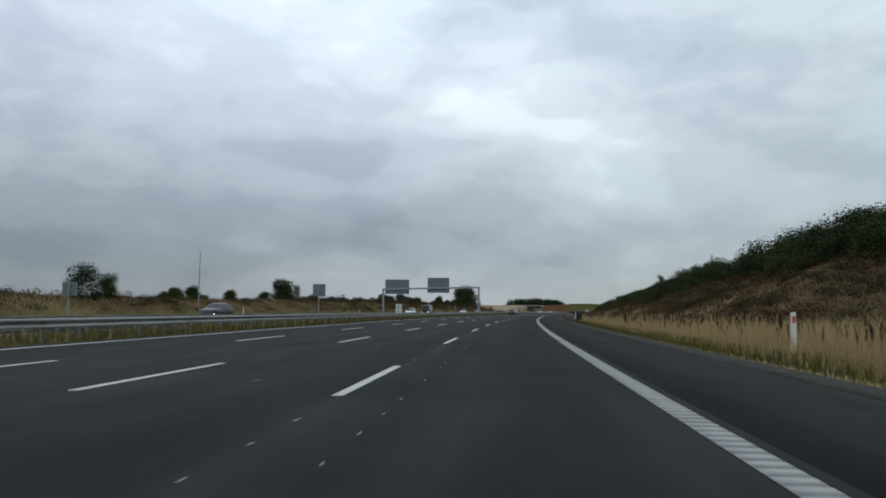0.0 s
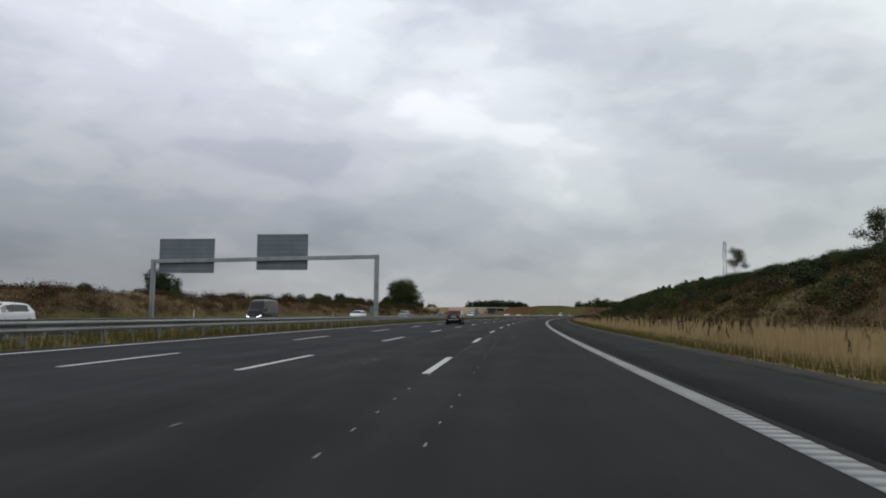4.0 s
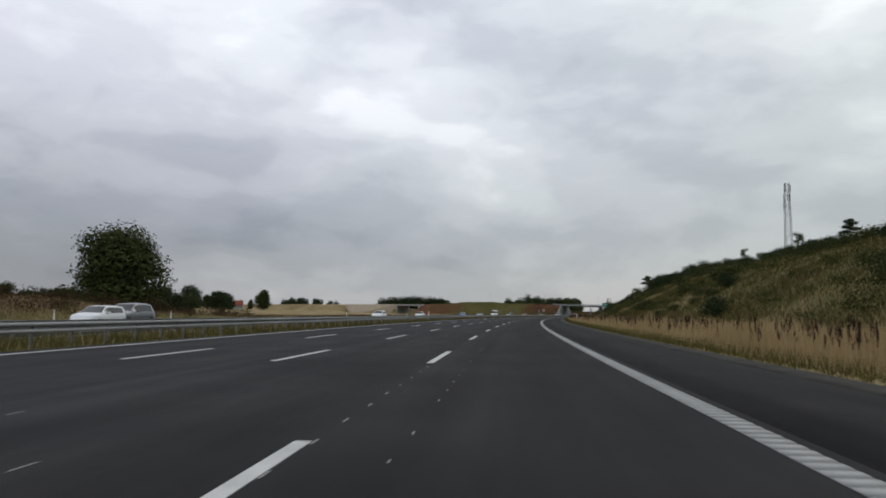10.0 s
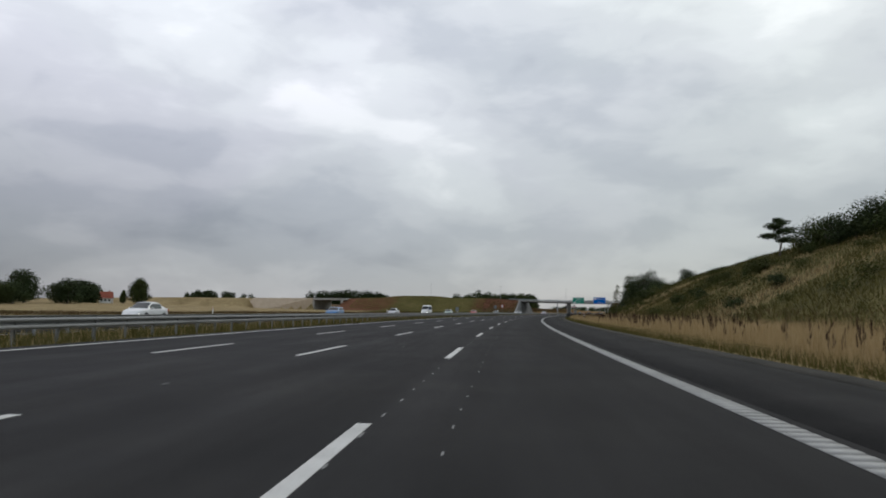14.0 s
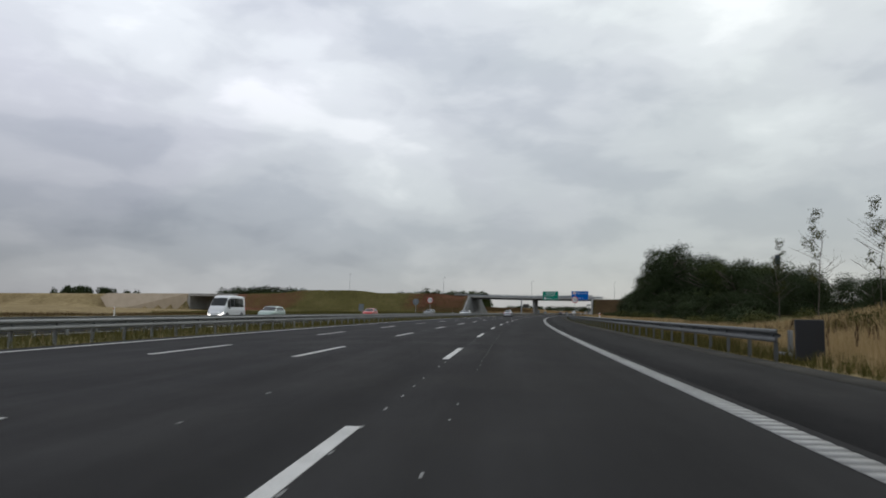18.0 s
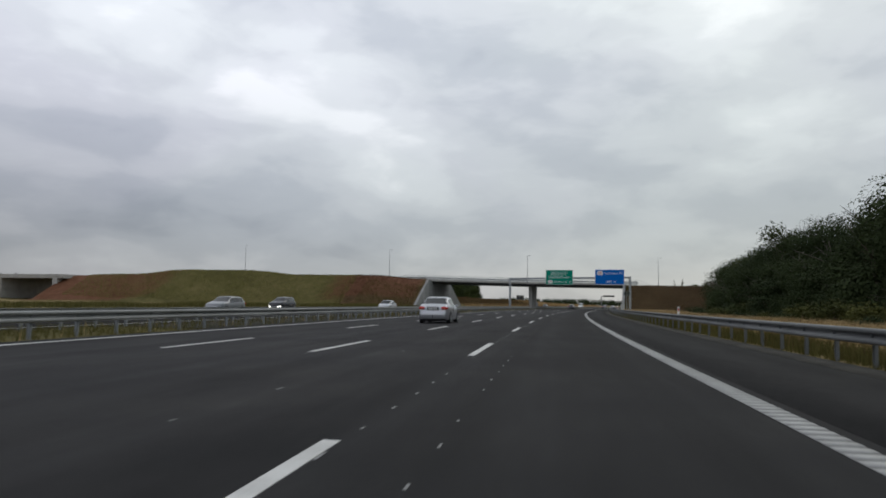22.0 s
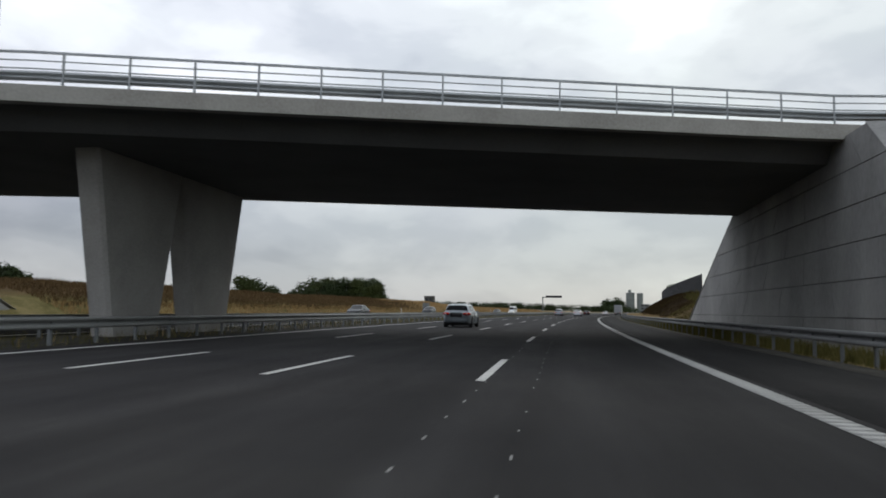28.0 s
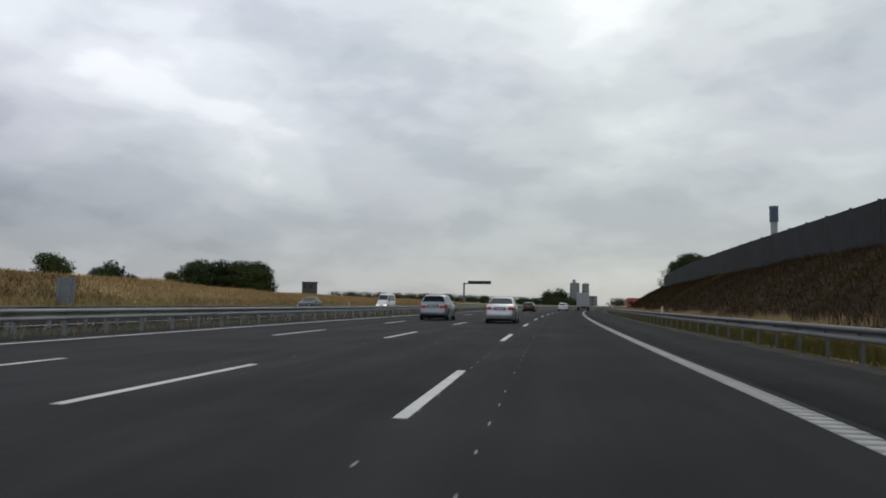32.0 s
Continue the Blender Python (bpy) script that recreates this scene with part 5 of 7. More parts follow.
# ---- vegetation ----
def blades(name, label, mat, s0, s1, u0, u1, density, h0, h1, width, seed, lift=None, keep_if=None, lean=0.25):
    """Upright blades scattered over a strip of land, as one object."""
    rs = np.random.RandomState(seed)
    n = int((s1 - s0) * (u1 - u0) * density)
    s, u = rs.uniform(s0, s1, n), rs.uniform(u0, u1, n)
    if keep_if is not None:
        k = keep_if(s, u, rs)
        s, u = s[k], u[k]
        n = len(s)
    z = land(s, u)
    patch = 0.5 + 0.5 * wobble(s, u, 3.0, seed)
    h = (h0 + (h1 - h0) * rs.rand(n)) * (0.75 + 0.4 * patch)
    if lift is not None:
        h = h * lift(s, u)
    x, y = place(s, u)
    a = rs.uniform(0, math.pi, n)
    w = width * rs.uniform(0.6, 1.3, n) / 2
    v = np.zeros((n, 3, 3))
    v[:, 0] = np.stack([x - w * np.cos(a), y - w * np.sin(a), z - 0.05], -1)
    v[:, 1] = np.stack([x + w * np.cos(a), y + w * np.sin(a), z - 0.05], -1)
    v[:, 2] = np.stack([x + h * rs.normal(0, lean, n), y + h * rs.normal(0, lean, n), z + h], -1)
    ob = new(name, array_mesh(name, v.reshape(-1, 3), np.arange(3 * n).reshape(-1, 3), mat))
    return tagged(ob, label, "grass", kind="stuff")


edge_lift = lambda s, u: 0.3 + 0.7 * smooth(8.3, 9.8, u)
blades("dry_grass", "tall straw-coloured dry grass on the verge", STRAW, -15, 548, 8.5, 15.4, 108, 0.6, 0.92, 0.034, 11, edge_lift, lean=0.14)
blades("short_grass", "short green grass along the road's edge", GREEN_GRASS, -15, 1090, 8.02, 9.2, 120, 0.16, 0.42, 0.03, 12, lambda s, u: 0.35 + 0.65 * smooth(8.0, 8.5, u))
blades("median_grass", "yellow-green grass in the median under the crash barriers", GREEN_GRASS, -30, 1090, -16.9, -12.0, 56, 0.15, 0.42, 0.03, 13, keep_if=lambda s, u, rs: rs.rand(len(s)) > 0.5 * smooth(480, 560, s) + 0.35 * smooth(655, 690, s))
blades("median_straw", "dry stalks in the median", STRAW, -30, 1090, -16.8, -12.3, 8, 0.2, 0.5, 0.03, 14, keep_if=lambda s, u, rs: rs.rand(len(s)) > 0.92 * smooth(480, 560, s))
blades("withered_scrub", "reddish brown withered scrub on the bank", BROWN_GRASS, -60, 415, -54, -41.2, 30, 0.2, 0.6, 0.055, 15, lambda s, u: (0.4 + 0.6 * smooth(42, 47, -u)) * (0.7 + 0.35 * wobble(s, u, 4.0, 9.1)), lean=0.35, keep_if=lambda s, u, rs: wobble(s, u, 9.0, 2.2) + rs.normal(0, 0.2, len(s)) > -0.3)
blades("bank_straw", "pale dry grass among the withered scrub", STRAW, -60, 415, -54, -41.4, 18, 0.2, 0.5, 0.045, 32, lean=0.35, keep_if=lambda s, u, rs: wobble(s, u, 12.0, 4.4) + rs.normal(0, 0.15, len(s)) > 0.2)
blades("hill_foot_straw", "pale dry grass at the foot of the hill", STRAW, -15, 215, 15.2, 23, 26, 0.3, 0.7, 0.05, 33, lean=0.35, keep_if=lambda s, u, rs: wobble(s, u, 6.0, 2.9) + rs.normal(0, 0.15, len(s)) - 0.16 * (u - 15.4) - 0.5 * smooth(120, 180, s) > 0.0)
blades("bank_grass", "golden dry grass on the bank beyond the bridge", GOLD_GRASS, 884, 1200, -58, -41.2, 18, 0.3, 0.75, 0.09, 16, lean=0.45, keep_if=lambda s, u, rs: (rs.rand(len(s)) < smooth(985, 1035, s + 14 * wobble(s, u, 5.0, 4.1))) | (u > -44.2))
blades("bank_scrub", "brown weeds among the golden grass", BROWN_GRASS, 884, 1035, -58, -43.4, 34, 0.25, 0.65, 0.08, 17, lean=0.4, keep_if=lambda s, u, rs: rs.rand(len(s)) > smooth(990, 1032, s + 14 * wobble(s, u, 5.0, 4.1)))
blades("field_grass", "olive grass below the overpass ramp", GREEN_GRASS, 630, 838, -60, -40.8, 18, 0.25, 0.6, 0.08, 35, lean=0.35)
blades("field_edge", "dry grass and weeds at the field's edge", BROWN_GRASS, 415, 640, -48, -40.8, 16, 0.15, 0.4, 0.06, 18, lean=0.35)
blades("rail_grass", "dry grass behind the crash barrier", STRAW, 548, 832, 9.6, 21, 30, 0.3, 0.65, 0.045, 19, lean=0.35)
blades("rail_foot_grass", "dull green grass under the crash barrier", GREEN_GRASS, 541, 1090, 8.2, 9.6, 90, 0.22, 0.5, 0.035, 36, lean=0.25)
blades("rail_weeds", "green and brown weeds behind the crash barrier", BROWN_GRASS, 548, 832, 8.5, 19, 16, 0.2, 0.6, 0.05, 20, lean=0.35)
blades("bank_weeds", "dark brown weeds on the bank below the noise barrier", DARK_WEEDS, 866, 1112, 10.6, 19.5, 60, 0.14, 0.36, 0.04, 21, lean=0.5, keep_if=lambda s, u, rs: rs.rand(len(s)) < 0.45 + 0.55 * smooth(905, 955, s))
blades("bank_foot_grass", "yellow-green grass at the foot of the bank", GREEN_GRASS, 866, 1112, 8.6, 10.6, 55, 0.25, 0.55, 0.04, 22)
blades("bank_olive", "olive weeds on the bank below the noise barrier", GREEN_GRASS, 866, 1112, 10.5, 19.5, 44, 0.12, 0.36, 0.035, 29, lean=0.5, keep_if=lambda s, u, rs: wobble(s, u, 6.0, 5.3) + rs.normal(0, 0.2, len(s)) > -0.25 + 0.85 * smooth(905, 960, s))
blades("bank_foot_straw", "pale dry grass at the foot of the dark bank", STRAW, 915, 1112, 9.6, 12.6, 60, 0.55, 1.0, 0.035, 37, lambda s, u: 1.0 - 0.35 * smooth(11.2, 12.4, u), lean=0.25, keep_if=lambda s, u, rs: wobble(s, u, 4.0, 3.1) + rs.normal(0, 0.2, len(s)) > 0.22 * (u - 10.6) - 0.2)
blades("bank_crest_grass", "tawny grass on the bank beyond the bridge", GREEN_GRASS, 880, 945, 17, 34, 30, 0.35, 0.9, 0.07, 28, lean=0.3)
blades("slope_grass", "olive and straw grass on the hillside", GREEN_GRASS, 150, 565, 15, 36, 26, 0.18, 0.5, 0.065, 23, lean=0.5, keep_if=lambda s, u, rs: wobble(s, u, 8.0, 3.3) + rs.normal(0, 0.1, len(s)) < 0.3)
blades("slope_straw", "pale dry grass on the hillside", STRAW, 215, 565, 15.2, 36, 14, 0.2, 0.55, 0.05, 24, keep_if=lambda s, u, rs: wobble(s, u, 8.0, 3.3) + rs.normal(0, 0.15, len(s)) > 0.3, lean=0.4)
blades("slope_scrub", "russet weeds on the hillside", BROWN_GRASS, -60, 565, 14.2, 34, 24, 0.15, 0.45, 0.045, 25, keep_if=lambda s, u, rs: (wobble(s, u, 9.0, 7.3) + rs.normal(0, 0.15, len(s)) > 0.15 + 0.3 * smooth(200, 260, s)) | (s < 150) | ((u < 17.5) & (rs.rand(len(s)) < 0.7)), lean=0.4)
blades("ramp_grass", "green and brown grass on the overpass ramp", MEADOW, 822, 848, -150, -64, 30, 0.2, 0.5, 0.08, 26, lean=0.3)
blades("ramp_scrub", "dark reddish brown grass on the overpass ramp", DARK_WEEDS, 816, 856, -66, -44.2, 16, 0.2, 0.5, 0.07, 31, lean=0.35, keep_if=lambda s, u, rs: s < over_mid(u) - 9)
blades("ramp_weeds", "dark brown weeds on the overpass ramp", BROWN_GRASS, 836, 862, 11.8, 60, 30, 0.12, 0.35, 0.07, 27, lean=0.45)


def docks():
    """Dark seed heads standing above the dry grass."""
    rs = np.random.RandomState(31)
    n = 6800
    s = rs.uniform(-12, 548, n)
    u = np.where(rs.rand(n) < 0.35, rs.uniform(8.9, 11, n), rs.uniform(10.5, 15.2, n))
    k = wobble(s, u, 6.0, 1.7) + rs.normal(0, 0.3, n) > -0.05
    s, u = s[k], u[k]
    n = len(s)
    z = land(s, u)
    x, y = place(s, u)
    top = rs.uniform(0.72, 1.22, n)
    vs, m = [], 7
    v = np.zeros((n, m, 4, 3))
    for j in range(m):
        a = rs.uniform(0, math.pi, n)
        w = rs.uniform(0.007, 0.021, n) * (0.25 if j == 0 else 1)
        za = z + (0 if j == 0 else 1) * top * (0.45 + 0.07 * j) - 0.02
        zb = z + top * (0.98 if j == 0 else 0.62 + 0.065 * j)
        ox, oy = rs.normal(0, 0.03, n) * (j > 0), rs.normal(0, 0.03, n) * (j > 0)
        for c, (sw, zz) in enumerate(((-1, za), (1, za), (0.7, zb), (-0.7, zb))):
            v[:, j, c] = np.stack([x + ox + sw * w * np.cos(a), y + oy + sw * w * np.sin(a), zz], -1)
    ob = new("dock_stalks", array_mesh("dock_stalks", v.reshape(-1, 3), np.arange(n * m * 4).reshape(-1, 4), DOCK))
    tagged(ob, "dark brown dock stalks standing in the dry grass", "weeds", kind="stuff")


docks()


def leaf_mesh(name, lobes, n, size, mat, seed, shell=0.55, droop=0.0):
    """Leaf clumps strewn through a few egg-shaped lobes: (x, y, z, rx, ry, rz) each."""
    rs = np.random.RandomState(seed)
    vol = np.array([l[3] * l[4] * l[5] for l in lobes]) ** 0.75
    which = rs.choice(len(lobes), n, p=vol / vol.sum())
    L = np.array(lobes)[which]
    d = rs.normal(0, 1, (n, 3))
    d /= np.linalg.norm(d, axis=1)[:, None]
    r = shell + (1.08 - shell) * rs.rand(n) ** 0.6
    ragged = 1 + 0.16 * np.sin(d[:, 0] * 7 + which) * np.cos(d[:, 1] * 6 - which * 2) + 0.1 * np.sin(d[:, 2] * 9 + which * 3)
    c = L[:, :3] + d * L[:, 3:] * (r * ragged)[:, None]
    nrm = d + rs.normal(0, 0.38, (n, 3))
    nrm[:, 2] += 0.3
    nrm /= np.linalg.norm(nrm, axis=1)[:, None]
    t = np.cross(nrm, rs.normal(0, 1, (n, 3)))
    t /= np.linalg.norm(t, axis=1)[:, None]
    b = np.cross(nrm, t)
    k = (size * rs.uniform(0.6, 1.35, n))[:, None]
    v = np.zeros((n, 4, 3))
    v[:, 0], v[:, 1], v[:, 2], v[:, 3] = c - t * k * 0.9, c - b * k * 0.55 + nrm * k * 0.2, c + t * k, c + b * k * 0.6 + nrm * k * 0.15
    return array_mesh(name, v.reshape(-1, 3), np.arange(4 * n).reshape(-1, 4), mat)


def trunk_bm(height, r, limbs, seed):
    """A tapering, slightly bent trunk with limbs reaching into the crown."""
    rnd = random.Random(seed)
    bm = bmesh.new()
    p, pts = Vector((0, 0, -0.4)), []
    for k in range(6):
        pts.append(p.copy())
        p = p + Vector((rnd.uniform(-0.03, 0.03) * height, rnd.uniform(-0.03, 0.03) * height, height * 0.75 / 5))
    for k in range(5):
        rod(bm, pts[k], pts[k + 1], r * (1 - 0.16 * k), r * (1 - 0.16 * (k + 1)), 8, k in (0, 4))
    for k in range(limbs):
        a = rnd.uniform(0, 2 * math.pi)
        base = pts[1].lerp(pts[5], 0.25 + 0.7 * k / limbs)
        reach = height * rnd.uniform(0.18, 0.32)
        tip = base + Vector((math.cos(a) * reach, math.sin(a) * reach, height * rnd.uniform(0.1, 0.22)))
        rod(bm, base, tip, r * 0.36, r * 0.1, 6, False)
        for q in range(2):
            b2 = base.lerp(tip, 0.55 + 0.2 * q)
            rod(bm, b2, b2 + Vector((rnd.uniform(-1, 1), rnd.uniform(-1, 1), rnd.uniform(0.2, 1))) * reach * 0.4, r * 0.14, r * 0.05, 5, False)
    return bm


def tree_kind(name, label, category, group, height, lobes, n, size, mat, seed, r=0.28, limbs=7, shell=0.5):
    """One tree with trunk and crown, kept far below the ground as the pattern for its copies' meshes."""
    trunk = mesh_of(trunk_bm(height, r, limbs, seed), "trunk", BARK)
    crown = leaf_mesh("crown", lobes, n, size, mat, seed, shell)
    return dict(name=name, label=label, category=category, group=group, height=height, trunk=trunk, crown=crown)


def random_lobes(seed, count, spread, z0, z1, r0, r1, flat=0.85):
    rnd = random.Random(seed)
    out = []
    for k in range(count):
        a, f = rnd.uniform(0, 2 * math.pi), math.sqrt(rnd.random())
        z = z0 + (z1 - z0) * (k + 0.5) / count
        w = spread * (1 - 0.6 * ((z - z0) / (z1 - z0)) ** 2)
        r = rnd.uniform(r0, r1)
        out.append((math.cos(a) * f * w, math.sin(a) * f * w, z, r, r, r * flat))
    return out


def plant(kind, s, u, height, turn=0.0, label="", sink=0.0, wide=1.0):
    k = height / kind["height"]
    t = thing(kind["name"], at_road(s, u, land_z(s, u) - sink, turn) @ Matrix.Diagonal((k * wide, k * wide, k, 1)), label or kind["label"], kind["category"], kind["group"])
    if kind["trunk"]:
        shared("trunk", kind["trunk"], t)
    shared("crown", kind["crown"], t)
    return t


OAK = tree_kind("broadleaf_tree", "broad round-crowned tree in full dark leaf", "tree", "field trees", 10, random_lobes(1, 16, 2.7, 1.7, 8.4, 1.7, 2.4), 7000, 0.17, LEAF, 41)
OAK2 = tree_kind("broadleaf_tree", "spreading dark green tree with an uneven crown", "tree", "field trees", 10, random_lobes(2, 16, 3.0, 1.6, 8.0, 1.6, 2.4), 6500, 0.165, LEAF_DARK, 42)
POPLAR = tree_kind("poplar_tree", "upright dark green poplar", "tree", "field trees", 10, [(0.1, 0, 2.6, 1.4, 1.4, 1.6), (0, 0.1, 4.6, 1.55, 1.5, 1.9), (-0.1, 0, 6.6, 1.25, 1.2, 1.8), (0, 0, 8.4, 0.75, 0.75, 1.6)], 2200, 0.28, LEAF, 43, 0.22, 5)
WILLOW = tree_kind("willow_tree", "tall many-stemmed willow at the wood's edge", "tree", "roadside wood", 10, [(0, 0, 3, 2.4, 2.2, 2.2), (1.1, 0.3, 5.6, 1.5, 1.5, 2.4), (-1.2, -0.2, 5.2, 1.5, 1.4, 2.3), (0.2, 0.6, 7.6, 1.2, 1.1, 2.0), (-0.5, -0.9, 7.0, 1.0, 1.0, 1.9), (1.7, -0.6, 4.2, 1.4, 1.4, 1.6), (-1.9, 0.5, 3.6, 1.3, 1.4, 1.5)], 17000, 0.085, LEAF_DARK, 44, 0.3, 8)
WOOD = tree_kind("wood_tree", "dark tree standing in the roadside wood", "tree", "roadside wood", 10, random_lobes(5, 16, 2.7, 1.2, 8.1, 1.6, 2.4), 15000, 0.10, LEAF_DARK, 45)
THIN = tree_kind("young_tree", "young airy tree with sparse leaves", "tree", "young trees", 10, random_lobes(6, 9, 2.0, 4.2, 9.0, 0.9, 1.5), 3400, 0.12, LEAF, 46, 0.12, 9, 0.2)
BARE = tree_kind("sapling", "thin half-bare sapling with few leaves", "tree", "saplings", 10, random_lobes(7, 10, 0.75, 3.6, 9.8, 0.35, 0.7), 1100, 0.075, SHRUB, 47, 0.06, 14, 0.1)
PINE = tree_kind("pine_tree", "small dark pine with layered boughs", "tree", "hill trees", 10, [(1.3, 0, 4.4, 2.0, 1.8, 0.8), (-1.5, 0.3, 5.4, 1.9, 1.7, 0.8), (0.9, -0.4, 6.6, 2.1, 1.9, 0.9), (-0.8, 0.2, 7.8, 1.9, 1.7, 0.8), (0.4, 0, 8.7, 1.6, 1.5, 0.8), (-0.2, 0, 9.4, 0.9, 0.9, 0.6)], 3600, 0.2, LEAF_DARK, 48, 0.24, 6, 0.2)
FAR_OAK = tree_kind("broadleaf_tree", "round-crowned tree in full dark leaf on the fields", "tree", "field trees", 10, random_lobes(31, 14, 2.6, 1.8, 8.2, 1.8, 2.5), 4600, 0.26, LEAF, 51, shell=0.62)
FAR_OAK2 = tree_kind("broadleaf_tree", "dark green tree with an uneven crown on the fields", "tree", "field trees", 10, random_lobes(32, 14, 2.9, 1.7, 8.0, 1.7, 2.5), 4600, 0.26, LEAF_DARK, 52, shell=0.62)
FAR_WOOD = tree_kind("broadleaf_tree", "dense dark tree in a row on the fields", "tree", "field trees", 10, random_lobes(33, 14, 2.7, 1.5, 8.0, 1.7, 2.5), 4600, 0.26, LEAF_DARK, 53, shell=0.62)
DISTANT = {OAK["trunk"].name: FAR_OAK, OAK2["trunk"].name: FAR_OAK2, WOOD["trunk"].name: FAR_WOOD}
BUSHES = []
for i, (mat, lab) in enumerate(((SHRUB, "olive green shrub on the hillside"), (LEAF_DARK, "dark green thorn bush on the hillside"), (SHRUB, "low spreading green shrub on the slope"), (LEAF, "rounded green bush on the slope"), (RUSSET, "russet brown bush on the slope"))):
    rl = random_lobes(60 + i, 6, 0.75, 0.35, 1.25, 0.45, 0.75)
    stem = bmesh.new()
    rq = random.Random(70 + i)
    rod(stem, (0, 0, -0.2), (rq.uniform(-0.2, 0.2), rq.uniform(-0.2, 0.2), 1.1), 0.06, 0.015, 6)
    BUSHES.append(dict(name="shrub", label=lab, category="shrub", group="hill shrubs", height=2.0, trunk=mesh_of(stem, "stems", BARK), crown=leaf_mesh("foliage", rl, 1300, 0.066, mat, 80 + i, 0.3)))

# single trees beyond the oncoming lanes
BIG_OAK = tree_kind("broadleaf_tree", "large round-crowned tree", "tree", "field trees", 10, random_lobes(21, 26, 2.7, 1.7, 8.3, 1.7, 2.3), 22000, 0.155, LEAF, 41, shell=0.6)
plant(BIG_OAK, 393.5, -66, 15.5, 20, "large round-crowned tree alone beside the motorway", wide=1.3)
plant(OAK2, 66, -47.2, 5.0, 40, "windswept dark tree on the roadside bank", sink=0.6, wide=1.0)
plant(OAK, 71.5, -47.6, 3.8, 130, "small dark tree beside a larger one on the roadside bank", sink=0.5, wide=1.0)
plant(FAR_OAK2, 405, -193, 22, 10, wide=1.2)
plant(THIN, 402, -181, 17, 60, "airy tree beside a darker one in the field")
for k, (s, u, h, kind) in enumerate(((640, -281, 13, OAK2), (634, -268, 12, WOOD), (644, -260, 13.5, OAK), (640, -246, 12, OAK2), (650, -236, 12, WOOD), (664, -240, 11, OAK), (676, -246, 12, OAK2), (330, -212, 9, OAK2), (338, -218, 8, OAK), (345, -205, 7, WOOD), (560, -282, 13, OAK2), (575, -275, 11, WOOD), (600, -306, 16, OAK), (640, -316, 14, OAK2), (650, -255, 15, WOOD), (668, -262, 16, OAK2), (690, -285, 18, OAK),
                                      (705, -272, 19, OAK2), (720, -262, 15, WOOD), (735, -285, 12, OAK), (780, -318, 16, OAK2), (792, -322, 14, WOOD), (770, -305, 9, OAK), (785, -277, 15.0, OAK), (782, -287, 8, POPLAR), (779, -283, 9, POPLAR),
                                      (430, -95, 6, OAK2), (440, -110, 7, OAK), (418, -84, 5, WOOD), (470, -150, 8, OAK2), (455, -130, 6, OAK), (365, -80, 5, WOOD), (300, -140, 7, OAK2), (240, -120, 6, OAK), (200, -110, 6, WOOD), (270, -165, 8, OAK),
                                      (1225, -248, 20, OAK), (1250, -244, 15, OAK2), (1260, -236, 12, WOOD), (1130, 25, 7.5, OAK2), (1136, 28, 6.5, WOOD), (1078, 22.5, 4.8, OAK2), (1086, 22.8, 5.6, WOOD), (1094, 23.2, 6.2, OAK), (1104, 23.5, 6.0, WOOD), (1116, 24, 6.4, OAK2))):
    plant(DISTANT.get(kind["trunk"].name, kind), s, u, h, 37 * k, sink=0.3, wide=1.3)
for k, (s, u, h) in enumerate(((1325, -268, 15.9), (1340, -262, 22.0), (1352, -275, 25.6), (1362, -266, 26.8), (1372, -256, 26.8), (1362, -246, 25.6), (1372, -238, 26.8), (1360, -232, 25.6), (1350, -225, 20.7))):
    plant((FAR_OAK2, FAR_WOOD, FAR_OAK)[k % 3], s, u, h, 50 * k, "dark tree in a dense copse on the field", wide=1.25)


def far_wood(s0, u0, s1, u1, n, h, seed, label, spread=1.0):
    """A distant wood as one object: overlapping crowns on a strip."""
    rnd = random.Random(seed)
    lobes = []
    for k in range(n):
        f = (k + rnd.random()) / n
        s, u = s0 + (s1 - s0) * f + rnd.uniform(-12, 12), u0 + (u1 - u0) * f + rnd.uniform(-8, 8)
        p = W(s, u, land_z(s, u))
        hh = h * rnd.uniform(0.86, 1.04) * (0.7 + 0.3 * math.sin(math.pi * min(1, max(0.08, f))) ** 0.5)
        r = hh * 0.33 * spread
        lobes.append((p.x, p.y, p.z + hh * 0.62, r, r, hh * 0.38))
        lobes.append((p.x + rnd.uniform(-3, 3), p.y + rnd.uniform(-3, 3), p.z + hh * 0.3, r * 1.2, r * 1.2, hh * 0.3))
    ob = new("far_wood", leaf_mesh("far_wood", lobes, 480 * n, h * 0.058, LEAF_DARK, seed, 0.5))
    tagged(ob, label, "wood", kind="stuff")


far_wood(1096, -378, 1100, -277, 40, 17.0, 5, "dark wood on the skyline behind the railway bridge")
far_wood(948, -398, 952, -338, 26, 9.6, 8, "low clump of trees on the field's crest")
far_wood(1358, -368, 1366, -352, 4, 22, 6, "small clump of dark trees on the skyline")
far_wood(1590, -520, 1610, -470, 9, 36, 7, "dark wood on the skyline beyond the overpass")
far_wood(1600, -330, 1750, -128, 84, 9.0, 9, "far low line of trees along the motorway", 2.4)
far_wood(1690, -138, 1705, -116, 8, 18, 21, "dark clump of trees beside the far silos", 1.2)
far_wood(1480, -62, 1640, -82, 18, 7, 10, "low dark trees before the far silos", 1.6)
far_wood(1900, -130, 2050, 60, 50, 13, 14, "far line of trees at the road's end", 2.6)
far_wood(300, -420, 520, -420, 20, 11, 16, "hedge line across the fields")
far_wood(150, -300, 330, -300, 16, 8, 17, "hedge line across the fields")
far_wood(640, -345, 668, -248, 18, 12.5, 18, "dense dark row of trees across the fields")
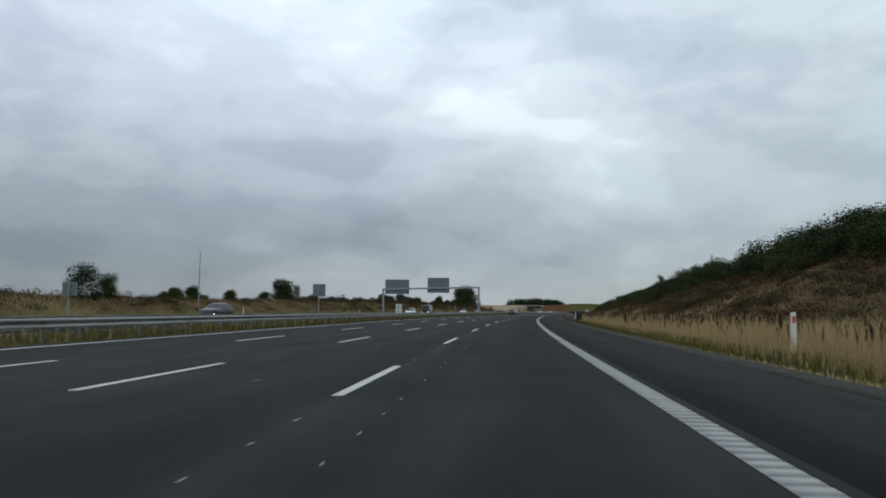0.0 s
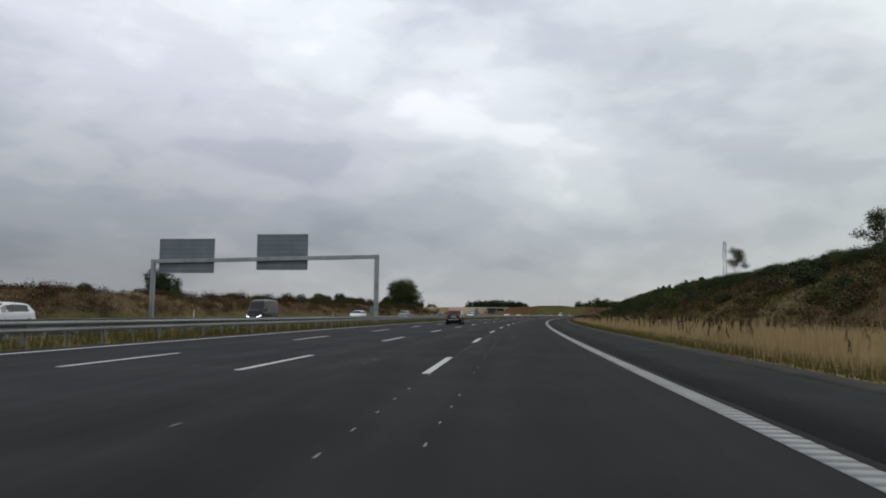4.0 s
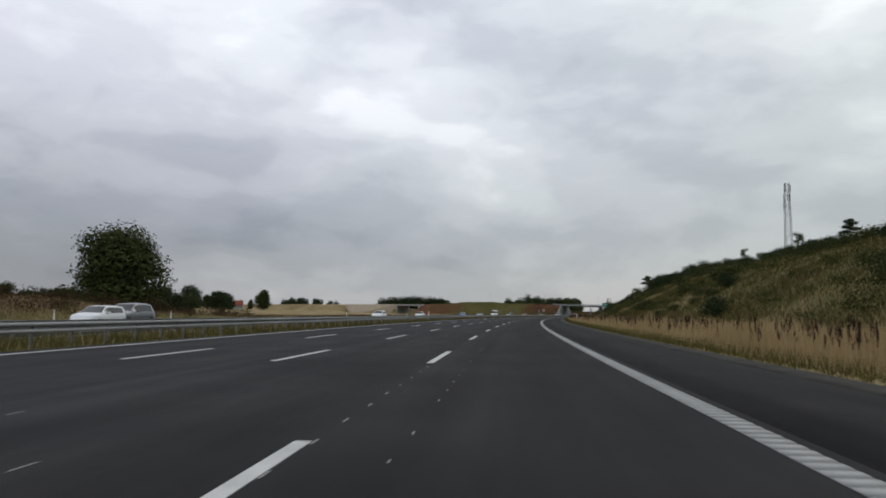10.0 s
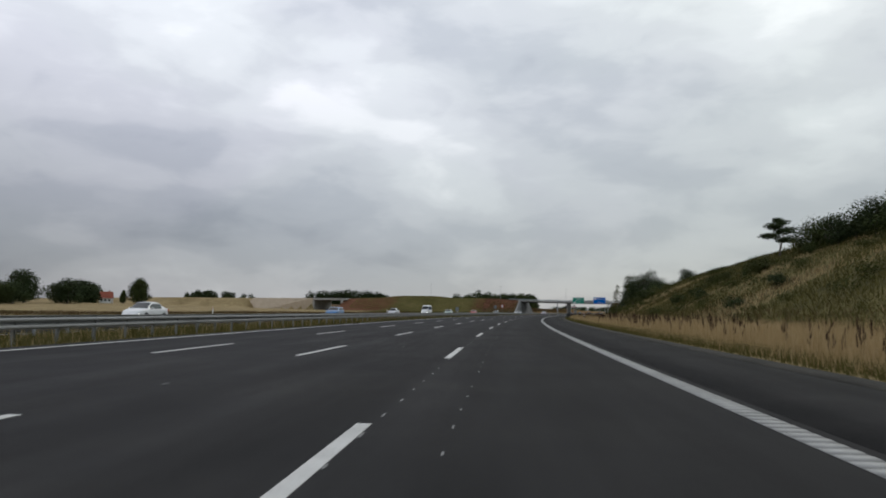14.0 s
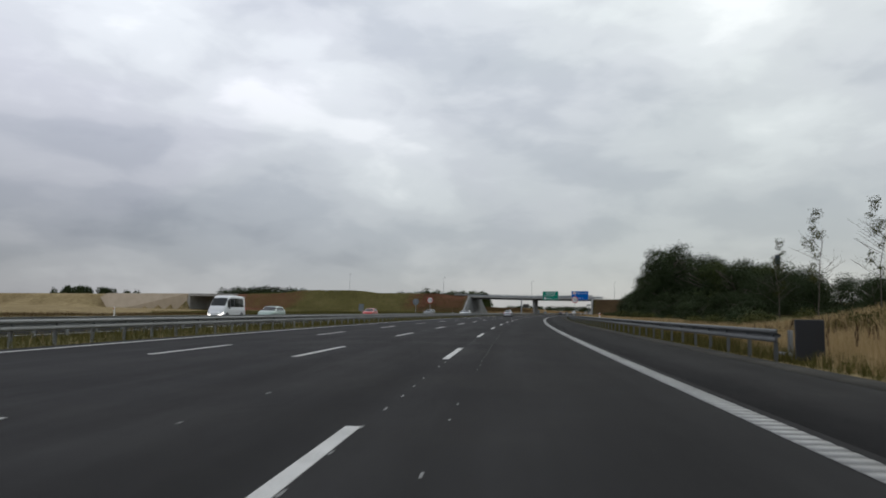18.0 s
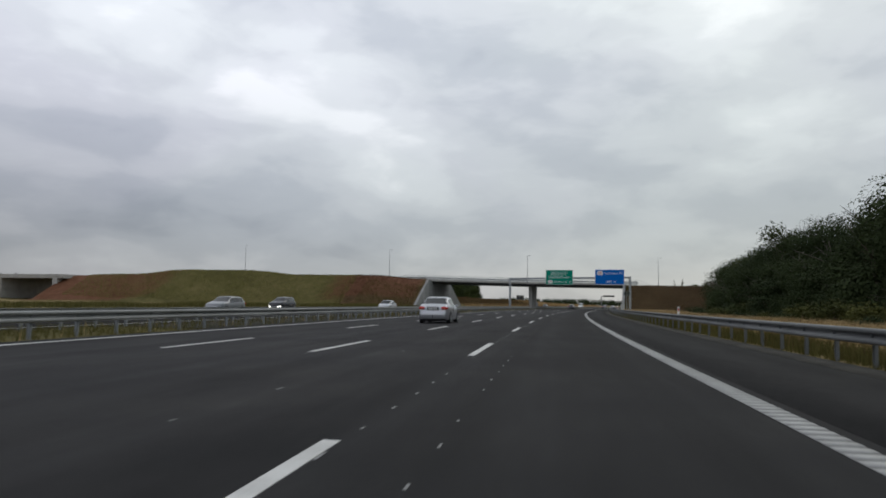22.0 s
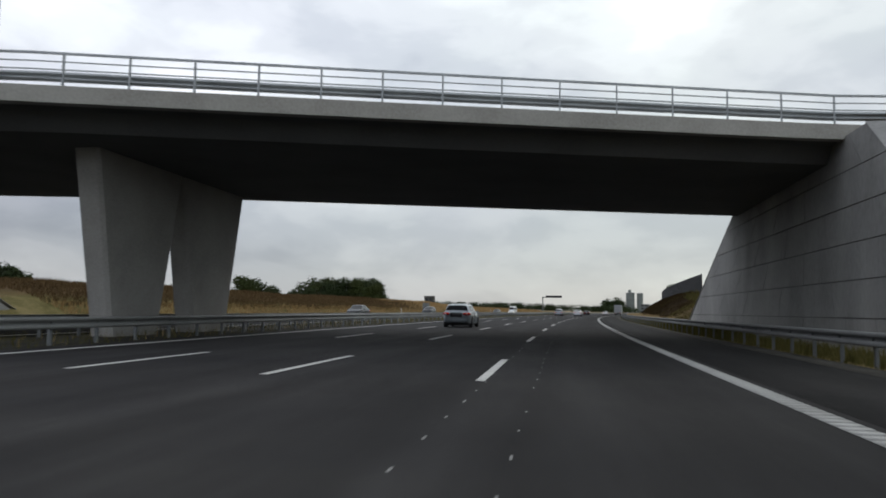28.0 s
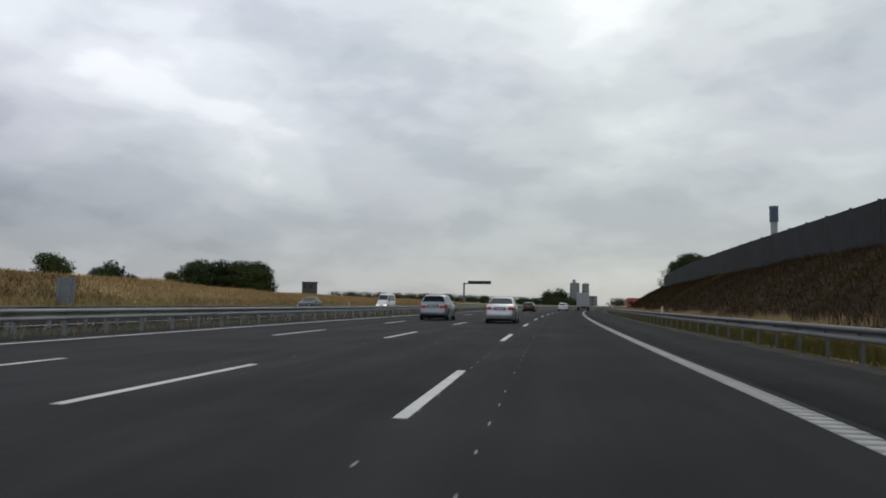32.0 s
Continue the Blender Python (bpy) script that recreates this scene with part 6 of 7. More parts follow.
far_wood(590, -322, 615, -268, 9, 13, 19, "dark trees behind the withered scrub")
far_wood(761, -308, 770, -288, 5, 13.5, 20, "dark broad clump of trees beside a farmhouse")
plant(FAR_OAK2, 402, -283, 13.5, 80, wide=1.4)
plant(FAR_OAK, 779, -271, 17.5, 15, "cone-shaped tree standing alone beside a farmhouse", wide=0.85)

# the hill's trees and thickets: none stands above the hill's skyline, given here as heights over the verge's far side
SKYLINE_S = (26, 54, 65, 71, 77, 90, 98, 106, 110, 114, 122, 130, 139, 148, 158, 172, 192, 206, 230, 253, 260, 264, 275, 300, 315, 345, 372, 400, 416, 434, 450, 462, 467, 473, 480, 492, 504, 522, 550, 580)
SKYLINE_Z = (10.4, 10.0, 10.2, 9.6, 9.0, 8.9, 9.2, 9.8, 9.2, 8.4, 8.7, 8.3, 8.2, 7.8, 7.8, 7.5, 7.6, 7.5, 7.7, 8.0, 8.5, 8.7, 8.4, 8.4, 8.8, 8.9, 9.0, 9.3, 9.7, 10.8, 10.9, 10.6, 10.7, 10.5, 9.8, 8.4, 8.2, 8.0, 7.3, 6.0)


def headroom(s, u):
    """How tall a bush may be at that spot of the hill."""
    return 1.12 + (float(np.interp(s, SKYLINE_S, SKYLINE_Z)) - 1.12) * (u - 1.5) / 28.5 - land_z(s, u)


THICKETS = [tree_kind("thorn_tree", "low dense dark green thorn tree on the hill's crest", "tree", "hill trees", 3, random_lobes(110 + q, 14, 1.5, 0.5, 2.3, 0.55, 0.9), 3000, 0.068, (LEAF_DARK, LEAF, LEAF_DARK)[q], 120 + q, 0.09, 6) for q in range(3)]
for k, (s, u, h, kind) in enumerate(((198.8, 43.5, 7.7, THIN), (244.7, 38, 6.6, THIN), (293, 40, 3.4, PINE), (330, 41, 3.0, THIN), (349, 38, 2.6, THIN), (415, 39, 2.6, THIN), (484, 29.5, 4.4, PINE), (378, 36, 2.8, THIN), (365, 37, 2.6, PINE), (120, 34, 2.6, THIN), (150, 35, 2.4, THIN), (92, 33, 3.4, THICKETS[0]), (66, 30, 3.6, THICKETS[2]), (61, 30, 3.4, THICKETS[0]), (47, 33, 4.2, THICKETS[1]), (38, 32, 4.6, THICKETS[2]), (30, 33, 5.0, THICKETS[0]))):
    plant(kind, s, u, h, 61 * k, "tree on the hill's crest" + (" with thin leaves" if kind is THIN else " with dark leaves"), wide=1.3)
rnd = random.Random(90)
THORN = [dict(q, name="thorn_thicket", category="thicket", group="thorn thickets on the hill") for q in BUSHES]
LOW = [dict(q, name="bush", category="bush", group="roadside bushes") for q in BUSHES]

# the dense belt along the crest of the first stretch
for k in range(100):
    s = 26 + 1.8 * k + rnd.uniform(-1.2, 1.2)
    u = rnd.uniform(25.5, 32.5)
    room = headroom(s, u)
    if room > 0.9:
        plant(THICKETS[k % 3], s, u, room * rnd.uniform(0.68, 1.08), 67 * k, sink=0.2, wide=rnd.uniform(1.1, 1.6) * max(1.0, 1.7 / room))
for k in range(260):
    s = rnd.uniform(28, 240)
    low = 24.0 - 6.5 * float(smooth(70, 180, s)) - 3.5 * float(smooth(75, 90, s) * (1 - smooth(118, 135, s)))
    u = low + (31 - low) * rnd.random() ** 0.75
    if float(wobble(s, u, 7.0, 8.0)) < -0.3:
        continue
    h = min(rnd.choice((1.3, 1.7, 2.1, 2.6)) * rnd.uniform(0.85, 1.1), headroom(s, u))
    if h > 0.6:
        plant(THORN[rnd.choice((1, 1, 3, 1, 0))], s, u, h, rnd.uniform(0, 360), "dark green thorn thicket on the hill beside the motorway", sink=0.15, wide=rnd.uniform(1.1, 1.7))
# olive and dark bushes over the grassy middle of the hill
for k in range(150):
    s = rnd.uniform(205, 330)
    u = rnd.uniform(16.5, 33)
    if float(wobble(s, u, 6.0, 3.0)) < -0.15:
        continue
    h = min(rnd.choice((1.0, 1.5, 2.0, 2.6)) * rnd.uniform(0.85, 1.1), headroom(s, u))
    if h > 0.5:
        plant(LOW[rnd.choice((1, 0, 3, 3, 0, 1))], s, u, h, rnd.uniform(0, 360), "dark olive bush on the overgrown hillside", sink=0.15, wide=rnd.uniform(1.0, 1.6))
for k in range(150):
    s = 238 + 2.15 * k + rnd.uniform(-1.5, 1.5)
    u = rnd.uniform(30, 38)
    room = headroom(s, u)
    if room > 0.5 and not (494 < s < 512):
        plant(BUSHES[rnd.choice((1, 1, 3, 0))], s, u, min(room, 3.0) * rnd.uniform(0.6, 1.02), rnd.uniform(0, 360), "dark green bush along the hill's crest", sink=0.15, wide=rnd.uniform(1.0, 1.6))
for k in range(140):
    s, u = rnd.uniform(300, 545), 16.5 + 15 * rnd.random() ** 1.2
    if float(wobble(s, u, 9.0, 5.0)) < 0.05:
        continue
    plant(BUSHES[rnd.choice((0, 2, 1, 3, 2))], s, u, min(rnd.uniform(0.9, 2.6), max(0.5, headroom(s, u))), rnd.uniform(0, 360), sink=0.15, wide=rnd.uniform(1.1, 1.9))
# thorn trees where the hill's end shows against the sky
for k, (s, u, h) in enumerate(((478, 31, 3.6), (474, 31, 3.6), (470, 30, 3.4), (465, 31, 3.6), (461, 31, 3.6), (456, 30, 3.2), (540, 30, 2.6), (545, 31, 2.2), (452, 32, 2.8), (446, 31, 2.4), (434, 33, 2.4), (422, 32, 2.2))):
    plant(THICKETS[k % 3], s, u, h, 83 * k, "dark thorn tree near the hill's end", sink=0.2, wide=1.25)

for k in range(62):
    s = 350 + 2.05 * k + rnd.uniform(-1, 1)
    u = rnd.uniform(31, 37)
    plant(THICKETS[k % 3], s, u, headroom(s, u) * rnd.uniform(0.7, 0.98), 71 * k, "dark thorn tree on the hill's highest crest", sink=0.2, wide=rnd.uniform(0.9, 1.3))

# the wood beside the second crash barrier
for k, (s, u, h, kind) in enumerate(((711, 36, 19.4, WILLOW), (703, 33, 17.5, WILLOW), (690, 28.5, 16.4, WILLOW), (696, 30, 16.6, WILLOW), (685, 29, 12.5, WILLOW), (706, 28.5, 12, WOOD), (715, 30, 11, WOOD), (724, 33, 11, WOOD), (700, 38, 15, WOOD), (690, 36, 13.4, WOOD), (680, 36, 10.5, WOOD), (674, 39, 11.5, OAK2), (664, 36, 10.8, OAK), (668, 41, 11.5, WILLOW), (656, 37, 8.4, WOOD), (648, 39, 8.2, WOOD), (640, 37, 7.0, WOOD), (632, 36, 6.2, WOOD), (624, 37, 6.2, WOOD), (616, 35, 5.6, WOOD), (608, 34, 5.2, WOOD), (600, 34, 5.0, WOOD), (590, 33, 4.6, WOOD), (580, 32, 4.2, WOOD),
                                     (735, 32, 12.0, WOOD), (742, 34, 12.6, WOOD), (746, 30, 12.4, THIN), (752, 31, 11.2, WOOD), (760, 32, 10.8, WOOD), (768, 31, 10.6, WOOD), (776, 32, 10.8, WOOD), (784, 33, 10.6, WOOD), (789, 34, 10.8, OAK), (781, 37, 12.0, OAK), (766, 38, 13.0, WOOD), (750, 40, 14.0, WOOD), (738, 43, 14.4, OAK), (762, 26, 6.8, WOOD), (778, 28, 8.8, WOOD), (784, 29, 9.2, WOOD), (791, 30.5, 10.0, WOOD), (797, 33, 10.6, WOOD), (803, 36, 11.6, OAK), (688, 38, 14.0, WILLOW), (665, 35, 12.0, WILLOW), (645, 35, 9.6, WILLOW), (624, 35, 6.9, WILLOW), (752, 25, 6.8, WOOD), (742, 25, 7.2, WOOD), (732, 26, 7.4, WOOD), (722, 26, 7.0, WOOD), (712, 27, 8.4, WOOD), (703, 26, 8.0, WOOD), (694, 25.5, 6.0, WOOD), (684, 27, 5.6, WOOD), (674, 28, 5.8, WOOD), (664, 28, 5.2, WOOD), (654, 29, 4.8, WOOD), (644, 29, 4.4, WOOD), (634, 29.5, 4.2, WOOD), (624, 29, 4.0, WOOD), (614, 28, 3.6, WOOD))):
    plant(kind, s, u, h, 47 * k, sink=0.3, wide=1.2)
for k in range(23):
    s = 604 + 7.0 * k + rnd.uniform(-2, 2)
    tall = float(np.interp(s, (600, 640, 665, 690, 720, 740, 790), (3.2, 3.6, 4.4, 5.0, 5.4, 5.6, 5.0)))
    plant(WOOD if k % 3 else OAK2, s, rnd.uniform(23.5, 27), tall * rnd.uniform(0.75, 1.05), 53 * k, "dense dark tree in the front row of the roadside wood", sink=0.5, wide=1.6)
for k in range(16):
    s = 596 + 11 * k + rnd.uniform(-3, 3)
    tall = float(np.interp(s, (600, 640, 660, 700, 730, 780), (4.6, 6.4, 9.0, 13, 12, 9.5)))
    plant((WOOD, OAK, OAK2)[k % 3], s, rnd.uniform(41, 52), tall * rnd.uniform(0.9, 1.1), 71 * k, "tree standing deeper in the roadside wood", sink=0.4, wide=1.35)
for k, (s, u, h) in enumerate(((573.8, 19.3, 6.2), (567.5, 19.3, 7.0), (560, 19.3, 6.0), (552, 20.5, 5.0), (953.4, 27, 6.5), (942, 30, 6.0), (933, 30, 6.2))):
    plant(BARE, s, u, h, 77 * k, sink=0.1)
for k in range(44):
    s = rnd.uniform(572, 762)
    plant(LOW[rnd.choice((0, 1, 3, 1))], s, rnd.uniform(18.5, 24), rnd.uniform(1.2, 2.6), rnd.uniform(0, 360), "green bush at the foot of the roadside wood", sink=0.2, wide=1.6)
for k in range(64):
    s = rnd.uniform(882, 947)
    plant(LOW[rnd.choice((0, 1, 4, 3, 1))], s, rnd.uniform(20.5, 32), rnd.uniform(1.2, 2.5), rnd.uniform(0, 360), "green bush on the bank beyond the bridge", wide=1.3)
for k, (s, u, h) in enumerate(((866, 34.5, 2.6), (867, 37.5, 1.8), (866, 31.0, 1.4))):
    plant(LOW[0 if k else 2], s, u, h, 40 * k, "olive bush on the overpass ramp", sink=0.2, wide=1.9)
# withered scrub beyond the oncoming lanes, thickest before the lone tree, and over the slopes of the hill


def scrub(name, label, mat, spots, leaves, size, seed):
    """A thick growth of low bushes nobody could count, as one object; spots: (s, u, height, width) each."""
    lobes, q = [], random.Random(seed)
    for s, u, h, w in spots:
        p = W(s, u, land_z(s, u))
        lobes.append((p.x, p.y, p.z + h * 0.5, w * 0.5, w * 0.5, h * 0.5))
        lobes.append((p.x + q.uniform(-0.4, 0.4) * w, p.y + q.uniform(-0.4, 0.4) * w, p.z + h * 0.3, w * 0.45, w * 0.45, h * 0.38))
    ob = new(name, leaf_mesh(name, lobes, leaves * len(spots), size, mat, seed, 0.3))
    tagged(ob, label, "scrub", kind="stuff")


spots = [(rnd.uniform(-40, 175), rnd.uniform(-62, -42.6), rnd.uniform(0.4, 1.1), rnd.uniform(1.0, 2.4)) for k in range(330)]
for k in range(560):
    s, u = rnd.uniform(165, 400), rnd.uniform(-62, -42.4)
    spots.append((s, u, rnd.uniform(0.6, 1.3) + 1.1 * float(smooth(180, 250, s)) * rnd.random(), rnd.uniform(1.2, 2.6)))
scrub("withered_bushes", "reddish brown withered bushes covering the bank", RUSSET, spots, 125, 0.095, 71)
scrub("olive_bushes", "dull olive bushes among the withered scrub", SHRUB, [(rnd.uniform(-30, 400), rnd.uniform(-60, -43), rnd.uniform(0.6, 1.5), rnd.uniform(1.0, 2.2)) for k in range(90)], 170, 0.085, 72)
spots = []
for k in range(640):
    s, u = rnd.uniform(8, 240), rnd.uniform(15.5, 28)
    spots.append((s, u, min(rnd.uniform(0.4, 1.0), max(0.4, headroom(s, u))), rnd.uniform(0.9, 2.0)))
scrub("dark_scrub", "dark green brambles among the brown scrub of the hill", LEAF_DARK, [(s, u, min(h * 1.3, max(0.4, headroom(s, u))), w * 1.1) for k, (s, u, h, w) in enumerate(spots) if k % 3 == 0 and u > 17.5], 170, 0.07, 75)
scrub("brown_scrub", "brown scrub on the lower slope of the hill", RUSSET, spots, 170, 0.07, 73)
spots = []
for k in range(1300):
    s, u = rnd.uniform(230, 560), rnd.uniform(15.8, 35)
    if float(wobble(s, u, 8.0, 5.0)) + rnd.gauss(0, 0.2) + 0.03 * (u - 24) > -0.12:
        spots.append((s, u, min(rnd.uniform(0.35, 1.25), max(0.35, headroom(s, u))), rnd.uniform(0.9, 2.2)))
scrub("green_scrub", "dull olive scrub on the hillside", SHRUB, spots, 150, 0.07, 74)
for k in range(16):
    s = rnd.uniform(225, 400)
    plant(THICKETS[k % 3], s, rnd.uniform(-72, -56), rnd.uniform(1.8, 3.4), rnd.uniform(0, 360), "dark green thorn tree among the withered scrub", sink=0.3, wide=1.2)
for k in range(12):
    plant(LOW[rnd.choice((4, 1))], rnd.uniform(880, 960), rnd.uniform(-75, -54), rnd.uniform(1.0, 2.0), rnd.uniform(0, 360), "dark bush on the crest of the grassy bank", wide=1.5)


# ---- vehicles ----
GLASS = plain("tinted_car_glass", (0.014, 0.017, 0.017), 0.06, 0.0, 0.4)
# green-grey base stands for daylight seen through and mirrored in the sedan's side windows
DAYLIT_GLASS = plain("daylit_side_glass", (0.06, 0.075, 0.07), 0.08, 0.0, 0.45)
DARK_PANE = plain("black_tinted_glass", (0.006, 0.007, 0.008), 0.1, 0.0, 0.1)
DARK_RIM = plain("dark_alloy_rim", (0.09, 0.092, 0.095), 0.4, 0.4)
AMBER = plain("amber_lamp", (0.6, 0.17, 0.06), 0.22, 0.0, 0.45)
TYRE = plain("tyre_rubber", (0.018, 0.018, 0.018), 0.85)
RIM = plain("alloy_rim", (0.42, 0.43, 0.44), 0.38, 0.35)
TAIL_RED = plain("red_tail_lamp", (0.46, 0.012, 0.008), 0.22, 0.0, 0.45)
LAMP_ON = plain("lit_headlamp", (1.0, 0.97, 0.9), 0.2, glow=3.0)
LAMP_CLEAR = plain("clear_lamp", (0.55, 0.56, 0.57), 0.2)
CHROME = plain("chrome", (0.6, 0.6, 0.6), 0.15, 1.0)
PLATE = plain("number_plate", (0.6, 0.6, 0.58), 0.5)
# darker copy of the plate: shade on the estate car's tail, put into the colour
SHADED_PLATE = plain("shaded_number_plate", (0.1, 0.1, 0.1), 0.6)
TRIM = plain("black_trim", (0.02, 0.02, 0.022), 0.55)


def paint(name, color, metal=0.3):
    m = plain(name, color, 0.3 if max(color) > 0.05 else 0.2, metal, 0.5 if max(color) > 0.05 else 0.3)
    m.node_tree.nodes["Principled BSDF"].inputs["Coat Weight"].default_value = 0.35 if max(color) > 0.05 else 0.12
    return m


PAINTS = dict(dark=paint("dark_car_paint", (0.004, 0.0055, 0.0085), 0.0), white=paint("white_car_paint", (0.68, 0.69, 0.69), 0.0), grey=paint("grey_car_paint", (0.12, 0.13, 0.14)), silver=paint("silver_car_paint", (0.43, 0.435, 0.46), 0.6),
              blue=paint("blue_car_paint", (0.03, 0.13, 0.3)), red=paint("red_car_paint", (0.42, 0.03, 0.02)), green=paint("pale_green_car_paint", (0.3, 0.38, 0.34)), iceblue=paint("silver_blue_car_paint", (0.22, 0.25, 0.275), 0.55))
SOFT_TOP = material("red_soft_top", [(0.10, 0.012, 0.016), (0.15, 0.02, 0.024)], 3.0, 0.9, 0, 0.1, 60.0, 0.4)

# side outlines from tail to nose: length fractions with roof line and belt line heights in metres, and plan half-width factors
STYLES = dict(
    city=dict(rear_row=14, roof_row=11, lamp_rows=(99, 99), L=3.55, W=1.63, wheel=0.29, axle=(0.17, 0.82), top=((0, 0.86), (0.02, 0.95), (0.06, 1.06), (0.17, 1.40), (0.28, 1.47), (0.48, 1.49), (0.62, 1.41), (0.80, 0.98), (0.90, 0.90), (0.97, 0.76), (1, 0.6)),
              belt=((0, 0.82), (0.05, 0.93), (0.3, 0.96), (0.75, 0.93), (0.9, 0.83), (1, 0.55)), plan=((0, 0.82), (0.04, 0.92), (0.15, 1.0), (0.8, 1.0), (0.93, 0.9), (1, 0.68)), rear=(0.09, 0.15), screen=(0.62, 0.80), side=((0.22, 0.36), (0.39, 0.66))),
    sedan=dict(lift=0.065, trim_rows=1, skirt=1, lamp_rows=(99, 99), L=4.54, W=1.76, wheel=0.315, axle=(0.215, 0.795), top=((0, 0.92), (0.015, 1.02), (0.05, 1.06), (0.115, 1.08), (0.15, 1.14), (0.28, 1.47), (0.40, 1.545), (0.55, 1.52), (0.74, 1.02), (0.85, 0.95), (0.95, 0.82), (1, 0.6)),
               belt=((0, 0.88), (0.04, 0.99), (0.3, 0.98), (0.7, 0.93), (0.88, 0.85), (1, 0.55)), plan=((0, 0.80), (0.03, 0.90), (0.14, 0.99), (0.75, 1.0), (0.92, 0.9), (1, 0.66)), rear=(0.14, 0.285), screen=(0.56, 0.735), side=((0.265, 0.435), (0.445, 0.66))),
    wagon=dict(lift=0.06, skirt=2, lamp_rows=(99, 99), L=4.70, W=1.81, wheel=0.325, axle=(0.205, 0.80), top=((0, 0.90), (0.01, 1.0), (0.03, 1.08), (0.10, 1.43), (0.17, 1.49), (0.35, 1.53), (0.54, 1.5), (0.72, 1.05), (0.85, 0.96), (0.95, 0.84), (1, 0.6)),
               belt=((0, 0.86), (0.03, 0.99), (0.3, 0.98), (0.7, 0.93), (0.88, 0.86), (1, 0.55)), plan=((0, 0.82), (0.03, 0.92), (0.12, 0.99), (0.75, 1.0), (0.92, 0.9), (1, 0.66)), rear=(0.032, 0.098), screen=(0.55, 0.715), side=((0.125, 0.25), (0.258, 0.42), (0.43, 0.64))),
    hatch=dict(L=4.05, W=1.74, wheel=0.305, axle=(0.18, 0.80), top=((0, 0.88), (0.015, 1.0), (0.04, 1.08), (0.13, 1.40), (0.24, 1.46), (0.42, 1.48), (0.56, 1.44), (0.75, 1.02), (0.87, 0.94), (0.96, 0.8), (1, 0.6)),
               belt=((0, 0.84), (0.04, 0.98), (0.3, 0.98), (0.72, 0.93), (0.88, 0.84), (1, 0.55)), plan=((0, 0.82), (0.03, 0.92), (0.13, 1.0), (0.77, 1.0), (0.92, 0.9), (1, 0.66)), rear=(0.042, 0.13), screen=(0.57, 0.745), side=((0.17, 0.37), (0.39, 0.64))),
    suv=dict(L=4.45, W=1.83, wheel=0.35, axle=(0.19, 0.80), top=((0, 0.95), (0.015, 1.1), (0.035, 1.18), (0.10, 1.58), (0.2, 1.66), (0.40, 1.68), (0.55, 1.62), (0.72, 1.16), (0.85, 1.08), (0.96, 0.92), (1, 0.65)),
             belt=((0, 0.92), (0.03, 1.08), (0.3, 1.08), (0.7, 1.04), (0.88, 0.95), (1, 0.6)), plan=((0, 0.84), (0.03, 0.93), (0.12, 1.0), (0.77, 1.0), (0.92, 0.92), (1, 0.7)), rear=(0.038, 0.10), screen=(0.56, 0.715), side=((0.13, 0.26), (0.275, 0.41), (0.43, 0.63))),
    van=dict(L=5.9, W=1.99, wheel=0.35, axle=(0.2, 0.83), top=((0, 2.3), (0.01, 2.5), (0.04, 2.6), (0.4, 2.66), (0.68, 2.62), (0.76, 2.4), (0.88, 1.42), (0.95, 1.18), (0.985, 0.95), (1, 0.7)),
             belt=((0, 1.25), (0.3, 1.27), (0.7, 1.25), (0.86, 1.2), (0.95, 1.0), (1, 0.6)), plan=((0, 0.95), (0.03, 0.99), (0.12, 1.0), (0.85, 1.0), (0.95, 0.92), (1, 0.74)), rear=(-1, -1), screen=(0.765, 0.872), side=((0.10, 0.28), (0.3, 0.5), (0.52, 0.66), (0.69, 0.80))))


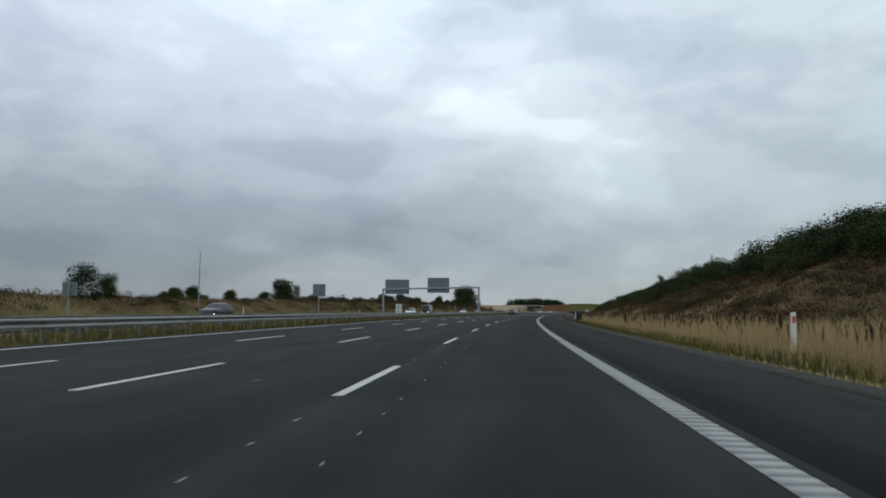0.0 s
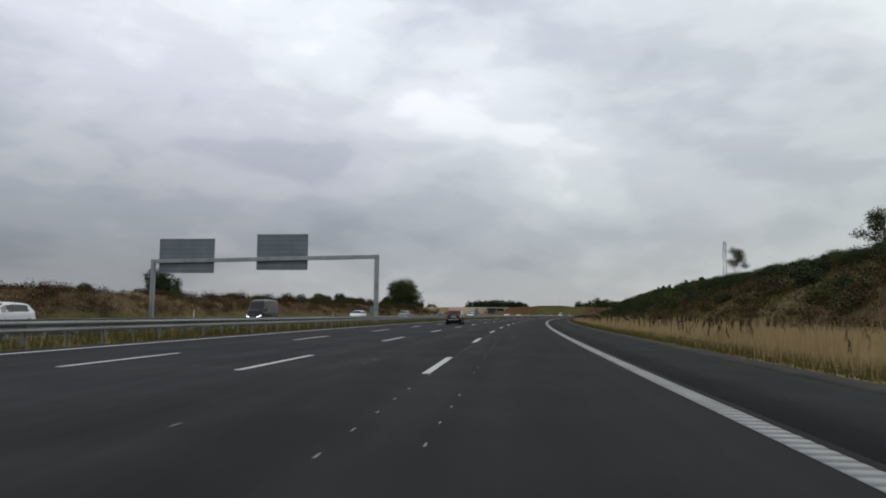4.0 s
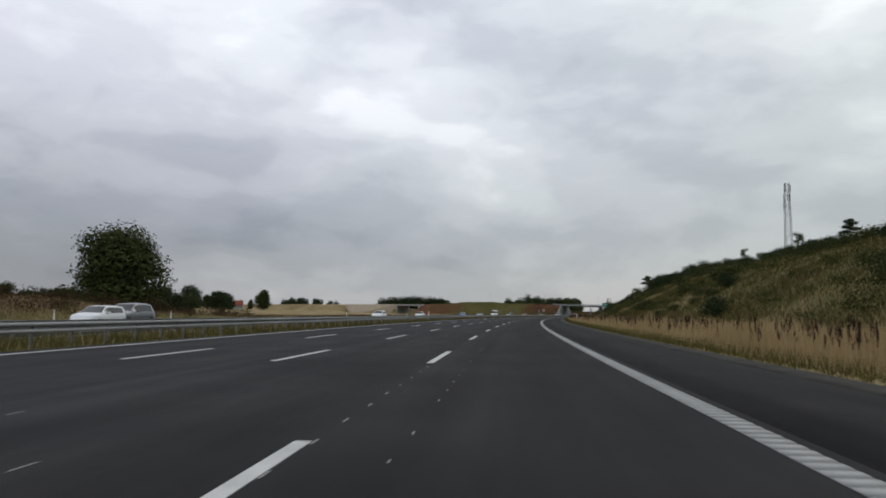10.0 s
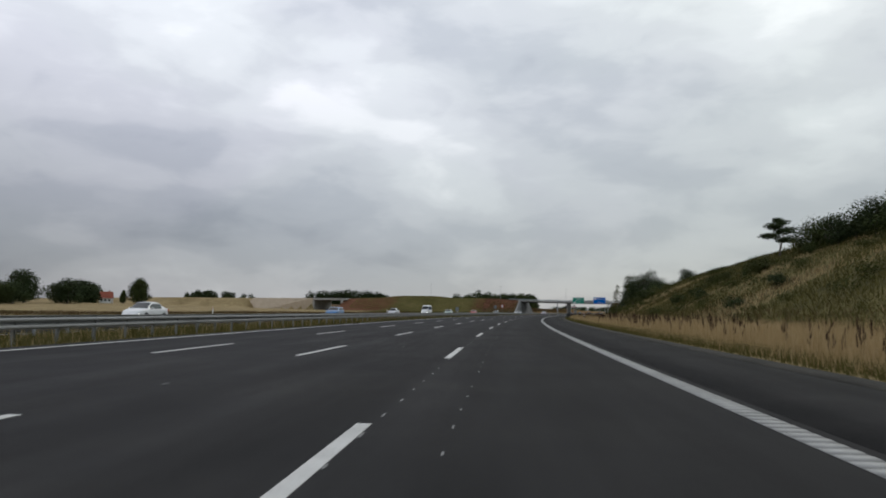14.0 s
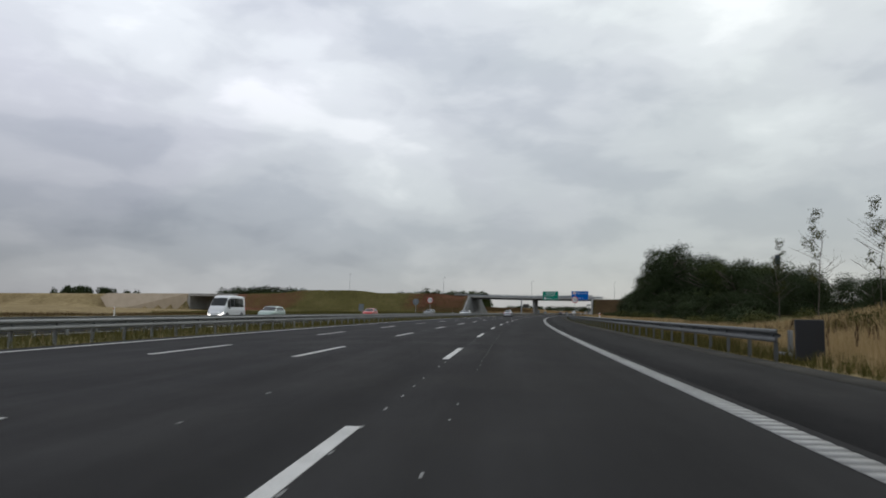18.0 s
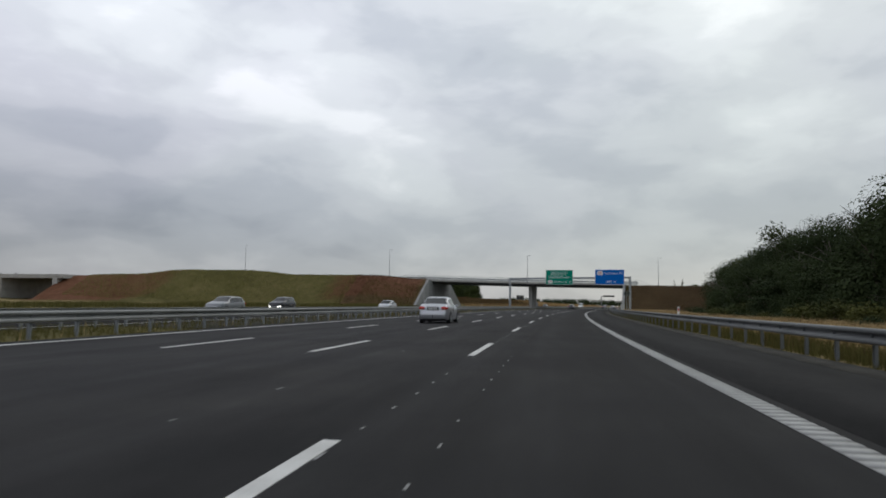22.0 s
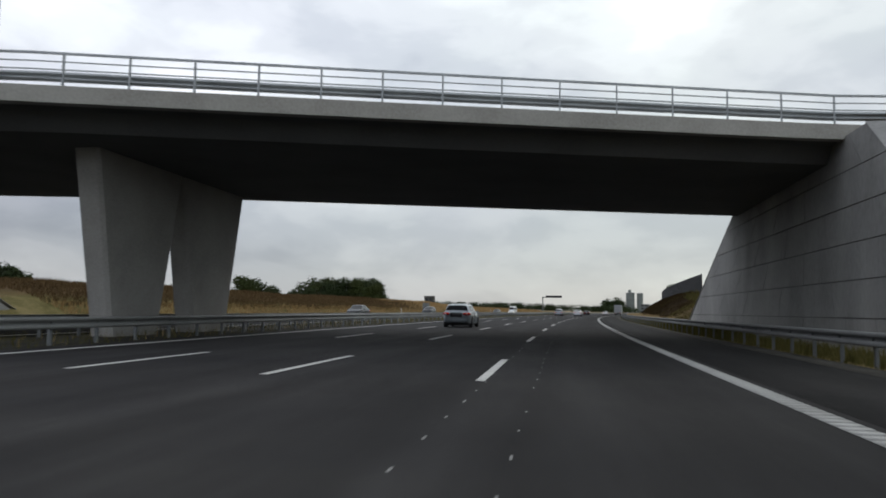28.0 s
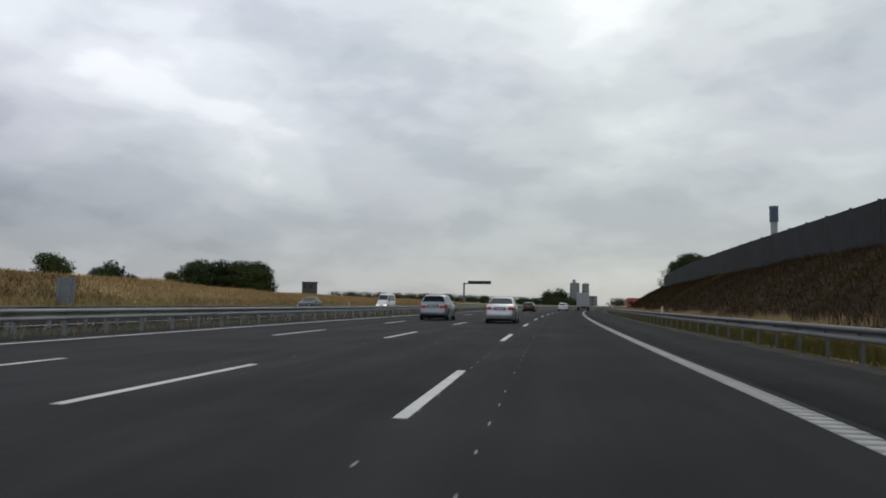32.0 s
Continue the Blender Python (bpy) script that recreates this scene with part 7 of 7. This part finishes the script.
def car_meshes(style):
    """The shell of a car, lofted from tail to nose, as separate meshes: paintwork, roof, windows, lamps, lower trim."""
    st = STYLES[style]
    L, hw = st["L"], st["W"] / 2
    van = style == "van"
    marks = sorted({0.0, 1.0, 0.05, 0.955, *[q for pair in st["side"] for q in pair], *[q for q in (*st["rear"], *st["screen"]) if q > 0]})
    f = [0.0]
    for a, b in zip(marks[:-1], marks[1:]):
        k = max(1, int(round((b - a) / 0.022)))
        f += [a + (b - a) * (q + 1) / k for q in range(k)]
    f = np.array(f)

    def flow(key):
        x, y = np.array(st[key]).T
        fine = np.linspace(0, 1, 401)
        v = np.interp(fine, x, y)
        w = np.hanning(19)
        pad = np.concatenate([np.full(9, v[0]), v, np.full(9, v[-1])])
        return np.interp(f, fine, np.convolve(pad, w / w.sum(), "valid"))

    T, B, P = flow("top"), flow("belt"), flow("plan") * hw
    B = np.minimum(B, T - 0.012)
    sill = 0.2 + st.get("lift", 0.1) * (1 - smooth(0.0, 0.08, f)) + 0.04 * smooth(0.93, 1.0, f)
    house = np.clip((T - B - 0.08) / 0.3, 0, 1)
    house = house * house * (3 - 2 * house)
    rw = P * (0.93 - (0.05 if van else 0.17) * house)
    R = B + (T - B) * (0.5 + 0.34 * house)
    shoulder = P * (0.965 - 0.02 * house)
    h = B - sill
    cols = [(P * 0.80, sill - 0.03), (P * 0.93, sill), (P * 0.975, sill + 0.07), (P * 0.99, sill + h * 0.22), (P * 1.0, sill + h * 0.42), (P * 1.0, sill + h * 0.60), (P * 0.992, sill + h * 0.74), (P * 0.985, sill + h * 0.86), (shoulder, B),
            (shoulder + (rw - shoulder) * 0.08, B + (R - B) * 0.08), (shoulder + (rw - shoulder) * 0.9, B + (R - B) * 0.9), (rw, R), (rw * 0.94, R + (T - R) * 0.5), (rw * 0.82, R + (T - R) * 0.78), (rw * 0.55, R + (T - R) * 0.94), (rw * 0.0, T)]
    m, n = len(cols), len(f)
    ring = np.zeros((n, m, 3))
    for q, (w, z) in enumerate(cols):
        ring[:, q, 0], ring[:, q, 2] = w, z
        back = np.interp(z, [0.2, 0.33, 0.45, 0.56, 0.66, 0.8, 1.1], [0.10, 0.03, 0.0, 0.0, 0.055, 0.07, 0.10]) * (1 - smooth(0.0, 0.10, f)) * (0.2 if van else 1)
        nose = np.interp(z, [0.2, 0.45, 0.6, 0.9], [0.06, 0.0, 0.03, 0.12]) * smooth(0.9, 1.0, f)
        ring[:, q, 1] = f * L - L * st["axle"][0] + back - nose
    full = np.concatenate([ring, ring[:, m - 2::-1] * np.array([-1, 1, 1])], 1)
    k = full.shape[1]
    verts = [full.reshape(-1, 3)]
    groups = {}
    mid = (f[1:] + f[:-1]) / 2
    lamp_rows = st.get("lamp_rows", (6, 8))
    for i in range(n - 1):
        for j in range(k - 1):
            jj = j if j < m - 1 else k - 2 - j
            hand = "r" if j < m - 1 else "l"
            g = "body"
            pane = [q for q, (a, b) in enumerate(st["side"]) if a <= mid[i] <= b]
            if jj == 9 and pane:
                g = "side_window_%d%s" % (pane[0], hand)
            elif jj == 9 and st["side"][0][0] < mid[i] < st["side"][-1][1]:
                g = "pillar_" + hand
            elif jj >= 12 and st["screen"][0] <= mid[i] <= st["screen"][1]:
                g = "windscreen"
            elif jj >= st.get("rear_row", 12) and st["rear"][0] <= mid[i] <= st["rear"][1]:
                g = "rear_window"
            elif jj >= st.get("roof_row", 9) and house[i] > 0.45 - 0.4 * (mid[i] < 0.3) and house[i + 1] > 0.45 - 0.4 * (mid[i] < 0.3):
                g = "roof"
            elif lamp_rows[0] <= jj < lamp_rows[1] and mid[i] < 0.05 and not van:
                g = "tail_lamp_" + hand
            elif 5 <= jj < 7 and mid[i] > 0.955:
                g = "headlamp_" + hand
            elif jj < st.get("trim_rows", 2):
                g = "lower_trim"
            groups.setdefault(g, []).append([i * k + j, i * k + j + 1, (i + 1) * k + j + 1, (i + 1) * k + j])
        groups.setdefault("lower_trim", []).append([i * k + k - 1, i * k, (i + 1) * k, (i + 1) * k + k - 1])
    # tail and nose, gridded across, slightly bowed
    base = n * k
    across = np.linspace(1, -1, 15)
    for i, sign in ((0, -1), (n - 1, 1)):
        cap = np.zeros((m, 15, 3))
        for q in range(m):
            cap[q, :, 0] = across * ring[i, q, 0]
            cap[q, :, 1] = ring[i, q, 1] + sign * 0.07 * (1 - across ** 2)
            cap[q, :, 2] = ring[i, q, 2] - (0 if q else 0)
        verts.append(cap.reshape(-1, 3))
        for q in range(m - 1):
            for c in range(14):
                x = abs(across[c] + across[c + 1]) / 2
                hand = "r" if c < 7 else "l"
                g = "body"
                if sign < 0 and lamp_rows[0] <= q < lamp_rows[1] and x > 0.52 and not van:
                    g = "tail_lamp_" + hand
                elif sign > 0 and 5 <= q < 7 and x > 0.5:
                    g = "headlamp_" + hand
                elif q < (st.get("skirt", 2) if sign < 0 else st.get("trim_rows", 2)):
                    g = "lower_trim"
                elif sign > 0 and 3 <= q < 5 and x < 0.6:
                    g = "grille"
                a = base + q * 15 + c
                quad = [a, a + 1, a + 16, a + 15]
                groups.setdefault(g, []).append(quad if sign < 0 else quad[::-1])
        base += m * 15
    verts = np.concatenate(verts)
    out = {}
    for g, faces in groups.items():
        idx = np.array(faces)
        used, inv = np.unique(idx, return_inverse=True)
        me = array_mesh(g, verts[used], inv.reshape(idx.shape), [])
        bm = bmesh.new()
        bm.from_mesh(me)
        bmesh.ops.remove_doubles(bm, verts=bm.verts, dist=0.002)
        bmesh.ops.recalc_face_normals(bm, faces=bm.faces)
        bm.to_mesh(me)
        bm.free()
        me.polygons.foreach_set("use_smooth", np.ones(len(me.polygons), bool))
        out[g] = me
    return out


def wheel_meshes(r, rim_mat):
    bm = bmesh.new()
    prof = [(r * 0.64, 0.1), (r * 0.93, 0.1), (r, 0.07), (r, -0.07), (r * 0.93, -0.1), (r * 0.64, -0.1)]
    n = 22
    rows = [[bm.verts.new((x, q * math.cos(2 * math.pi * i / n), q * math.sin(2 * math.pi * i / n))) for q, x in prof] for i in range(n)]
    for i in range(n):
        for j in range(6):
            a, b = rows[i], rows[(i + 1) % n]
            bm.faces.new((a[j], b[j], b[(j + 1) % 6], a[(j + 1) % 6]))
    bmesh.ops.recalc_face_normals(bm, faces=bm.faces)
    tyre = mesh_of(bm, "tyre", TYRE)
    bm = bmesh.new()
    bmesh.ops.create_cone(bm, cap_ends=True, segments=20, radius1=r * 0.65, radius2=r * 0.65, depth=0.08, matrix=Matrix.Rotation(radians(90), 4, "Y"))
    for fc in bm.faces:
        fc.material_index = 1
    for q in range(7):
        m = Matrix.Rotation(2 * math.pi * q / 7, 4, "X")
        for sx in (-1, 1):
            box(bm, sx * 0.078, 0, r * 0.33, 0.03, r * 0.17, r * 0.6, 0.0, m)
    for sx in (-1, 1):
        lip = [[bm.verts.new((sx * x, q * math.cos(2 * math.pi * i / n), q * math.sin(2 * math.pi * i / n))) for q, x in ((r * 0.56, 0.085), (r * 0.66, 0.1), (r * 0.67, 0.07), (r * 0.56, 0.06))] for i in range(n)]
        for i in range(n):
            for j in range(4):
                bm.faces.new((lip[i][j], lip[(i + 1) % n][j], lip[(i + 1) % n][(j + 1) % 4], lip[i][(j + 1) % 4]))
    bmesh.ops.create_cone(bm, cap_ends=True, segments=12, radius1=r * 0.14, radius2=r * 0.14, depth=0.2, matrix=Matrix.Rotation(radians(90), 4, "Y"))
    bmesh.ops.recalc_face_normals(bm, faces=bm.faces)
    rim = mesh_of(bm, "rim", [rim_mat, TRIM])
    return tyre, rim


SHELLS, WHEELS = {}, {}


def car(style, color, s, u, turn, label, category="car", group="cars on the motorway", roof=None, extras="", lit=False, name=""):
    st = STYLES[style]
    L, hw, r = st["L"], st["W"] / 2, st["wheel"]
    t = thing(name or {"city": "small_car", "sedan": "sedan_car", "wagon": "estate_car", "hatch": "hatchback_car", "suv": "sport_utility_car", "van": "van"}[style], at_road(s, u, 0.0, turn), label, category, group)
    key = (style, color, roof, lit)
    if key not in SHELLS:
        src = car_meshes(style)
        for g, me in src.items():
            kind = g.split("_")[0] if g[-2:] in ("_r", "_l") else g
            me.materials.append(PAINTS[color] if g == "body" else (SOFT_TOP if roof else PAINTS[color]) if g == "roof" else TRIM if g in ("lower_trim", "grille") or kind == "pillar" else TAIL_RED if kind == "tail" else (LAMP_ON if lit else LAMP_CLEAR) if kind == "headlamp" else DAYLIT_GLASS if style == "sedan" and g.startswith("side") else DARK_PANE if style in ("wagon", "suv") and g == "rear_window" else GLASS)
        SHELLS[key] = src
    parts = {g: shared("side_window" if g.startswith("side_window") else g[:-2] if g[-2:] in ("_r", "_l") else g, me, t, label="red fabric soft top" if g == "roof" and roof else "") for g, me in SHELLS[key].items()}
    if style not in WHEELS:
        WHEELS[style] = wheel_meshes(r, DARK_RIM if style == "wagon" else RIM)
    y0 = -L * st["axle"][0]
    ymax = L + y0
    for ay in (0.0, L * (st["axle"][1] - st["axle"][0])):
        for sx in (-1, 1):
            # solid black disc on the closed side, in place of the arch's shaded hollow
            bm = bmesh.new()
            bmesh.ops.create_cone(bm, cap_ends=True, segments=24, radius1=r * 1.17, radius2=r * 1.17, depth=0.2, matrix=Matrix.Translation((sx * (hw - 0.093), ay, r + 0.02)) @ Matrix.Rotation(radians(90), 4, "Y"))
            part("wheel_arch", bm, TRIM, t)
            w = shared("tyre", WHEELS[style][0], t, pose(sx * (hw - 0.075), ay, r))
            w.name = "wheel"
            shared("rim", WHEELS[style][1], w)

    def bit(nm, mat, x, y, z, sx, sy, sz, bevel=0.015, lab="", both=True, parent=None):
        for k in ((-1, 1) if both else (0,)):
            bm = bmesh.new()
            box(bm, k * x, y, z, sx, sy, sz, bevel)
            part(nm, bm, mat, parent or t, lab)

    zb = float(np.interp(0.02, *zip(*st["belt"])))
    if style == "city":
        bit("lamp_surround", LAMP_CLEAR, hw * 0.83, y0 + 0.13, 0.77, 0.19, 0.18, 0.33, 0.05)
        bit("lamp_glass", TAIL_RED, hw * 0.83, y0 + 0.095, 0.79, 0.12, 0.18, 0.22, 0.035, "red lamp in a pale surround")
        bit("belt_trim", CHROME, 0, y0 + 0.185, 1.0, 1.22, 0.05, 0.018, 0.006, "thin chrome strip below the soft top", False)
        bit("boot_handle", CHROME, 0, y0 + 0.02, 0.87, 0.56, 0.08, 0.045, 0.015, "chrome bar over the plate", False)
        bit("bumper_strip", CHROME, 0, y0 - 0.055, 0.52, 1.15, 0.05, 0.04, 0.012, "chrome bumper strip", False)
        bit("badge", CHROME, 0, y0 + 0.1, 0.97, 0.09, 0.06, 0.07, 0.03, "", False)
        plate_z, plate_y = 0.78, y0 - 0.0
    elif style == "van":
        bit("tail_lamp", TAIL_RED, hw * 0.92, y0 + 0.02, 1.1, 0.12, 0.08, 0.5, 0.02)
        plate_z, plate_y = 0.7, y0 - 0.01
    else:
        plate_z, plate_y = zb - 0.1, y0 - 0.012
        # black box stands in for the shade of a recess round the plate
        bit("plate_recess", TRIM, 0, plate_y + 0.012, plate_z - (0.06 if style == "wagon" else 0), 0.66 if style != "wagon" else 0.74, 0.04, 0.16 if style != "wagon" else 0.28, 0.01, "", False)
        bit("boot_trim", CHROME if style == "sedan" else PAINTS[color], 0, plate_y + 0.01, plate_z + 0.11, 0.7, 0.05, 0.035, 0.01, "", False)
        if style == "sedan":
            bit("bumper_recess", TRIM, hw * 0.8, y0 + 0.03, 0.47, 0.09, 0.05, 0.05, 0.02)
            bit("tow_hook", TRIM, 0.0, y0 - 0.075, 0.4, 0.03, 0.02, 0.16, 0.005, "", False)
        elif style != "wagon":
            bit("reflector", TAIL_RED, hw * 0.72, y0 + 0.0, 0.42, 0.18, 0.05, 0.04, 0.01)
    if style in ("sedan", "wagon"):
        # almond lamps wrapped round the rear corners
        ln, ht, lz = (0.225, 0.098, 0.87) if style == "sedan" else (0.29, 0.095, 0.865)
        for k in (-1, 1):
            m = Matrix.Translation((k * hw * 0.745, y0 + 0.105, lz)) @ Matrix.Rotation(radians(k * 33), 4, "Z")
            bm = bmesh.new()
            bmesh.ops.create_uvsphere(bm, u_segments=20, v_segments=12, radius=1.0, matrix=m @ Matrix.Diagonal((ln, 0.085, ht, 1)))
            for fc in bm.faces:
                fc.smooth = True
            lamp = part("tail_lamp", bm, TAIL_RED, t)
            bm = bmesh.new()
            bmesh.ops.create_uvsphere(bm, u_segments=14, v_segments=8, radius=1.0, matrix=m @ Matrix.Translation((-k * ln * 0.12, -0.03, -ht * 0.2)) @ Matrix.Diagonal((ln * 0.4, 0.066, ht * 0.5, 1)))
            for fc in bm.faces:
                fc.smooth = True
            part("indicator_lens", bm, AMBER if style == "sedan" else LAMP_CLEAR, lamp)
    if plate_z:
        bm = bmesh.new()
        box(bm, 0, plate_y - 0.015, plate_z, 0.5, 0.02, 0.11, 0.004)
        pl = part("number_plate", bm, PLATE if style != "wagon" else SHADED_PLATE, t)
        for q in range(1 if lit else 7):
            bm = bmesh.new()
            box(bm, 0 if lit else -0.19 + q * 0.063, plate_y - 0.028, plate_z, 0.4 if lit else 0.032, 0.006, 0.066)
            part("plate_bar", bm, TRIM, pl)
    bit("front_plate", PLATE, 0, ymax + 0.075, 0.46, 0.5, 0.02, 0.11, 0.004, "", False)
    ym = y0 + L * (st["side"][-1][1] - 0.035)
    zm = float(np.interp(st["side"][-1][1], *zip(*st["belt"]))) + 0.09
    bit("mirror", PAINTS[color] if style != "van" else TRIM, hw * 1.08, ym, zm, 0.18, 0.1, 0.125 if style != "van" else 0.3, 0.04)
    for a, b in st["side"]:
        bit("door_handle", CHROME if style == "city" else PAINTS[color], hw * 0.995, y0 + L * (a + 0.03), float(np.interp(a, *zip(*st["belt"]))) - 0.09, 0.03, 0.15, 0.03, 0.008)
    # low dark box added under the floor to deepen the car's shade on the road
    bit("underbody", TRIM, 0, y0 + L * 0.5, 0.2, hw * 1.62, L * 0.86, 0.14, 0.02, "", False)
    if not lit:
        ends = [(st["side"][0][0] + st["side"][0][1]) / 2 - 0.11, *[(a[1] + b[0]) / 2 for a, b in zip(st["side"][:-1], st["side"][1:])], st["side"][-1][1] + 0.02]
        for fq in (ends[1:-1] if style != "wagon" else ends[2:-1]):
            zt = float(np.interp(fq, *zip(*st["belt"])))
            bit("door_seam", TRIM, hw * 0.994, y0 + L * fq, 0.2 + (zt - 0.2) * 0.56, 0.02, 0.006, (zt - 0.2) * 0.7, 0.0)
    bit("side_sill", PAINTS[color] if style == "sedan" else TRIM, hw * 0.93, y0 + L * 0.5, 0.24, 0.06, L * 0.42, 0.09, 0.02)
    if style in ("wagon",):
        bit("roof_rail", CHROME, hw * 0.67, y0 + L * 0.33, 1.49, 0.03, L * 0.3, 0.03, 0.012)
        bit("exhaust", STEEL_DULL, hw * 0.55, y0 - 0.03, 0.3, 0.14, 0.08, 0.06, 0.02)
    return t


car("city", "dark", 179.75, -5.42, 0, "dark blue-black small car with a red soft top", roof="red")
car("sedan", "silver", 685.35, -5.2, 0, "silver four-door sedan with red tail lamps")
car("wagon", "iceblue", 874.5, -5.65, 0, "silver-blue estate car with a dark rear window")
car("sedan", "silver", 995.4, -1.6, 0, "pale silver sedan further down the middle lane")
car("suv", "iceblue", 999.0, -6.2, 0, "blue-grey sport utility car far ahead in the fast lane")
car("hatch", "dark", 1062, -4.0, 0, "dark hatchback far ahead on the motorway")
car("hatch", "white", 1088, 0.2, 0, "white hatchback far ahead of the other cars")


def lorry(s, u):
    t = thing("lorry", at_road(s, u), "grey box lorry far ahead in the slow lane", "lorry")
    for nm, mat, a in (("box_body", GREYWALL, (0, 4.2, 2.35, 2.5, 8.0, 2.9, 0.05)), ("cab", PAINTS["white"], (0, 9.3, 1.75, 2.4, 1.9, 2.6, 0.12)), ("chassis", TRIM, (0, 5.0, 0.72, 0.9, 10.0, 0.3, 0.02)), ("rear_bumper", TRIM, (0, 0.25, 0.55, 2.3, 0.12, 0.16, 0.02)), ("cab_window", GLASS, (0, 10.24, 2.35, 2.1, 0.06, 0.8, 0.02))):
        bm = bmesh.new()
        box(bm, *a)
        part(nm, bm, mat, t)
    for x in (-1, 1):
        bm = bmesh.new()
        box(bm, x * 0.95, 0.2, 0.8, 0.35, 0.1, 0.16, 0.02)
        part("tail_lamp", bm, TAIL_RED, t)
        for y in (1.6, 2.9, 8.9):
            bm = bmesh.new()
            rod(bm, (x * 0.92, y, 0.5), (x * 1.2, y, 0.5), 0.5, None, 18)
            part("wheel", bm, TYRE, t)


lorry(1106, 3.4)

WORDS = dict(hatch="hatchback", suv="sport utility car", sedan="sedan", wagon="estate car", van="van")
COLOURS = dict(dark="dark", white="white", grey="grey", silver="silver", blue="bright blue", green="pale green", red="red")
for s, u, style, color in (
    (58.9, -27.1, "suv", "dark"),
    (139.9, -23.4, "hatch", "white"),
    (193.0, -30.7, "van", "dark"),
    (210.4, -23.4, "hatch", "white"),
    (258.6, -27.1, "suv", "grey"),
    (298.9, -27.1, "hatch", "dark"),
    (329.5, -23.4, "suv", "grey"),
    (326.3, -23.4, "hatch", "white"),
    (404.1, -23.4, "wagon", "white"),
    (457.1, -27.1, "sedan", "white"),
    (497.4, -23.4, "hatch", "blue"),
    (549.2, -27.1, "sedan", "silver"),
    (600.0, -30.7, "van", "white"),
    (594.0, -23.4, "hatch", "green"),
    (635.4, -23.4, "hatch", "red"),
    (724.2, -30.7, "suv", "dark"),
    (703.8, -27.1, "wagon", "grey"),
    (743.3, -23.4, "sedan", "silver"),
    (755.3, -27.1, "hatch", "white"),
    (909.6, -23.4, "sedan", "dark"),
    (960.0, -27.1, "suv", "dark"),
    (1033.1, -27.1, "sedan", "dark"),
    (1078.5, -30.7, "van", "white"),):
    car(style, color, s, u, 180, COLOURS[color] + " " + WORDS[style] + " on the oncoming lanes with lit headlamps", "van" if style == "van" else "car", "oncoming traffic", lit=True)
